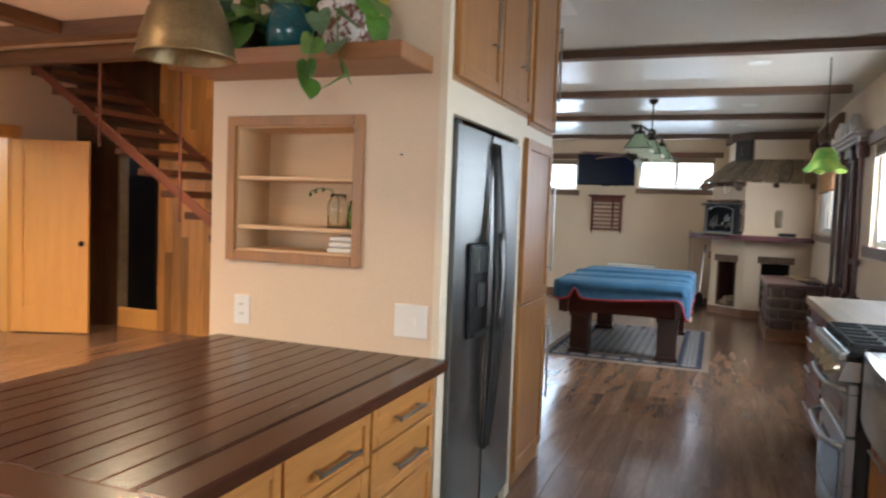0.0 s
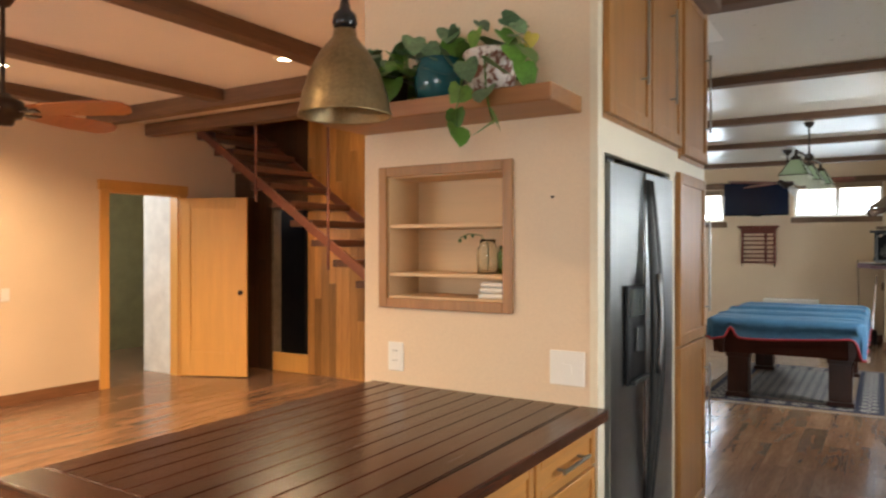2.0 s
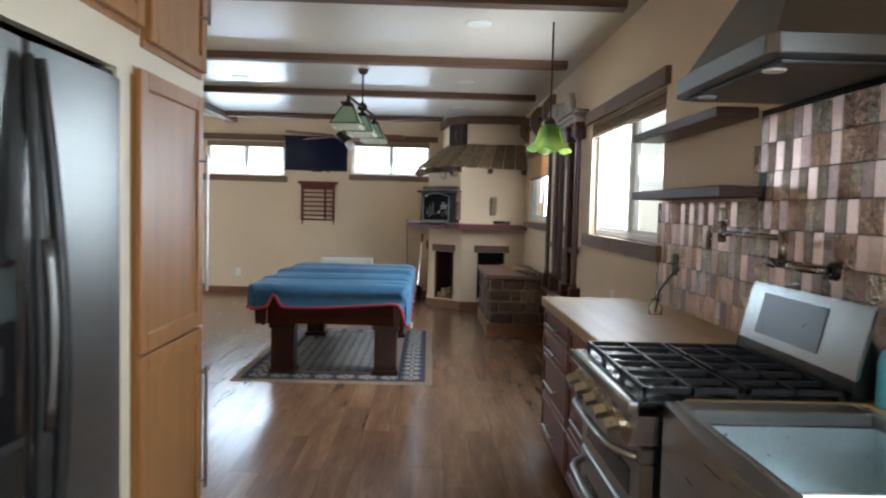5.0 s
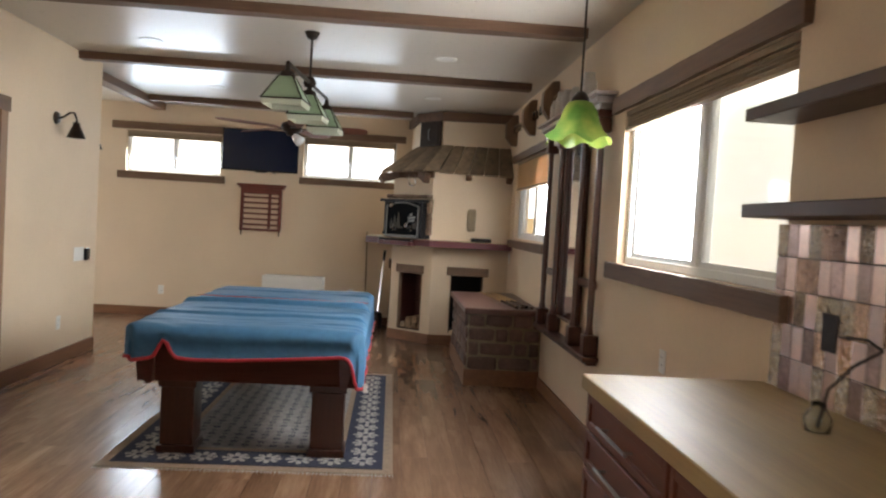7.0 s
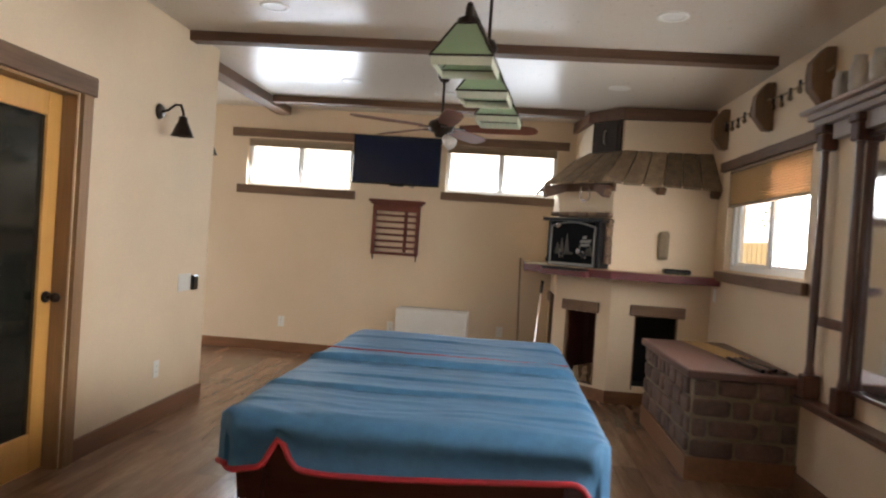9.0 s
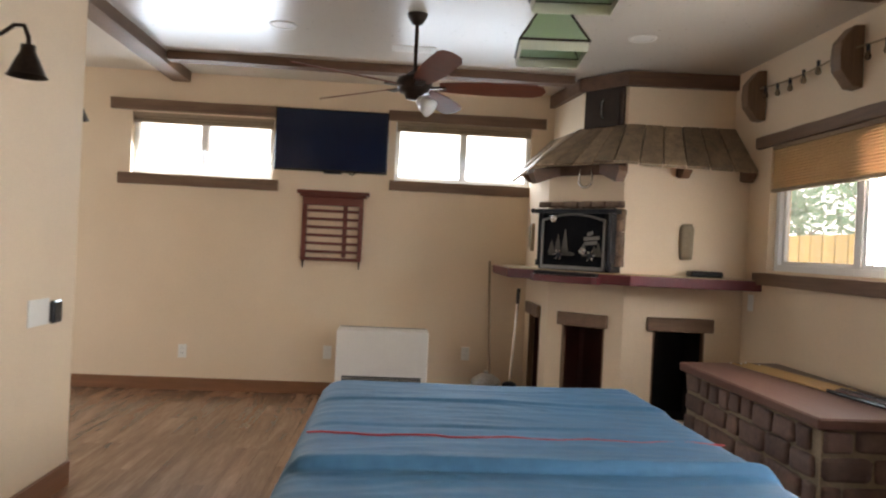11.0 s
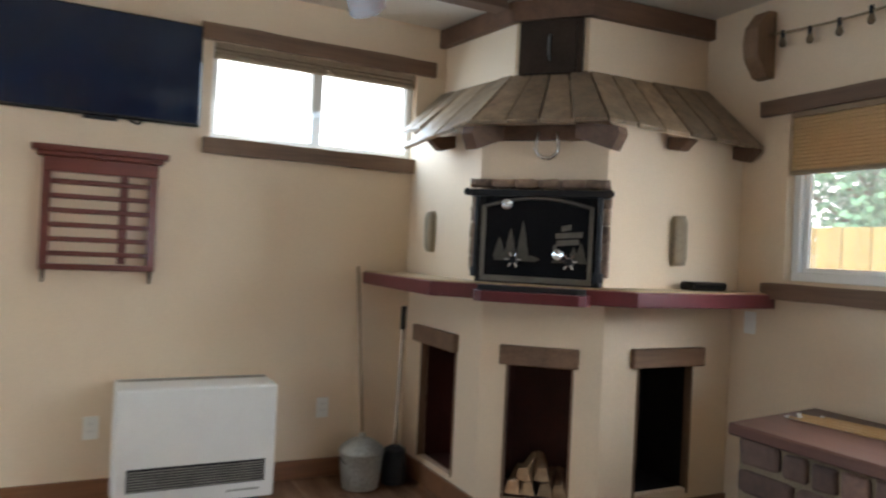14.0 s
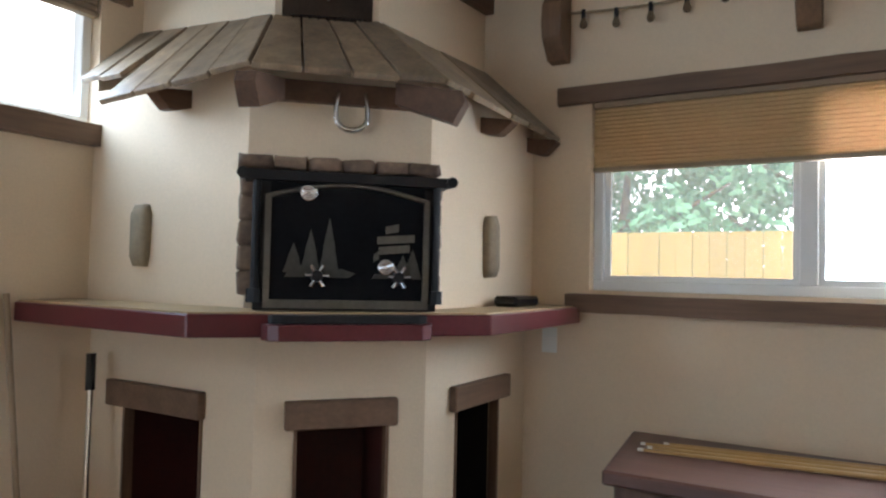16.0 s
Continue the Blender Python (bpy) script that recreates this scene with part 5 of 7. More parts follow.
part("frame", box((-1.44, -1.12, 12.17, 12.19, CEIL - 0.008, CEIL), (-1.44, -1.12, 12.29, 12.31, CEIL - 0.008, CEIL), (-1.44, -1.42, 12.19, 12.29, CEIL - 0.008, CEIL), (-1.14, -1.12, 12.19, 12.29, CEIL - 0.008, CEIL)), WHITE, vt)
for i in range(6):
    part("slat", box((-1.42, -1.14, 12.195 + i * 0.016, 12.203 + i * 0.016, CEIL - 0.007, CEIL)), WHITE, vt)

# ---- mirror on the east wall ----
MIRR = mat("mirror silver", (0.86, 0.87, 0.88), 0.03, 1.0, vary=0.0, bump=0)
MR = thing("wall_mirror", (XR, 9.15, 0.6), "ornate mahogany wall mirror with turned columns and cornice", "mirror")
xf = XR - 0.09
CORN = wood("worn grey-brown cornice", (0.38, 0.31, 0.28), "y", 0.7, 0.35, 0.05)
for y in (9.84, 9.42, 8.76, 8.36):
    col = part("column", lathe(bmesh.new(), (xf + 0.035, y, 0.70), [(0.028, 0.0), (0.032, 0.06), (0.022, 0.12), (0.026, 0.5), (0.023, 1.0), (0.022, 1.38), (0.032, 1.42), (0.028, 1.46)], 14), MAHOG, MR, "turned mahogany column", soft=True)
    part("capital", box((xf - 0.005, XR - 0.002, y - 0.045, y + 0.045, 2.10, 2.20), (xf - 0.015, XR - 0.002, y - 0.055, y + 0.055, 2.20, 2.25), bevel=0.008), MAHOG, col)
    part("plinth", box((xf - 0.01, XR - 0.002, y - 0.05, y + 0.05, 0.62, 0.76), bevel=0.008), MAHOG, col)
part("mirror_glass", box((XR - 0.02, XR - 0.012, 8.80, 9.38, 0.76, 2.12)), MIRR, MR, "tall silvered mirror glass")
part("mirror_frame", box((XR - 0.035, XR - 0.002, 8.775, 8.80, 0.74, 2.14), (XR - 0.035, XR - 0.002, 9.38, 9.405, 0.74, 2.14), (XR - 0.035, XR - 0.002, 8.80, 9.38, 2.12, 2.14), (XR - 0.035, XR - 0.002, 8.80, 9.38, 0.74, 0.76), bevel=0.004), MAHOG, MR)
for q in (9.45, 8.39):
    part("cross_rail", box((XR - 0.05, XR - 0.01, q, q + 0.35, 1.06, 1.115), bevel=0.006), MAHOG, MR)
part("bottom_rail", box((XR - 0.11, XR - 0.002, 8.28, 9.92, 0.585, 0.62), (XR - 0.08, XR - 0.002, 8.31, 9.89, 0.56, 0.585), bevel=0.006), MAHOG, MR)
part("cornice", box((XR - 0.10, XR - 0.002, 8.29, 9.93, 2.25, 2.29), (XR - 0.125, XR - 0.002, 8.26, 9.97, 2.29, 2.33), (XR - 0.16, XR - 0.002, 8.22, 10.01, 2.33, 2.355), bevel=0.006), CORN, MR, "worn moulded cornice")
part("frieze", box((XR - 0.06, XR - 0.002, 8.45, 9.75, 2.16, 2.25)), CORN, MR)
JAR = mat("grey-white glazed stoneware", (0.55, 0.52, 0.48), 0.3, vary=0.1, bump=0.02)
for y, h, rr, lab in ((9.62, 0.16, 0.045, "white"), (9.42, 0.20, 0.05, "white"), (9.18, 0.17, 0.06, "grey"), (8.95, 0.15, 0.05, "grey"), (8.62, 0.19, 0.055, "white")):
    single("stoneware_jar", lathe(bmesh.new(), (XR - 0.09, y, 2.357), [(0.0, 0), (rr * 0.8, 0), (rr, h * 0.15), (rr, h * 0.7), (rr * 0.7, h * 0.85), (rr * 0.72, h), (rr * 0.6, h), (0.0, h * 0.9)], 20), JAR, lab + " glazed stoneware jar on the mirror cornice", "jar", "jars on the cornice", soft=True)

# ---- carved brackets and the string of bulbs ----
for y in (11.985, 10.925, 9.96):
    bm = bmesh.new()
    prof = [(0, 2.39), (0.06, 2.395), (0.135, 2.49), (0.14, 2.57), (0.135, 2.65), (0.06, 2.745), (0, 2.75)]
    A = [bm.verts.new((XR - 0.002 - d, y - 0.048, z)) for d, z in prof]
    Bv = [bm.verts.new((XR - 0.002 - d, y + 0.048, z)) for d, z in prof]
    bm.faces.new(A); bm.faces.new(Bv[::-1])
    for i in range(len(prof)):
        j = (i + 1) % len(prof)
        bm.faces.new((A[i], Bv[i], Bv[j], A[j]))
    bmesh.ops.bevel(bm, geom=list(bm.edges), offset=0.005, segments=1, affect="EDGES")
    single("wall_bracket", bm, wood("carved bracket wood", (0.26, 0.15, 0.08), "z", 0.5, 0.55, 0.3), "half-octagon carved wooden wall bracket", "bracket", "wall brackets")
ST = thing("string_lights", (XR - 0.03, 11, 2.6), "string of small bulbs hung between wooden brackets", "string lights")
pts = []
for a, b in ((12.04, 11.985), (11.985, 10.925), (10.925, 9.96), (9.96, 9.80)):
    for i in range(8):
        f = i / 8
        pts.append(Vector((XR - 0.05, a + (b - a) * f, 2.62 - 0.03 * math.sin(math.pi * f))))
ROPE = mat("rope cord", (0.30, 0.22, 0.13), 0.8, bump=0.3, bscale=200)
part("cord", tube(bmesh.new(), pts, 0.006, 6), ROPE, ST)
BULB = glass("smoked bulb glass", (0.35, 0.30, 0.24), 0.05)
for i in range(12):
    y = 11.86 - i * 0.155
    z = 2.615 - 0.02 * math.sin(i)
    sk = part("bulb_socket", rod(bmesh.new(), (XR - 0.05, y, z - 0.035), (XR - 0.05, y, z + 0.005), 0.011, n=8), BLACKM, ST)
    part("bulb", lathe(bmesh.new(), (XR - 0.05, y, z - 0.085), [(0.0, 0.0), (0.014, 0.006), (0.019, 0.02), (0.014, 0.038), (0.009, 0.05)], 10), BULB, sk, "clear glass bulb", soft=True)


# ---- west wall: glazed door and sconces ----
def sconce(p, way, label):
    p, o = Vector(p), Vector((*way, 0))
    s = thing("wall_sconce", tuple(p), label, "wall lamp", "sconces")
    bm = bmesh.new(); rod(bm, p, p + o * 0.02, 0.055, 0.045, 18)
    part("backplate", bm, BRONZE, s, soft=True)
    part("arm", tube(bmesh.new(), [p + o * 0.02, p + o * 0.06 + Vector((0, 0, 0.01)), p + o * 0.11 + Vector((0, 0, 0.05)), p + o * 0.15 + Vector((0, 0, 0.05)), p + o * 0.17 + Vector((0, 0, 0.0)), p + o * 0.17 + Vector((0, 0, -0.03))], 0.009, 8), BRONZE, s, soft=True)
    c = p + o * 0.17
    part("shade", lathe(bmesh.new(), (c.x, c.y, c.z - 0.16), [(0.078, 0.0), (0.07, 0.01), (0.045, 0.07), (0.03, 0.10), (0.028, 0.13), (0.0, 0.135)], 22), BRONZE, s, "dark bronze cone shade", soft=True)


sconce((XL, 10.06, 2.156), (1, 0), "dark bronze gooseneck wall sconce")
sconce((-3.18, 10.98, 2.156), (0, 1), "dark bronze gooseneck wall sconce in the alcove")

DCAS = wood("brown door casing", (0.34, 0.185, 0.085), "z", 0.65, 0.5, 0.15)
single("door_casing", box((XL, XL + 0.025, 9.17, 9.26, 0, 2.09), (XL, XL + 0.025, 8.27, 8.36, 0, 2.09)), DCAS, "brown wooden door casing", "door casing", kind="structure")
single("door_casing", box((XL, XL + 0.03, 8.24, 9.29, 2.09, 2.20), bevel=0.004), RUSTIC_Y, "brown wooden door head casing", "door casing", kind="structure")
single("door_jamb", box((XL - 0.13, XL, 9.145, 9.16, 0, 2.09), (XL - 0.13, XL, 8.37, 8.385, 0, 2.09), (XL - 0.13, XL, 8.385, 9.145, 2.075, 2.09)), DCAS, "brown wooden door jamb", "door jamb", kind="structure")
D1 = thing("door_1", (XL - 0.07, 8.76, 0), "honey wooden door with a full glass pane", "door", kind="structure")
dx0, dx1 = XL - 0.125, XL - 0.085
part("stile", box((dx0, dx1, 9.03, 9.143, 0.01, 2.07), bevel=0.003), FIR_Z, D1); part("stile", box((dx0, dx1, 8.387, 8.50, 0.01, 2.07), bevel=0.003), FIR_Z, D1)
part("rail", box((dx0, dx1, 8.50, 9.03, 0.01, 0.22), bevel=0.003), FIR_Z, D1); part("rail", box((dx0, dx1, 8.50, 9.03, 1.94, 2.07), bevel=0.003), FIR_Z, D1)
part("pane", box((dx0 + 0.017, dx1 - 0.017, 8.50, 9.03, 0.22, 1.94)), mat("dark door glass", (0.02, 0.022, 0.018), 0.08, vary=0.3, scale=2, bump=0), D1, "dark reflective glass pane")
bm = bmesh.new(); rod(bm, (dx1, 9.09, 0.96), (dx1 + 0.012, 9.09, 0.96), 0.032, n=16); rod(bm, (dx1 + 0.012, 9.09, 0.96), (dx1 + 0.045, 9.09, 0.96), 0.012); lathe(bm, (dx1 + 0.06, 9.09, 0.96), [(0.0, -0.028), (0.02, -0.022), (0.03, 0), (0.02, 0.022), (0, 0.028)], 14)
part("door_knob", bm, BRONZE, D1, "dark bronze knob", soft=True)


# ---- kitchen: refrigerator, pantry and upper cabinets ----
def bar_handle(parent, a, b, out, m=None, r=0.006):
    """A straight bar pull on two feet, from a to b, out from the face."""
    a, b, out = Vector(a), Vector(b), Vector(out)
    d = (b - a).normalized() * 0.025
    bm = bmesh.new()
    rod(bm, a + out, b + out, r, n=10)
    for p in (a + d, b - d):
        rod(bm, p, p + out, r * 0.8, n=8)
    return part("handle", bm, m or STEEL_H, parent, "brushed steel bar handle")


def framed_door(parent, x, s, y0, y1, z0, z1, m, name="door", st=0.055):
    """A framed panel front on an x face; s is the way it faces (+1 or -1)."""
    e = lambda d0, d1: (min(x + s * d0, x + s * d1), max(x + s * d0, x + s * d1))
    bm = box((*e(0, 0.012), y0 + st, y1 - st, z0 + st, z1 - st))
    d = part(name, bm, m, parent)
    bm = box((*e(0, 0.022), y0, y0 + st, z0, z1), (*e(0, 0.022), y1 - st, y1, z0, z1), (*e(0, 0.022), y0 + st, y1 - st, z0, z0 + st), (*e(0, 0.022), y0 + st, y1 - st, z1 - st, z1), bevel=0.003)
    part("frame", bm, m, d)
    return d


FRG = thing("refrigerator", (-1.4, 3.5, 0), "stainless steel side-by-side refrigerator with a black dispenser", "refrigerator")
part("cabinet", box((-1.80, -1.055, 3.235, 3.955, 0.02, 1.765), bevel=0.006), mat("dark grey steel side", (0.10, 0.10, 0.105), 0.4, 0.5, vary=0.05), FRG, "dark grey cabinet")


def fridge_door(y0, y1):
    bm = bmesh.new()
    n = 8
    rows = []
    for i in range(n + 1):
        f = i / n
        y = y0 + (y1 - y0) * f
        bulge = -0.985 + 0.007 * (1 - (2 * f - 1) ** 4)
        rows.append([bm.verts.new((x, y, z)) for x, z in ((-1.05, 0.10), (bulge, 0.10), (bulge, 1.775), (-1.05, 1.775))])
    for p, q in zip(rows, rows[1:]):
        for k in range(4):
            bm.faces.new((p[k], p[(k + 1) % 4], q[(k + 1) % 4], q[k]))
    bm.faces.new(rows[0]); bm.faces.new(rows[-1][::-1])
    return part("door", bm, STEEL, FRG, "brushed stainless steel door")


fd1, fd2 = fridge_door(3.065, 3.485), fridge_door(3.515, 3.955)
part("centre_gasket", box((-1.05, -0.985, 3.485, 3.515, 0.10, 1.775)), BLACK, FRG)
part("toe_grille", box((-1.06, -1.03, 3.07, 3.95, 0.02, 0.095)), BLACKM, FRG)
for q in (3.07, 3.87):
    part("hinge_cover", box((-1.08, -1.0, q, q + 0.08, 1.777, 1.797), bevel=0.004), BLACKM, FRG)
DKH = mat("dark grey handle", (0.025, 0.028, 0.028), 0.36, 0.2, vary=0.1)
for y, dr, s in ((3.477, fd1, -1), (3.523, fd2, 1)):
    bm = bmesh.new()
    pts = [Vector((-0.966 + 0.036 * math.sin(math.pi * i / 16), y + s * 0.016 * math.sin(math.pi * i / 16), 0.42 + 1.32 * i / 16)) for i in range(17)]
    tube(bm, pts, [0.012 + 0.008 * math.sin(math.pi * i / 16) for i in range(17)], 8)
    part("handle", bm, DKH, dr, "long curved dark handle", soft=True)
part("grip_bar", tube(bmesh.new(), [Vector((-0.915 + 0.012 * math.sin(math.pi * i / 8), 3.452, 0.96 + 0.40 * i / 8)) for i in range(9)], 0.011, 8), STEEL, fd1, "steel grip", soft=True)
DSPB = mat("black dispenser plastic", (0.008, 0.008, 0.009), 0.4, vary=0.1, bump=0, spec=0.25)
dsp = part("dispenser", box((-0.975, -0.960, 3.20, 3.42, 0.94, 1.32), bevel=0.004), DSPB, fd1, "black water and ice dispenser")
part("recess", box((-0.9605, -0.958, 3.212, 3.408, 0.95, 1.18)), DSPB, dsp)
part("paddle", box((-0.957, -0.945, 3.27, 3.35, 1.06, 1.16), bevel=0.006), DKH, dsp)
part("drip_tray", box((-0.957, -0.935, 3.212, 3.408, 0.945, 0.965), bevel=0.003), DKH, dsp)
part("control_panel", box((-0.9605, -0.956, 3.212, 3.408, 1.20, 1.305)), mat("dark glass panel", (0.05, 0.06, 0.06), 0.15, vary=0.05, bump=0), dsp)

PAN = thing("pantry_cabinet", (-1.3, 4.37, 0), "tall honey wooden pantry cabinet with two framed doors", "cabinet")
part("carcass", box((-1.55, -0.998, 4.075, 4.655, 0.02, 1.835)), CAB_Z, PAN)
p1 = framed_door(PAN, -0.998, 1, 4.08, 4.65, 0.985, 1.83, CAB_Z); p2 = framed_door(PAN, -0.998, 1, 4.08, 4.65, 0.10, 0.975, CAB_Z)
bar_handle(p1, (-0.976, 4.60, 1.12), (-0.976, 4.60, 1.62), (0.03, 0, 0)); bar_handle(p2, (-0.976, 4.60, 0.38), (-0.976, 4.60, 0.84), (0.03, 0, 0))
UC = thing("upper_cabinet", (-1.3, 3.56, 1.94), "honey wooden upper cabinet over the refrigerator", "cabinet", "upper cabinets")
part("carcass", box((-1.6, -0.998, 3.02, 4.115, 1.93, CEIL - 0.01)), CAB_Z, UC)
u1 = framed_door(UC, -0.998, 1, 3.03, 3.57, 1.95, 2.76, CAB_Z); u2 = framed_door(UC, -0.998, 1, 3.59, 4.105, 1.95, 2.76, CAB_Z)
bar_handle(u1, (-0.976, 3.42, 2.12), (-0.976, 3.42, 2.55), (0.03, 0, 0)); bar_handle(u2, (-0.976, 3.88, 2.12), (-0.976, 3.88, 2.55), (0.03, 0, 0))
UD = thing("upper_cabinet", (-1.3, 4.40, 1.9), "honey wooden upper cabinet over the pantry", "cabinet", "upper cabinets")
part("carcass", box((-1.6, -0.990, 4.125, 4.665, 1.90, CEIL - 0.01)), CAB_Z, UD)
u3 = framed_door(UD, -0.990, 1, 4.135, 4.655, 1.92, 2.76, CAB_Z)
bar_handle(u3, (-0.968, 4.58, 2.08), (-0.968, 4.58, 2.50), (0.03, 0, 0))

# ---- peninsula ----
PEN = thing("peninsula_cabinet", (-1.4, 2.2, 0), "honey wooden base cabinet with drawers under the dark counter", "cabinet")
part("carcass", box((-1.90, -1.02, 1.52, 2.972, 0.09, 0.856)), CAB_Y, PEN)
part("toe_kick", box((-1.85, -1.08, 1.56, 2.972, 0, 0.09)), BLACKM, PEN)


def drawer(y0, y1, z0, z1, nm="drawer"):
    d = framed_door(PEN, -1.02, 1, y0, y1, z0, z1, CAB_Y, nm, 0.035)
    yc = (y0 + y1) / 2
    bar_handle(d, (-1.0, yc - 0.11, (z0 + z1) / 2), (-1.0, yc + 0.11, (z0 + z1) / 2), (0.032, 0, 0), STEEL_H, 0.0065)


drawer(2.45, 2.945, 0.715, 0.845); drawer(2.45, 2.945, 0.545, 0.705); drawer(2.45, 2.945, 0.335, 0.535); drawer(2.45, 2.945, 0.11, 0.325)
drawer(1.985, 2.435, 0.68, 0.845); drawer(1.535, 1.97, 0.68, 0.845)
for a, b in ((1.985, 2.435), (1.535, 1.97)):
    framed_door(PEN, -1.02, 1, a, b, 0.11, 0.67, CAB_Y)
CT = thing("wooden_countertop", (-1.47, 2.2, 0.86), "dark stained plank countertop with breadboard end", "countertop")
wid = 0.082
xs = -1.895
while xs < -1.07:
    w = min(wid, -1.065 - xs)
    part("plank", box((xs + 0.0015, xs + w - 0.0015, 1.575, 2.975, 0.860, 0.900), bevel=0.0025), DARKCTR, CT)
    xs += wid
part("edge_board", box((-1.063, -0.96, 1.575, 2.975, 0.860, 0.901), bevel=0.004), DARKCTR, CT)
part("edge_board", box((-1.99, -1.897, 1.575, 2.975, 0.860, 0.901), bevel=0.004), DARKCTR, CT)
part("breadboard_end", box((-1.99, -0.96, 1.455, 1.572, 0.858, 0.902), bevel=0.005), DARKCTR_X, CT)

# ---- niche, shelf and plants ----
NI = thing("wall_niche", (-1.64, 3.0, NZ0), "honey wooden framed recessed niche with two shelves", "niche shelf")
fw = 0.036
NICHEW = wood("pale niche wood", (0.74, 0.50, 0.27), "x", 0.88, 0.5, 0.03)
part("face_frame", box((NX0 - 0.005, NX0 + fw, 2.962, 2.98, NZ0 - 0.005, NZ1 + 0.005), (NX1 - fw, NX1 + 0.005, 2.962, 2.98, NZ0 - 0.005, NZ1 + 0.005), (NX0 + fw, NX1 - fw, 2.962, 2.98, NZ1 - fw, NZ1 + 0.005), (NX0 + fw, NX1 - fw, 2.962, 2.98, NZ0 - 0.005, NZ0 + fw), bevel=0.003), CAB_Z, NI)
part("back_panel", box((NX0 + 0.01, NX1 - 0.01, 3.20, 3.215, NZ0, NZ1)), NICHEW, NI, "pale wooden back")
for q in (NX0 + 0.025, NX1 - 0.04):
    part("side_panel", box((q, q + 0.015, 2.98, 3.20, NZ0 + 0.04, NZ1 - 0.04)), NICHEW, NI)
part("top_panel", box((NX0 + 0.025, NX1 - 0.025, 2.98, 3.20, NZ1 - 0.04, NZ1 - 0.025)), NICHEW, NI)
part("bottom_panel", box((NX0 + 0.025, NX1 - 0.025, 2.98, 3.20, NZ0 + 0.03, NZ0 + 0.045)), NICHEW, NI)
for z in (1.545, 1.345):
    part("niche_shelf", box((NX0 + 0.04, NX1 - 0.04, 2.985, 3.20, z, z + 0.016), bevel=0.002), NICHEW, NI)
LEAFY = mat("small sprig leaf", (0.06, 0.15, 0.03), 0.5, vary=0.2)
CLEAR = glass("clear jar glass", (0.93, 0.97, 0.95), 0.02)
GJ = glass("green jar glass", (0.45, 0.70, 0.45), 0.03)
for x, h, rr, m, lab in ((-1.485, 0.135, 0.042, CLEAR, "clear"), (-1.405, 0.11, 0.034, GJ, "green")):
    j = thing("glass_jar", (x, 3.06, 1.362), lab + " glass jar standing on the niche shelf", "jar")
    part("jar_body", lathe(bmesh.new(), (x, 3.06, 1.3625), [(0.0, 0), (rr, 0.0), (rr, h * 0.72), (rr * 0.75, h * 0.85), (rr * 0.75, h), (rr * 0.68, h), (rr * 0.68, h * 0.84), (rr * 0.92, h * 0.70), (rr * 0.92, 0.006), (0, 0.006)], 22), m, j, soft=True)
    if m is CLEAR:
        part("sprig", tube(bmesh.new(), [(x, 3.06, 1.375), (x + 0.005, 3.055, 1.47), (x - 0.02, 3.04, 1.515), (x - 0.07, 3.03, 1.52), (x - 0.11, 3.03, 1.505)], 0.0022, 5), LEAFY, j, "thin drooping green sprig")
        for dx, dz in ((-0.05, 1.515), (-0.085, 1.508), (-0.11, 1.495)):
            part("sprig_leaf", lathe(bmesh.new(), (x + dx, 3.028, dz - 0.012), [(0.0, 0.0), (0.006, 0.006), (0.007, 0.013), (0.0, 0.02)], 8), LEAFY, j, soft=True)
for k in range(3):
    single("folded_cloth", box((-1.50 + k * 0.006, -1.385 + k * 0.004, 3.0, 3.13, 1.2655 + k * 0.022, 1.2855 + k * 0.022), bevel=0.008, seg=2), WHITE, "folded white cloth stacked in the niche", "cloth", "folded cloths")
SHF = single("display_shelf", box((-2.03, -1.06, 2.70, 2.978, 1.945, 2.005), bevel=0.004), wood("reddish shelf wood", (0.36, 0.165, 0.065), "x", 0.7, 0.45, 0.06), "thick honey wooden display shelf on the wall", "shelf")
outlet(-1.875, 2.98, 1.012, (0, -1)); outlet(-1.115, 2.98, 1.03, (0, -1), "white two-gang wall plate above the counter", 0.135, 0.125, 1)
single("wall_nail", rod(bmesh.new(), (-1.172, 2.98, 1.65), (-1.172, 2.965, 1.65), 0.004, n=8), BLACKM, "small dark nail in the plaster wall", "nail")

TEAL = mat("teal glazed ceramic", (0.012, 0.10, 0.115), 0.12, vary=0.15, scale=8, bump=0.02)
SOIL = mat("potting soil", (0.03, 0.02, 0.014), 0.95, bump=0.6, bscale=120)
LEAF = mat("pothos leaf", (0.10, 0.24, 0.035), 0.4, vary=0.25, scale=18, bump=0.1, bscale=80, rnd=0.3)
LEAFP = mat("pale variegated leaf", (0.13, 0.24, 0.12), 0.4, vary=0.3, scale=30, bump=0.1, bscale=80, rnd=0.3)
YEL = mat("yellowed leaf", (0.55, 0.42, 0.05), 0.5, vary=0.1)


def leaf_mesh(s, m):
    """A heart-shaped leaf folded along its rib, with its stalk at the origin."""
    bm = bmesh.new()
    half = [(0.0, 0.0), (0.22, -0.12), (0.42, -0.02), (0.46, 0.25), (0.32, 0.62), (0.0, 1.05)]
    rib = [bm.verts.new((0, y * s, 0.02 * s * math.sin(y * 3))) for y in (0.0, 0.25, 0.62, 1.05)]
    for sg in (1, -1):
        v = [bm.verts.new((sg * x * s, y * s, 0.16 * s * x - 0.10 * s * y * y)) for x, y in half[1:-1]]
        bm.faces.new((rib[0], v[0], v[1], rib[1])[::sg]); bm.faces.new((rib[1], v[1], v[2])[::sg])
        bm.faces.new((rib[1], v[2], v[3], rib[2])[::sg]); bm.faces.new((rib[2], v[3], rib[3])[::sg])
    return mesh("leaf", bm, m, True)


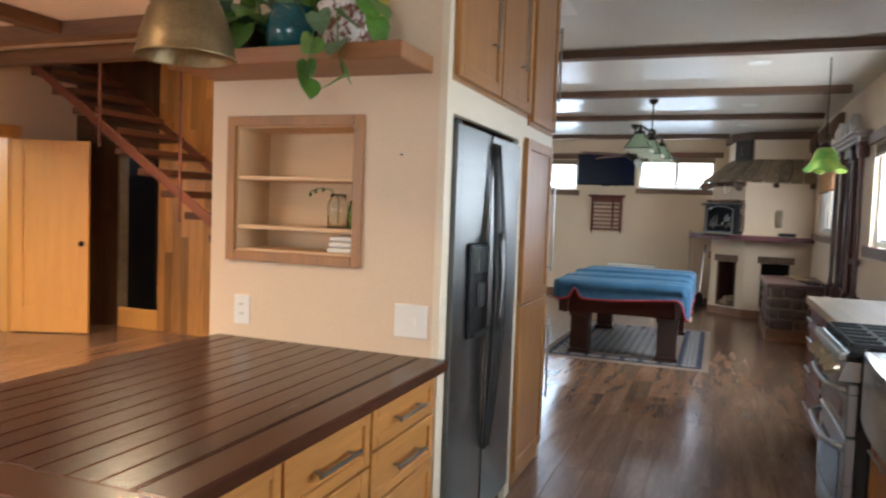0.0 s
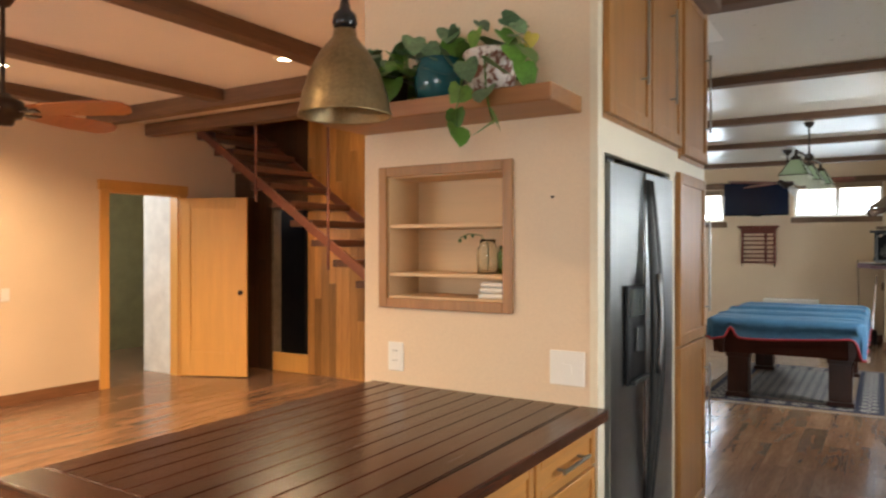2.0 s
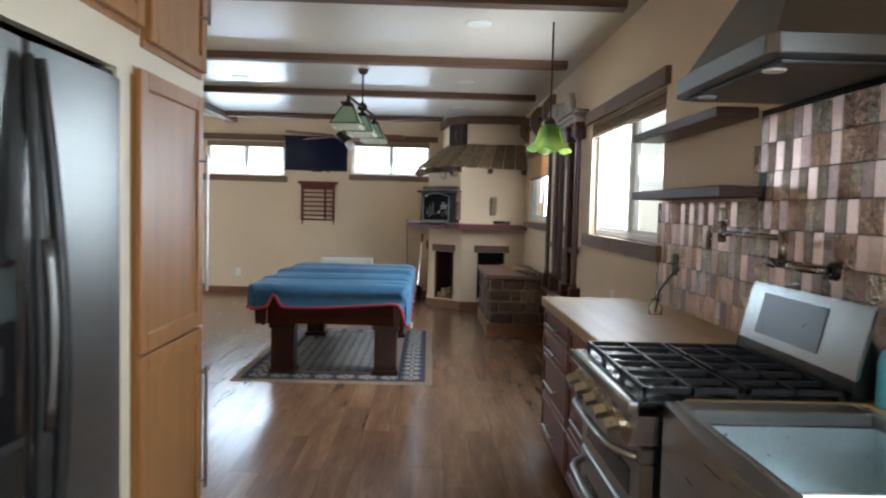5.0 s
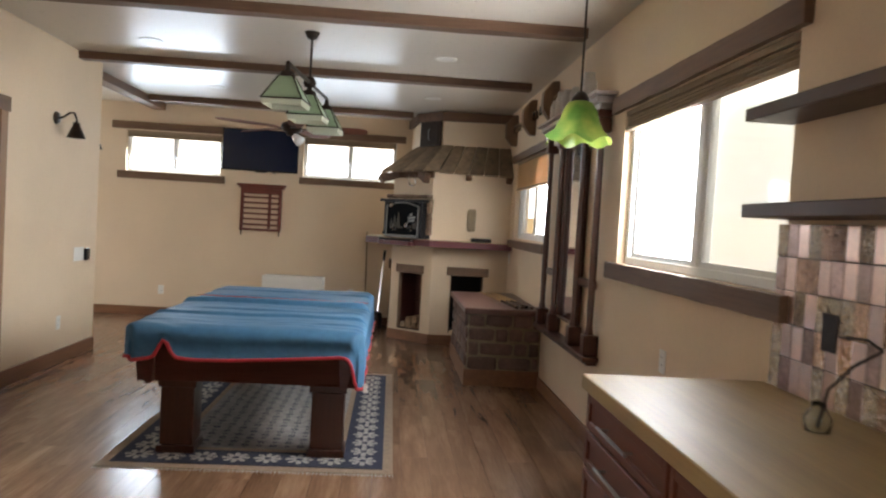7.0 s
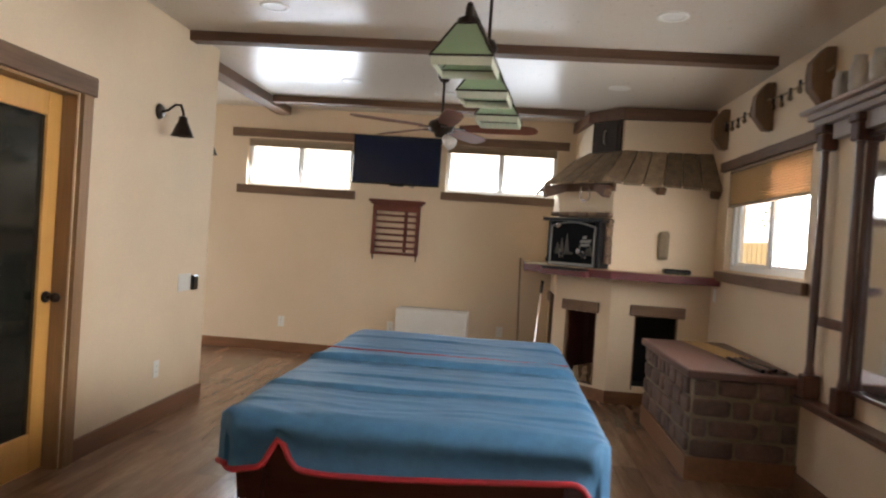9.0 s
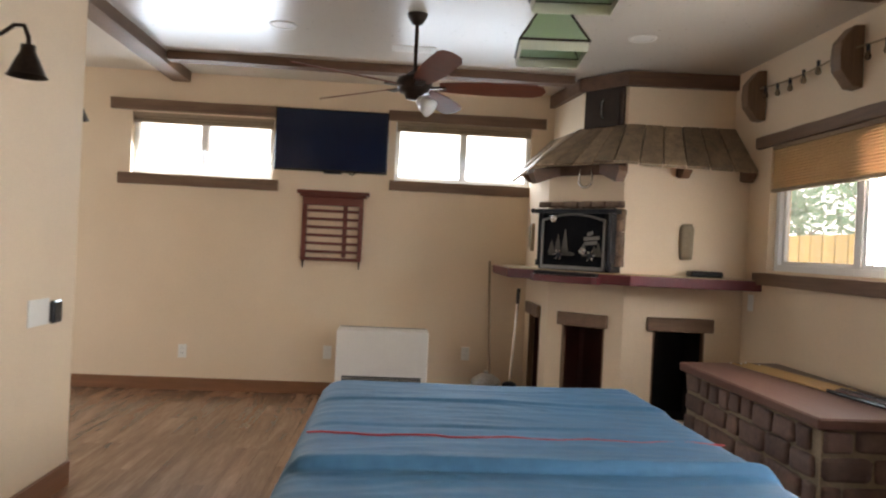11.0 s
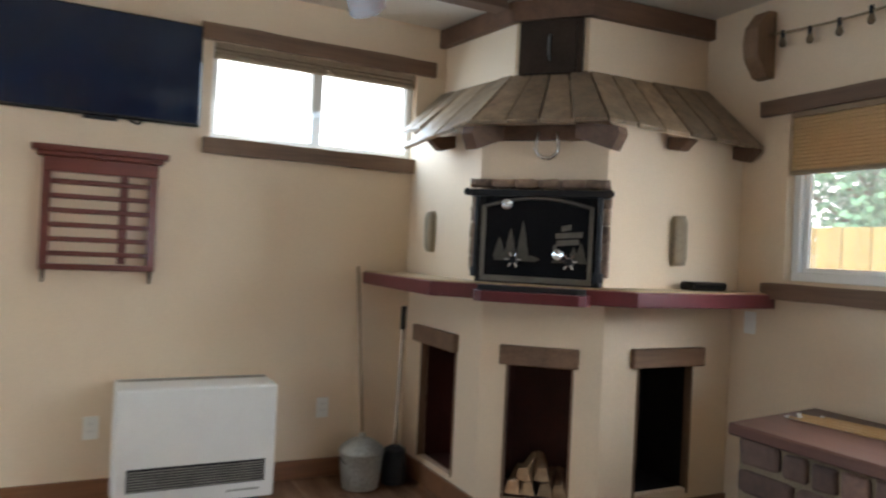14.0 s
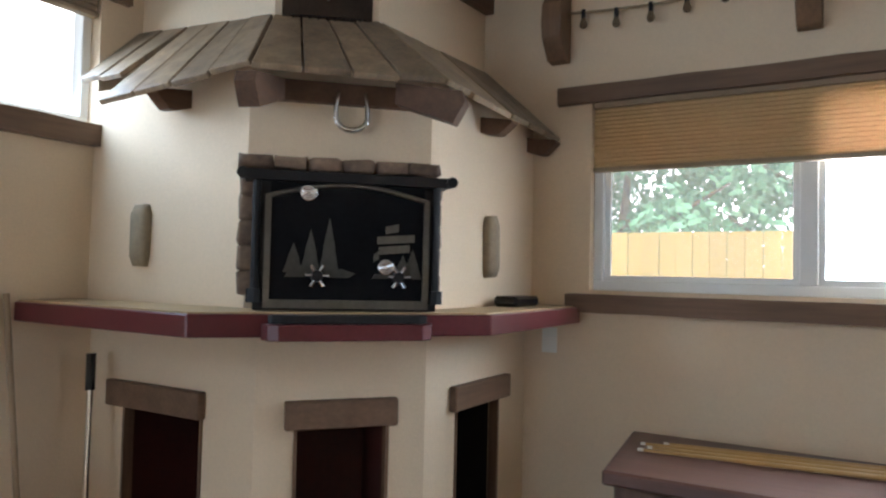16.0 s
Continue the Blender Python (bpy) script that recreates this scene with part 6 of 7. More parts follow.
def pothos(name, c, pot_profile, potm, spread, n, seed, label, vines, back=-0.02):
    r = random.Random(seed)
    pl = thing(name, c, label, "potted plant", "potted plants")
    part("pot", lathe(bmesh.new(), c, pot_profile, 30), potm, pl, soft=True)
    top = pot_profile[-3][1]
    part("soil", lathe(bmesh.new(), (c[0], c[1], c[2] + top - 0.02), [(0.0, 0.0), (pot_profile[-3][0] * 0.9, 0.0), (0.0, 0.004)], 18), SOIL, pl)
    kinds = [leaf_mesh(s, m) for s, m in ((0.085, LEAF), (0.105, LEAF), (0.07, LEAFP), (0.10, LEAFP))]
    o = Vector(c)
    spots = []
    for i in range(n):
        a = r.uniform(0, 2 * math.pi)
        q = r.uniform(0.02, 1) * spread
        spots.append((Vector((q * math.cos(a) * 1.3, q * math.sin(a) * 0.6 + back, top + r.uniform(-0.02, 0.13))), a))
    for pts in vines:
        tube_pts = [Vector(p) for p in pts]
        part("vine", tube(bmesh.new(), tube_pts, 0.003, 5), LEAF, pl)
        for p in tube_pts[1:]:
            spots.append((p - o, r.uniform(0, 6.28)))
    for p, a in spots:
        lf = new("leaf", r.choice(kinds))
        lf.parent = pl
        lf.location = p
        lf.rotation_euler = (r.uniform(-1.3, -0.2), r.uniform(-0.4, 0.4), a - math.pi / 2 + r.uniform(-0.5, 0.5))
    return pl


pothos("pothos_plant", (-1.575, 2.84, 2.006), [(0.0, 0), (0.055, 0.0), (0.085, 0.03), (0.097, 0.08), (0.09, 0.13), (0.075, 0.155), (0.085, 0.165), (0.07, 0.16), (0.0, 0.14)], TEAL, 0.16, 18, 3, "trailing pothos in a teal glazed pot", [], 0.06)
pothos("pothos_plant", (-1.815, 2.86, 2.006), [(0.0, 0), (0.05, 0.0), (0.065, 0.05), (0.07, 0.11), (0.075, 0.12), (0.065, 0.12), (0.0, 0.11)], mat("dark clay pot", (0.05, 0.035, 0.03), 0.6), 0.22, 62, 4, "bushy green pothos in a dark pot", [])
FLORAL = mat("brown and white patterned pot", (0.70, 0.64, 0.58), 0.4, scale=26, bscale=60, bump=0.03, other=(0.20, 0.07, 0.04))
for e, q in zip(next(n for n in FLORAL.node_tree.nodes if n.type == "VALTORGB").color_ramp.elements, (0.47, 0.53)):
    e.position = q   # crisp two-colour glaze
pothos("pothos_plant", (-1.36, 2.86, 2.006), [(0.0, 0), (0.065, 0.0), (0.075, 0.01), (0.10, 0.15), (0.108, 0.16), (0.10, 0.17), (0.0, 0.15)], FLORAL, 0.16, 14, 8, "trailing pothos in a patterned ceramic pot",
       [[(-1.38, 2.80, 2.15), (-1.38, 2.70, 2.11), (-1.385, 2.675, 2.02), (-1.40, 2.672, 1.94), (-1.395, 2.67, 1.88)], [(-1.33, 2.80, 2.16), (-1.30, 2.69, 2.10), (-1.285, 2.675, 2.0), (-1.27, 2.67, 1.93), (-1.255, 2.672, 1.88)], [(-1.30, 2.82, 2.17), (-1.22, 2.78, 2.20), (-1.18, 2.74, 2.14), (-1.17, 2.72, 2.08)]])
yl = new("yellow_leaf", leaf_mesh(0.06, YEL)); yl.location = (-1.20, 2.86, 2.22); yl.rotation_euler = (-1.4, 0.3, 0.4)
tagged(yl, "yellowed leaf standing off the pothos", "leaf")

BRASS = mat("hammered antique brass", (0.30, 0.22, 0.115), 0.36, 0.9, vary=0.2, scale=10, bump=0.5, bscale=90)
def bell(f):
    """Radius of the bell shade at a share f of its height."""
    knots = ((0, 0.142), (0.08, 0.136), (0.21, 0.131), (0.53, 0.108), (0.79, 0.076), (0.93, 0.048), (1, 0.036))
    for (a, p), (b, q) in zip(knots, knots[1:]):
        if f <= b:
            return p + (q - p) * (f - a) / (b - a)


IL = thing("pendant_lamp", (-1.52, 2.22, 1.842), "hammered antique brass bell pendant over the counter", "pendant lamp")
part("bell_shade", lathe(bmesh.new(), (-1.52, 2.22, 1.857), [(0.136, 0.004), (0.142, 0.0)] + [(bell(f / 34) - 0.0014 * (f % 2), 0.006 + 0.234 * f / 34) for f in range(35)] + [(0.034, 0.26), (0.0, 0.262)], 40), BRASS, IL, "hammered brass bell shade", soft=True)
part("socket_cap", lathe(bmesh.new(), (-1.52, 2.22, 2.118), [(0.0, 0), (0.03, 0.0), (0.038, 0.02), (0.034, 0.045), (0.018, 0.06), (0.012, 0.09), (0, 0.09)], 20), BLACK, IL, "black socket cap", soft=True)
part("cord", rod(bmesh.new(), (-1.52, 2.22, 2.202), (-1.52, 2.22, CEIL), 0.005), BRONZE, IL)
part("bulb", lathe(bmesh.new(), (-1.52, 2.22, 1.922), [(0.0, 0.0), (0.025, 0.015), (0.03, 0.04), (0.02, 0.08), (0.014, 0.11)], 16), FROST, IL, soft=True)

# ---- kitchen east run ----
BC = thing("base_cabinet", (0.95, 5.4, 0), "reddish wooden base cabinet with drawers beside the range", "cabinet")
part("carcass", box((0.60, XR - 0.003, 4.71, 6.22, 0.09, 0.875)), REDCAB, BC)
part("toe_kick", box((0.66, XR - 0.003, 4.72, 6.20, 0, 0.09)), BLACKM, BC)
for a, b in ((4.72, 5.455), (5.475, 6.21)):
    zs = ((0.11, 0.34), (0.35, 0.60), (0.61, 0.735), (0.745, 0.87))
    for z0, z1 in zs:
        d = framed_door(BC, 0.60, -1, a, b, z0, z1, REDCAB, "drawer", 0.03)
        bar_handle(d, (0.578, (a + b) / 2 - 0.14, (z0 + z1) / 2), (0.578, (a + b) / 2 + 0.14, (z0 + z1) / 2), (-0.03, 0, 0))
single("butcher_block", box((0.565, XR - 0.003, 4.705, 6.25, 0.877, 0.930), bevel=0.004), MAPLE, "pale maple butcher block countertop", "countertop")
BN = thing("base_cabinet", (0.95, 2.0, 0), "reddish wooden base cabinet round the sink", "cabinet")
part("carcass", box((0.60, XR - 0.003, -1.4, 2.85, 0.09, 0.875), (0.60, XR - 0.003, 2.85, 3.92, 0.09, 0.64)), CAB_Y, BN)
for a, b in ((2.87, 3.385), (3.395, 3.91)):
    d = framed_door(BN, 0.60, -1, a, b, 0.11, 0.63, CAB_Z)
    bar_handle(d, (0.578, a + 0.12, 0.55), (0.578, b - 0.12, 0.55), (-0.03, 0, 0))
for a in (2.25, 1.65, 1.05, 0.45):
    d = framed_door(BN, 0.60, -1, a, a + 0.58, 0.11, 0.86, CAB_Z)
    bar_handle(d, (0.578, a + 0.15, 0.74), (0.578, a + 0.43, 0.74), (-0.03, 0, 0))
single("butcher_block", box((0.555, XR - 0.003, -1.4, 2.845, 0.877, 0.928), (0.60, XR - 0.003, 3.905, 3.93, 0.877, 0.928), (1.08, XR - 0.003, 2.845, 3.905, 0.877, 0.928), bevel=0.003), MAPLE, "pale maple countertop round the steel sink", "countertop")
SINKST = mat("satin sink steel", (0.62, 0.72, 0.74), 0.30, 0.85, vary=0.05, bump=0.02)
SK = thing("farm_sink", (0.8, 3.47, 0.66), "stainless steel apron-front double bowl sink", "sink")
bow = [(0.53 - 0.035 * (1 - ((i - 6) / 6) ** 2), 2.85 + 1.05 * i / 12) for i in range(13)]
part("apron", prism(bow + [(0.556, 3.90), (0.556, 2.85)], 0.66, 0.93, 0.004), STEEL_H, SK, "bowed brushed steel apron")
part("rim", box((0.557, 0.575, 2.85, 3.90, 0.895, 0.932), (1.055, 1.078, 2.85, 3.90, 0.895, 0.932), (0.575, 1.055, 2.85, 2.90, 0.895, 0.932), (0.575, 1.055, 3.80, 3.90, 0.895, 0.932), bevel=0.004), STEEL_H, SK)
part("divider", box((0.575, 1.055, 3.312, 3.333, 0.70, 0.905), bevel=0.006), STEEL_H, SK)
for a, b in ((2.908, 3.304), (3.341, 3.79)):
    bowl = part("bowl", box((0.575, 1.055, a, b, 0.685, 0.695)), SINKST, SK, "satin steel bowl floor")
    for q in ((0.565, 0.575, a, b, 0.695, 0.895), (1.055, 1.065, a, b, 0.695, 0.895), (0.575, 1.055, a - 0.008, a, 0.695, 0.895), (0.575, 1.055, b, b + 0.008, 0.695, 0.895)):
        part("bowl_side", box(q), SINKST, bowl)
    part("drain", lathe(bmesh.new(), (0.85, (a + b) / 2, 0.696), [(0.0, 0), (0.045, 0.0), (0.045, 0.003), (0.03, 0.004), (0, 0.002)], 20), CHROME, SK)

SOAP = thing("soap_bottle", (1.15, 3.875, 0.928), "blue translucent plastic soap bottle behind the sink", "bottle")
BLUEP = mat("blue translucent plastic", (0.10, 0.42, 0.50), 0.25, vary=0.1, bump=0.02)
part("bottle_body", lathe(bmesh.new(), (1.15, 3.875, 0.929), [(0.0, 0), (0.034, 0.0), (0.038, 0.008), (0.038, 0.12), (0.03, 0.15), (0.014, 0.17), (0.014, 0.185), (0, 0.185)], 20), BLUEP, SOAP, soft=True)
part("cap", lathe(bmesh.new(), (1.15, 3.875, 1.1145), [(0.0, 0.0), (0.017, 0.0), (0.017, 0.028), (0.008, 0.034), (0.007, 0.05), (0, 0.05)], 16), WHITE, SOAP, "white cap")

RN = thing("gas_range", (0.85, 4.31, 0), "stainless steel double-oven gas range with black grates", "range")
ry0, ry1 = 3.935, 4.695
part("body", box((0.53, 1.20, ry0, ry1, 0.03, 0.895)), BLACK, RN, "black range body")
part("cooktop", box((0.475, 1.10, ry0, ry1, 0.897, 0.915), bevel=0.005), BLACK, RN, "black enamel cooktop")
part("front_trim", box((0.44, 0.475, ry0, ry1, 0.875, 0.915), bevel=0.008, seg=2), STEEL_H, RN)
bm = bmesh.new()
hexa(bm, [(0.445, ry0, 0.79), (0.53, ry0, 0.79), (0.53, ry1, 0.79), (0.445, ry1, 0.79), (0.475, ry0, 0.874), (0.53, ry0, 0.874), (0.53, ry1, 0.874), (0.475, ry1, 0.874)])
part("control_panel", bm, STEEL_H, RN)
KNOB = mat("brushed knob", (0.55, 0.48, 0.34), 0.3, 0.9, vary=0.05, bump=0.05)
for i in range(5):
    y = ry0 + 0.10 + i * 0.14
    bm = bmesh.new(); rod(bm, (0.462, y, 0.832), (0.440, y, 0.826), 0.030, 0.029, 18); rod(bm, (0.440, y, 0.826), (0.404, y, 0.815), 0.023, 0.021, 4)
    part("knob", bm, KNOB, RN, "brushed metal knob", soft=False)
for z0, z1, hz in ((0.555, 0.780, 0.745), (0.16, 0.545, 0.50)):
    od = part("oven_door", box((0.485, 0.53, ry0 + 0.005, ry1 - 0.005, z0, z1), bevel=0.006), STEEL_H, RN, "stainless oven door")
    part("oven_window", box((0.482, 0.486, ry0 + 0.10, ry1 - 0.10, z0 + 0.05, z1 - 0.09)), BLACK, od, "black oven window")
    bm = bmesh.new()
    tube(bm, [Vector((0.485 - 0.065 * min(1, 3.2 * math.sin(math.pi * i / 14)) * (0.8 + 0.2 * math.sin(math.pi * i / 14)), ry0 + 0.04 + (ry1 - ry0 - 0.08) * i / 14, hz)) for i in range(15)], 0.013, 8)
    part("oven_handle", bm, STEEL_H, od, "curved steel oven handle", soft=True)
part("drawer_panel", box((0.49, 0.53, ry0 + 0.005, ry1 - 0.005, 0.04, 0.15), bevel=0.004), STEEL_H, RN)
bm = bmesh.new()
hexa(bm, [(1.075, ry0, 0.915), (1.20, ry0, 0.915), (1.20, ry1, 0.915), (1.075, ry1, 0.915), (1.085, ry0, 0.985), (1.20, ry0, 0.985), (1.20, ry1, 0.985), (1.085, ry1, 0.985)])
bg = part("backguard_base", bm, BLACK, RN)
bm = bmesh.new()
hexa(bm, [(1.085, ry0, 0.985), (1.20, ry0, 0.985), (1.20, ry1, 0.985), (1.085, ry1, 0.985), (1.135, ry0, 1.195), (1.20, ry0, 1.195), (1.20, ry1, 1.195), (1.135, ry1, 1.195)])
bmesh.ops.bevel(bm, geom=list(bm.edges), offset=0.006, segments=2, affect="EDGES")
bg = part("backguard", bm, mat("satin backguard steel", (0.21, 0.21, 0.20), 0.24, 1.0, vary=0.02, scale=1, bump=0, bscale=1), RN, "stainless backguard")
bm = bmesh.new()
f = lambda y, z: (1.085 + 0.05 * (z - 0.985) / 0.21 - 0.003, y, z)
hexa(bm, [f(ry0 + 0.22, 1.02), f(ry1 - 0.12, 1.02), f(ry1 - 0.12, 1.165), f(ry0 + 0.22, 1.165)] + [tuple(Vector(f(*q)) + Vector((0.005, 0, 0))) for q in ((ry0 + 0.22, 1.02), (ry1 - 0.12, 1.02), (ry1 - 0.12, 1.165), (ry0 + 0.22, 1.165))])
part("display", bm, mat("grey display glass", (0.055, 0.06, 0.06), 0.3, vary=0.05, bump=0), bg, "grey control display")
for gx in (0.49, 0.79):
    for gy in (ry0 + 0.025, ry0 + 0.265, ry0 + 0.505):
        bm = bmesh.new()
        a, b, c, d = gx, gx + 0.285, gy, gy + 0.23
        bars = [(a, b, c, c + 0.012), (a, b, d - 0.012, d), (a, a + 0.012, c, d), (b - 0.012, b, c, d), (a, b, (c + d) / 2 - 0.006, (c + d) / 2 + 0.006), ((a + b) / 2 - 0.006, (a + b) / 2 + 0.006, c, d)]
        for q in bars:
            hexa(bm, [(q[0], q[2], 0.936), (q[1], q[2], 0.936), (q[1], q[3], 0.936), (q[0], q[3], 0.936), (q[0], q[2], 0.952), (q[1], q[2], 0.952), (q[1], q[3], 0.952), (q[0], q[3], 0.952)])
        for px in (a, b - 0.012):
            for py in (c, d - 0.012):
                hexa(bm, [(px + i, py + j, z) for z in (0.915, 0.936) for i, j in ((0, 0), (0.012, 0), (0.012, 0.012), (0, 0.012))])
        gr = part("grate", bm, BLACKM, RN, "cast iron grate")
        part("burner", lathe(bmesh.new(), ((a + b) / 2, (c + d) / 2, 0.915), [(0.0, 0.016), (0.035, 0.016), (0.04, 0.008), (0.05, 0.006), (0.05, 0.0)], 20), BLACKM if gy != ry0 + 0.265 else GALV, gr)

HD = thing("range_hood", (1.0, 4.31, 1.89), "stainless steel chimney range hood with a curved rim", "range hood")
hy0, hy1 = 3.885, 4.745
out = [(0.80, hy0), (XR - 0.003, hy0), (XR - 0.003, hy1), (0.90, hy1), (0.84, hy1 - 0.01), (0.80, hy1 - 0.05), (0.775, hy1 - 0.12), (0.77, hy1 - 0.3), (0.77, hy0 + 0.03)]
part("rim", prism(out, 1.885, 1.945, 0.004), STEEL, HD, "curved steel rim")
part("filter", box((0.83, 1.20, hy0 + 0.06, hy1 - 0.10, 1.872, 1.884), bevel=0.003), mat("dark grease filter", (0.10, 0.10, 0.10), 0.35, 0.8, bump=0.2, bscale=200), HD, "dark mesh filter")
for y in (hy0 + 0.16, hy1 - 0.2):
    part("lamp_lens", lathe(bmesh.new(), (0.86, y, 1.866), [(0.0, 0.0), (0.03, 0.0), (0.034, 0.006), (0, 0.006)], 18), FROST, HD)
bm = bmesh.new()
lo = [(0.79, hy0 + 0.01), (XR - 0.004, hy0 + 0.01), (XR - 0.004, hy1 - 0.03), (0.82, hy1 - 0.04)]
hi = [(0.98, 4.16), (XR - 0.004, 4.16), (XR - 0.004, 4.46), (0.98, 4.46)]
hexa(bm, [(x, y, 1.946) for x, y in lo] + [(x, y, 2.28) for x, y in hi])
part("canopy", bm, STEEL, HD, "sloping steel canopy")
part("chimney", box((0.985, XR - 0.004, 4.165, 4.455, 2.281, CEIL)), STEEL, HD)

SHW = wood("dark shelf wood", (0.12, 0.065, 0.045), "y", 0.55, 0.5, 0.2)
single("floating_shelf", box((1.06, XR - 0.01, 4.88, 6.14, 1.525, 1.572), bevel=0.004), SHW, "dark brown floating wooden shelf", "shelf", "kitchen shelves")
single("floating_shelf", box((1.06, XR - 0.01, 4.95, 6.16, 1.86, 1.905), bevel=0.004), SHW, "dark brown floating wooden shelf", "shelf", "kitchen shelves")
PF = thing("pot_filler", (XR, 4.55, 1.30), "bronze folding pot filler tap on the backsplash", "tap")
TAPM = mat("brushed bronze tap", (0.34, 0.29, 0.23), 0.26, 0.95, vary=0.1, bump=0.05)
part("flange", rod(bmesh.new(), (XR - 0.008, 4.32, 1.27), (XR - 0.03, 4.32, 1.27), 0.036, 0.03, 18), BRONZE, PF)
bm = bmesh.new(); tube(bm, [(XR - 0.03, 4.32, 1.27), (XR - 0.08, 4.34, 1.27), (XR - 0.10, 4.40, 1.272), (XR - 0.115, 4.54, 1.278)], 0.014, 10); rod(bm, (XR - 0.116, 4.54, 1.278), (XR - 0.12, 4.58, 1.28), 0.019, n=12)
part("valve_body", bm, TAPM, PF, soft=True)
bm = bmesh.new(); rod(bm, (XR - 0.112, 4.49, 1.265), (XR - 0.112, 4.49, 1.395), 0.017, n=14); tube(bm, [(XR - 0.112, 4.49, 1.372), (XR - 0.13, 4.70, 1.372), (XR - 0.15, 4.93, 1.374)], 0.012, 10)
part("arm", bm, TAPM, PF, soft=True)
bm = bmesh.new(); rod(bm, (XR - 0.15, 4.93, 1.335), (XR - 0.15, 4.93, 1.425), 0.018, n=14); tube(bm, [(XR - 0.15, 4.93, 1.385), (XR - 0.155, 5.02, 1.385), (XR - 0.157, 5.05, 1.37), (XR - 0.157, 5.05, 1.30)], 0.012, 10)
part("spout", bm, TAPM, PF, soft=True)
bm = bmesh.new(); rod(bm, (XR - 0.15, 4.93, 1.425), (XR - 0.15, 4.93, 1.475), 0.008); rod(bm, (XR - 0.15, 4.90, 1.475), (XR - 0.15, 4.98, 1.475), 0.007)
part("valve_handle", bm, TAPM, PF)
dp = thing("outlet_plate", (XR - 0.012, 5.86, 1.17), "dark bronze outlet plate on the backsplash", "outlet")
part("plate", box((XR - 0.018, XR - 0.011, 5.82, 5.90, 1.11, 1.23), bevel=0.002), BRONZE, dp)
TV = thing("reed_jar", (1.05, 5.55, 0.93), "small glass jar with a dark twig on the butcher block", "jar")
part("jar_body", lathe(bmesh.new(), (1.05, 5.60, 0.929), [(0.0, 0), (0.035, 0.0), (0.038, 0.04), (0.02, 0.065), (0.02, 0.08), (0.017, 0.08), (0.017, 0.065), (0.033, 0.04), (0.03, 0.006), (0, 0.006)], 18), CLEAR, TV, soft=True)
TWIG = mat("dark twig bark", (0.05, 0.035, 0.025), 0.8, bump=0.3)
part("twig", tube(bmesh.new(), [(1.05, 5.60, 0.94), (1.06, 5.58, 1.05), (1.09, 5.52, 1.13), (1.12, 5.46, 1.18)], 0.005, 6), TWIG, TV)
part("twig", tube(bmesh.new(), [(1.12, 5.46, 1.18), (1.12, 5.52, 1.20), (1.10, 5.58, 1.195)], 0.004, 6), TWIG, TV)


# ---- living room: door, stair, fan ----
single("door_casing", box((-7.0, -6.975, 4.90, 5.0, 0, 2.06), (-7.0, -6.975, 5.87, 5.96, 0, 2.06), (-7.0, -6.97, 4.88, 5.98, 2.06, 2.17), bevel=0.003), FIR_Z, "golden fir door casing", "door casing", kind="structure")
single("door_jamb", box((-7.13, -7.0, 5.0, 5.015, 0, 2.045), (-7.13, -7.0, 5.855, 5.87, 0, 2.045), (-7.13, -7.0, 5.0, 5.87, 2.045, 2.06)), FIR_Z, "golden fir door jamb", "door jamb", kind="structure")
D2 = thing("door_2", (0, 0, 0), "golden fir panel door standing open", "door", kind="structure")
dl = 0.80
part("door_leaf", box((0.115, dl - 0.115, -0.010, 0.010, 0.28, 1.90)), FIR_Z, D2, "flat fir panel")
for b in ((0, 0.115, -0.02, 0.02, 0.01, 2.03), (dl - 0.115, dl, -0.02, 0.02, 0.01, 2.03)):
    part("stile", box(b, bevel=0.003), FIR_Z, D2)
part("rail", box((0.115, dl - 0.115, -0.02, 0.02, 0.01, 0.28), bevel=0.003), FIR_Z, D2); part("rail", box((0.115, dl - 0.115, -0.02, 0.02, 1.90, 2.03), bevel=0.003), FIR_Z, D2)
bm = lathe(bmesh.new(), (dl - 0.06, -0.055, 0.96), [(0.0, -0.03), (0.022, -0.022), (0.03, 0), (0.022, 0.022), (0, 0.03)], 14); rod(bm, (dl - 0.06, -0.02, 0.96), (dl - 0.06, -0.04, 0.96), 0.012)
part("door_knob", bm, BRONZE, D2, "dark round knob", soft=True)
D2.matrix_basis = pose(-6.96, 5.88, 0, 0, 0, 22)
outlet(-7.0, 3.98, 1.03, (1, 0), "white light switch plate on the wall", slots=1)

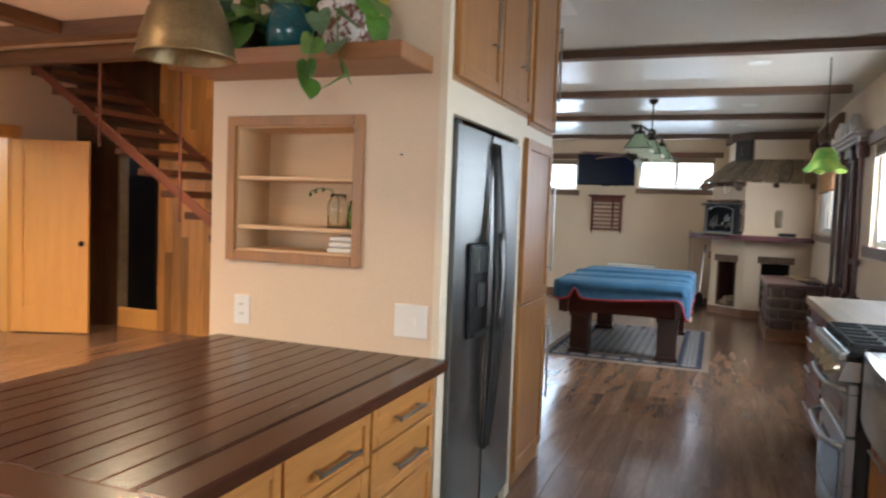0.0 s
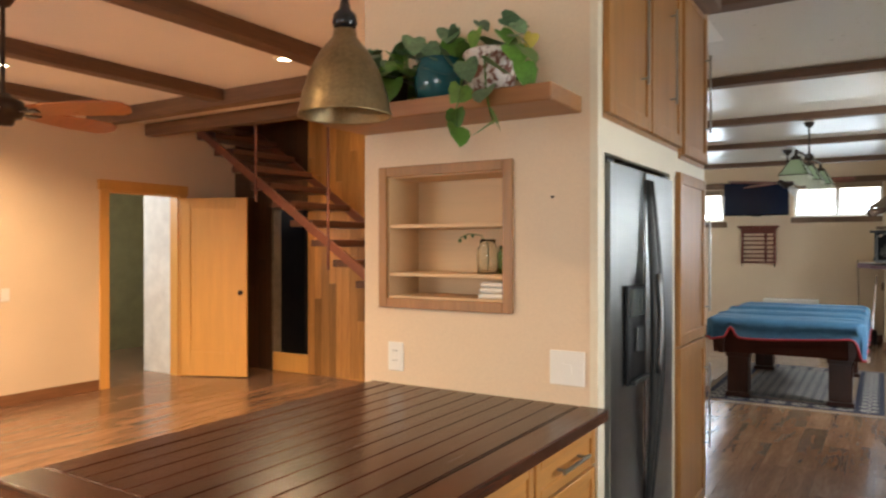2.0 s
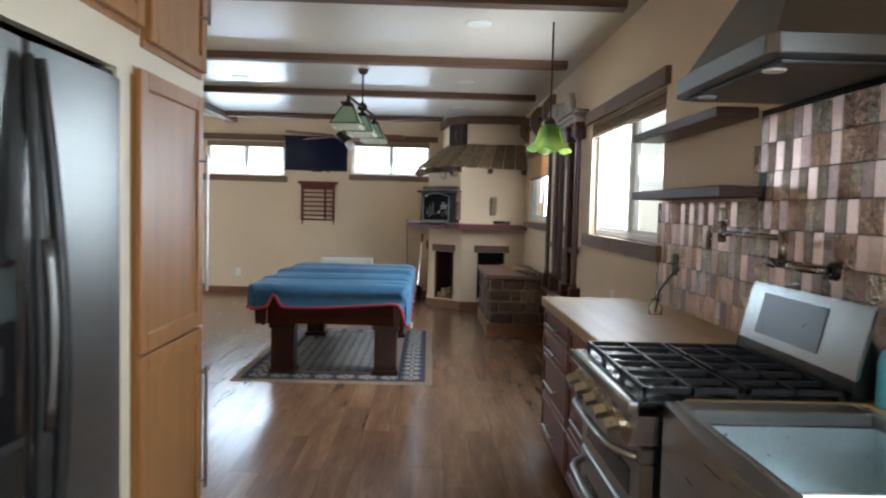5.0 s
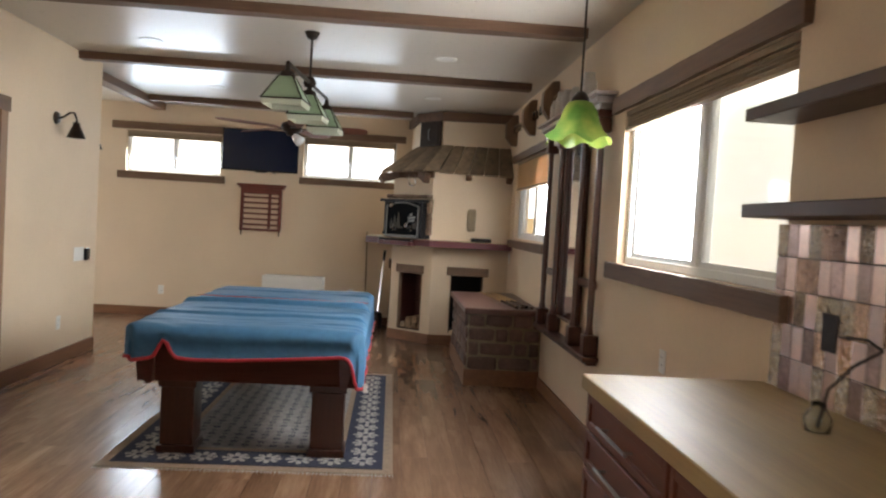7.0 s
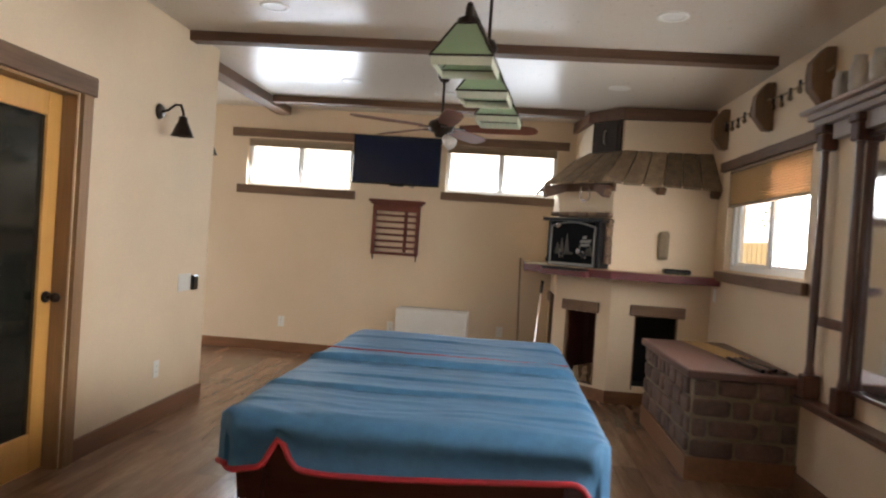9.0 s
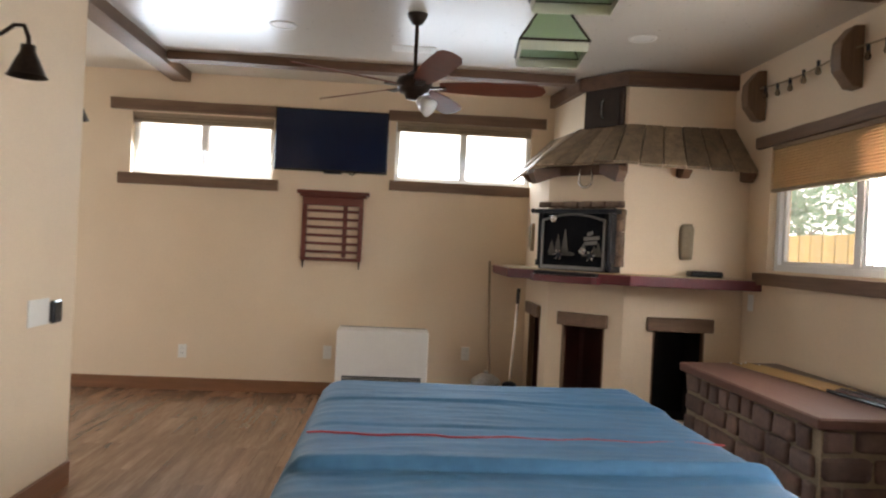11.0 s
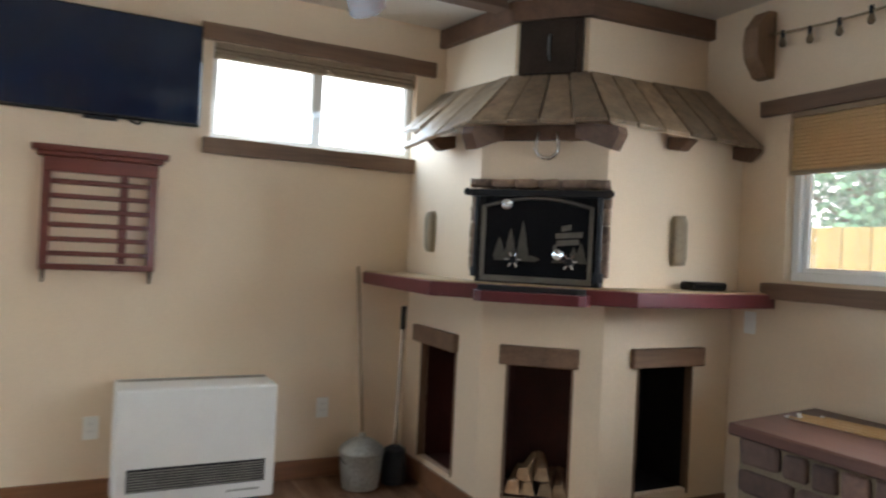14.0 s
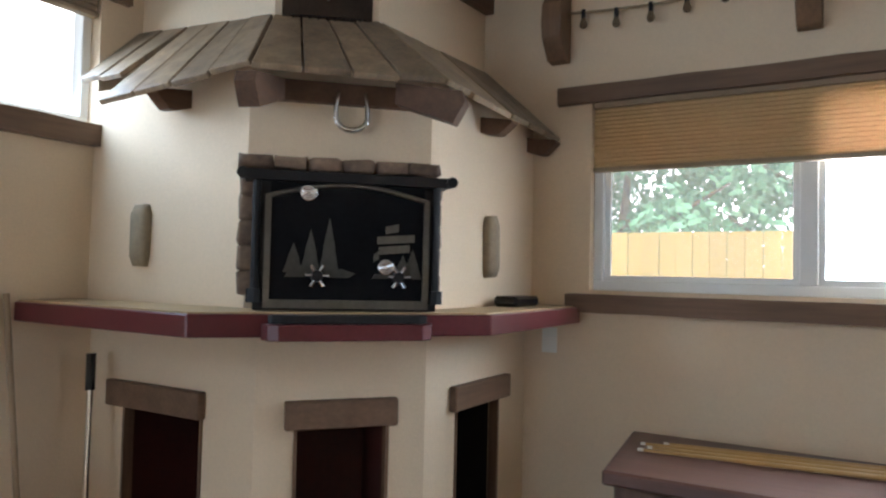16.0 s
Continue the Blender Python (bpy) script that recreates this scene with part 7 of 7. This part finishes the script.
STAIRW = wood("dark stair tread", (0.075, 0.026, 0.016), "y", 0.6, 0.4, 0.1)
SR = thing("staircase", (-5, 6.05, 0), "open wooden staircase with dark treads and steel stringers", "stairs")
REDST = mat("rust red painted steel", (0.15, 0.045, 0.025), 0.5, vary=0.15, bump=0.1)
sx = lambda z: -4.87 - (z - 1.82) / 0.19 * 0.27
for i in range(1, 16):
    z = 0.19 * i + 0.02
    x = sx(z)
    part("tread", box((x - 0.29, x, 5.62, 6.52, z - 0.065, z), bevel=0.006), STAIRW, SR)
for y, nm in ((5.585, "near"), (6.535, "far")):
    a, b = (sx(0.0), 0.0), (sx(3.0), 3.0)
    bm = bmesh.new()
    hexa(bm, [(a[0] + 0.1, y - 0.012, 0.01), (a[0] - 0.06, y - 0.012, 0.01), (b[0] - 0.06, y - 0.012, b[1] - 0.14), (b[0] - 0.06, y - 0.012, b[1] - 0.05),
              (a[0] + 0.1, y + 0.012, 0.01), (a[0] - 0.06, y + 0.012, 0.01), (b[0] - 0.06, y + 0.012, b[1] - 0.14), (b[0] - 0.06, y + 0.012, b[1] - 0.05)])
    part("stringer", bm, REDST, SR, "rust red stringer")
for x in (-4.50, -5.44, -3.55):
    zs = 1.82 - (x + 4.87) / 0.27 * 0.19
    part("post", rod(bmesh.new(), (x, 5.57, zs - 0.3), (x, 5.57, 2.78), 0.014, n=8), REDST, SR)
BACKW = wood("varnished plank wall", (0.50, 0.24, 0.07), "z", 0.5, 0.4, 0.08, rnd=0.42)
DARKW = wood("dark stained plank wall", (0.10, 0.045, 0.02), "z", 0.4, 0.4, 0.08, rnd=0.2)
wall("wall_stair_structure", (-7.0, -6.36, 6.725, 6.85, 0, 4.2), (-6.36, -5.80, 6.725, 6.85, 1.92, 4.2), (-5.80, XL - 0.13, 6.725, 6.85, 0, 4.2), m=MORTAR, label="wall behind the plank cladding")
PLK = thing("plank_cladding", (-5, 6.7, 0), "varnished vertical plank cladding behind the stairs", "cladding", kind="structure")
r = random.Random(21)
x = -7.0
while x < -3.32:
    w = r.choice((0.085, 0.10, 0.12))
    x2 = min(x + w, XL - 0.14)
    if not (x2 > -6.36 and x < -5.80):
        z = 0.0
        while z < 4.1:
            h = min(r.uniform(0.5, 1.6), 4.15 - z)
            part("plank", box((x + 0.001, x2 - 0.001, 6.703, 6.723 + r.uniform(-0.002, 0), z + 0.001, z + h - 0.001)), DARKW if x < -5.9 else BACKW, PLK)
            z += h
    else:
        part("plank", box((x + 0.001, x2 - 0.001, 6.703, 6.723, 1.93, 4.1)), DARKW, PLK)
    x = x2 if x2 > x + 0.02 else x + 0.1
single("closet_kick", box((-6.36, -5.80, 6.71, 6.74, 0.0, 0.22), bevel=0.003), FIR_Z, "golden wooden board across the closet foot", "board", kind="structure")
# Closet walls are black all over: the shade inside is put into their colour.
wall("closet_back", (-6.5, -5.7, 7.3, 7.4, 0, 2.1), (-6.5, -6.4, 6.86, 7.3, 0, 2.1), (-5.8, -5.7, 6.86, 7.3, 0, 2.1), m=SOOT_SHADE, label="closet interior, black for its shade")
wall("stairwell_walls", (-7.0, XL - 0.13, 5.48, 5.55, CEIL, 4.2), (-7.13, -7.0, 5.48, 6.85, CEIL, 4.2), (XL - 0.13, XL, 5.48, 6.85, CEIL, 4.2), label="cream stairwell wall above the ceiling")
single("stairwell_ceiling", box((-7.0, XL, 5.5, 6.85, 4.2, 4.3)), CEILING, "stairwell ceiling", "ceiling", kind="structure")
for x in (-3.45, -5.0, -6.3):
    rough_board("ceiling_beam", (x - 0.07, x + 0.07, -2.5, 4.72, CEIL - 0.10, CEIL), BEAM_Y, "dark rough-sawn ceiling beam", "living room beams")
rough_board("ceiling_beam", (-6.95, -2.05, 4.73, 4.87, CEIL - 0.13, CEIL), RUSTIC_X, "weathered grey-brown header beam", "living room beams")
rough_board("ceiling_beam", (-6.98, -3.32, 5.42, 5.54, CEIL - 0.14, CEIL - 0.01), RUSTIC_X, "weathered header beam at the stair opening", "living room beams")
ceiling_fan((-4.15, 2.55, 2.20), 0.72, math.radians(26), "dark bronze ceiling fan with orange-brown blades", wood("amber fan blade", (0.40, 0.12, 0.03), "x", 0.7, 0.3, 0.02, coat=0.3), light=False)
WARM = glow("warm lamp lens", (1.0, 0.82, 0.55), 12.0)
for x, y in LIVING_LIGHTS:
    d = thing("recessed_light", (x, y, CEIL), "lit warm recessed ceiling light", "downlight", "living room downlights")
    part("ring", lathe(bmesh.new(), (x, y, CEIL - 0.006), [(0.05, 0.006), (0.054, 0.0), (0.08, 0.0), (0.084, 0.006)]), WHITE, d, soft=True)
    part("lens", lathe(bmesh.new(), (x, y, CEIL - 0.003), [(0.0, 0.0), (0.05, 0.0), (0.05, 0.002), (0, 0.002)], 20), WARM, d)

# ---- outdoors ----
GR = mat("dry grass ground", (0.13, 0.12, 0.06), 0.95, vary=0.3, scale=2, bump=0.5, bscale=40)
bm = bmesh.new()
vs = [bm.verts.new((x, y, -0.35)) for x, y in ((-400, -400), (400, -400), (400, 400), (-400, 400))]
bm.faces.new(vs)
single("ground", bm, GR, "dry grassy yard ground", "ground", kind="structure")
FENCEW = wood("sunlit cedar fence", (0.48, 0.33, 0.10), "z", 0.8, 0.7, 0.1, rnd=0.15)
FN = thing("board_fence", (4.7, 15, -0.35), "golden cedar board fence along the yard", "fence")
pk = mesh("picket", box((-0.012, 0.012, -0.07, 0.07, 0, 2.16)), FENCEW)
for i in range(190):
    o = new("picket", pk); o.parent = FN; o.location = (0.02 * (i % 2), -9 + i * 0.146, 0.0)
for z in (0.4, 1.55):
    part("fence_rail", box((4.63, 4.685, 6, 33.8, z - 0.35, z - 0.25)), FENCEW, FN)
TRUNK = mat("tree bark", (0.17, 0.13, 0.10), 0.9, vary=0.3, scale=6, bump=0.8, bscale=30)
FOL = mat("tree leaves", (0.16, 0.36, 0.20), 0.6, vary=0.4, scale=0.9, bump=0)


def tree(x, y, h, seed):
    r = random.Random(seed)
    t = thing("yard_tree", (x, y, -0.35), "leafy green tree beyond the fence", "tree", "yard trees")
    bm = bmesh.new()
    base = Vector((x, y, -0.35))
    tube(bm, [base, base + Vector((0.1, 0.05, h * 0.25)), base + Vector((0.0, 0.15, h * 0.55)), base + Vector((0.1, 0.1, h * 0.8))], [0.16, 0.13, 0.09, 0.03], 8)
    for k in range(7):
        a = r.uniform(0, 6.28)
        s = base + Vector((0.05, 0.08, h * r.uniform(0.25, 0.6)))
        tube(bm, [s, s + Vector((math.cos(a) * 0.7, math.sin(a) * 0.7, 0.5)), s + Vector((math.cos(a) * 1.4, math.sin(a) * 1.4, 0.9))], [0.06, 0.04, 0.015], 6)
    part("trunk", bm, TRUNK, t)
    vs, fs = [], []
    clumps = [(r.gauss(0, 0.85), r.gauss(0, 0.85), h * r.uniform(0.22, 1.0), r.uniform(0.45, 0.85)) for _ in range(44)]
    for cx, cy, cz, cr in clumps:
        for _ in range(150):
            d = Vector((r.gauss(0, 1), r.gauss(0, 1), r.gauss(0, 0.8))).normalized() * cr * r.uniform(0.4, 1)
            p = Vector((cx, cy, cz)) + d
            u = Vector((r.uniform(-1, 1), r.uniform(-1, 1), r.uniform(-1, 1))).normalized() * 0.085
            w = u.orthogonal().normalized() * 0.055
            k = len(vs)
            vs += [p - u, p + w, p + u, p - w]
            fs.append((k, k + 1, k + 2, k + 3))
    me = bpy.data.meshes.new("crown")
    me.from_pydata(vs, [], fs)
    me.materials.append(FOL)
    c = new("crown", me); c.parent = t
    OFF[c.name] = OFF[t.name]
    tagged(c, kind="stuff")


HAZE = glow("bright hazy sky", (0.97, 0.99, 1.0), 1.1)
bm = bmesh.new()
q = [bm.verts.new(v) for v in ((-150, 90, -1), (60, 90, -1), (60, 90, 60), (-150, 90, 60))]
bm.faces.new(q)
q = [bm.verts.new(v) for v in ((60, 90, -1), (60, -60, -1), (60, -60, 60), (60, 90, 60))]
bm.faces.new(q)
single("backdrop", bm, HAZE, "bright hazy sky beyond the yard", "sky", kind="structure")
for i, (x, y, h) in enumerate(((8.6, 8.5, 4.6), (9.4, 11.3, 5.2), (8.3, 13.6, 4.4), (9.2, 16.2, 5.0), (8.6, 19.0, 4.6), (9.5, 22.0, 5.4), (8.5, 25.2, 4.8), (9.3, 28.5, 5.2))):
    tree(x, y, h, 40 + i)

# ---- copper tiles of the backsplash ----
TILES = thing("backsplash", (XR, 4.5, 0.93), "mosaic backsplash of smooth and hammered copper tiles", "backsplash", kind="structure")
part("tile_bed", box((XR - 0.006, XR, 3.22, 6.20, 0.932, 1.50), (XR - 0.006, XR, 3.22, 4.93, 1.50, 1.885)), BLACKM, TILES, "dark grout bed")
TM = [mat("smooth copper", (0.74, 0.53, 0.44), 0.34, 0.9, vary=0.10, scale=9, bump=0.05, rnd=0.18), mat("hammered copper", (0.72, 0.52, 0.42), 0.2, 1.0, vary=0.2, scale=30, bump=1.0, bscale=55, rnd=0.25),
      mat("brown patina copper", (0.46, 0.31, 0.26), 0.35, 0.9, vary=0.25, scale=14, bump=0.3, bscale=60, rnd=0.25), mat("silver hammered copper", (0.72, 0.64, 0.54), 0.18, 1.0, vary=0.2, scale=30, bump=1.0, bscale=60, rnd=0.2)]
for m in (TM[1], TM[3]):   # deep hammer marks
    next(n for n in m.node_tree.nodes if n.type == "BUMP").inputs["Distance"].default_value = 0.022
tw, thh = 0.064, 0.116
tm = [mesh("tile", box((-0.007, 0, -tw / 2 + 0.0015, tw / 2 - 0.0015, -thh / 2 + 0.0015, thh / 2 - 0.0015), bevel=0.002), m) for m in TM]


def hammered(seed, m):
    """A tile beaten into small facets."""
    rr = random.Random(seed)
    bm = bmesh.new()
    ny_, nz_ = 4, 7
    a, b = tw / 2 - 0.0015, thh / 2 - 0.0015
    g = [[bm.verts.new((-0.007 - (0 if i in (0, ny_) or j in (0, nz_) else rr.uniform(-0.001, 0.0045)), -a + 2 * a * i / ny_, -b + 2 * b * j / nz_)) for j in range(nz_ + 1)] for i in range(ny_ + 1)]
    for i in range(ny_):
        for j in range(nz_):
            if rr.random() < 0.5:
                bm.faces.new((g[i][j], g[i + 1][j], g[i + 1][j + 1])); bm.faces.new((g[i][j], g[i + 1][j + 1], g[i][j + 1]))
            else:
                bm.faces.new((g[i][j], g[i + 1][j], g[i][j + 1])); bm.faces.new((g[i + 1][j], g[i + 1][j + 1], g[i][j + 1]))
    rim = [g[i][0] for i in range(ny_ + 1)] + [g[ny_][j] for j in range(1, nz_ + 1)] + [g[i][nz_] for i in range(ny_ - 1, -1, -1)] + [g[0][j] for j in range(nz_ - 1, 0, -1)]
    back = [bm.verts.new((0, v.co.y, v.co.z)) for v in rim]
    for i in range(len(rim)):
        j = (i + 1) % len(rim)
        bm.faces.new((rim[i], back[i], back[j], rim[j]))
    return mesh("tile", bm, m)


beaten = [hammered(s, TM[1] if s % 2 else TM[3]) for s in range(6)]
r = random.Random(9)
for row in range(8):
    z = 0.932 + thh * (row + 0.5)
    lim = (3.26, 6.20) if row < 5 else (3.26, 4.97 - 0.06 * ((row * 7) % 3))
    y = lim[1] - tw / 2
    last = 0
    while y > lim[0]:
        k = r.choice((0, 0, 1, 1, 2, 3))
        if k == last:
            k = r.choice((0, 1, 2, 3))
        last = k
        o = new("tile", tm[k] if k in (0, 2) else r.choice(beaten)); o.parent = TILES
        o.location = Vector((XR - 0.006, y, z)) - OFF[TILES.name]
        y -= tw

# ---- floor planks ----
pw, plen = 0.165, 1.22
fm = mesh("plank", box((-pw / 2 + 0.0008, pw / 2 - 0.0008, -plen / 2 + 0.0008, plen / 2 - 0.0008, -0.006, 0.0)), FLOOR)
FLR = thing("floor", (0, 0, 0), "medium brown wood-look laminate plank floor", "floor", kind="structure")
vs, fs = [], []
r = random.Random(2)
count = 0
for i in range(-60, 8):
    x = i * pw + 0.06
    y = -2.6 + r.uniform(0, plen)
    y -= plen
    while y < YF + 0.6:
        yc = y + plen / 2
        living, hall = x > -7.2 and yc < 7.0, x > -9.6 and 3.5 < yc < 7.4
        pool, alcove = x > XL - 0.2, x > -6.3 and yc > 11.3
        if x < XR and -2.9 < yc < YF + 0.5 and (living or hall or pool or alcove):
            if -3.3 < x and yc > 3.2 and count < 300:
                o = new("plank", fm); o.parent = FLR; o.location = (x, yc, 0)
                count += 1
            else:
                k = len(vs)
                a, b, c, d = x - pw / 2 + 0.0008, x + pw / 2 - 0.0008, yc - plen / 2 + 0.0008, yc + plen / 2 - 0.0008
                vs += [(a, c, 0), (b, c, 0), (b, d, 0), (a, d, 0)]
                fs.append((k, k + 1, k + 2, k + 3))
        y += plen
me = bpy.data.meshes.new("far_planks")
me.from_pydata(vs, [], fs)
me.materials.append(FLOOR_FAR)
o = new("far_planks", me); o.parent = FLR
tagged(o, kind="stuff")
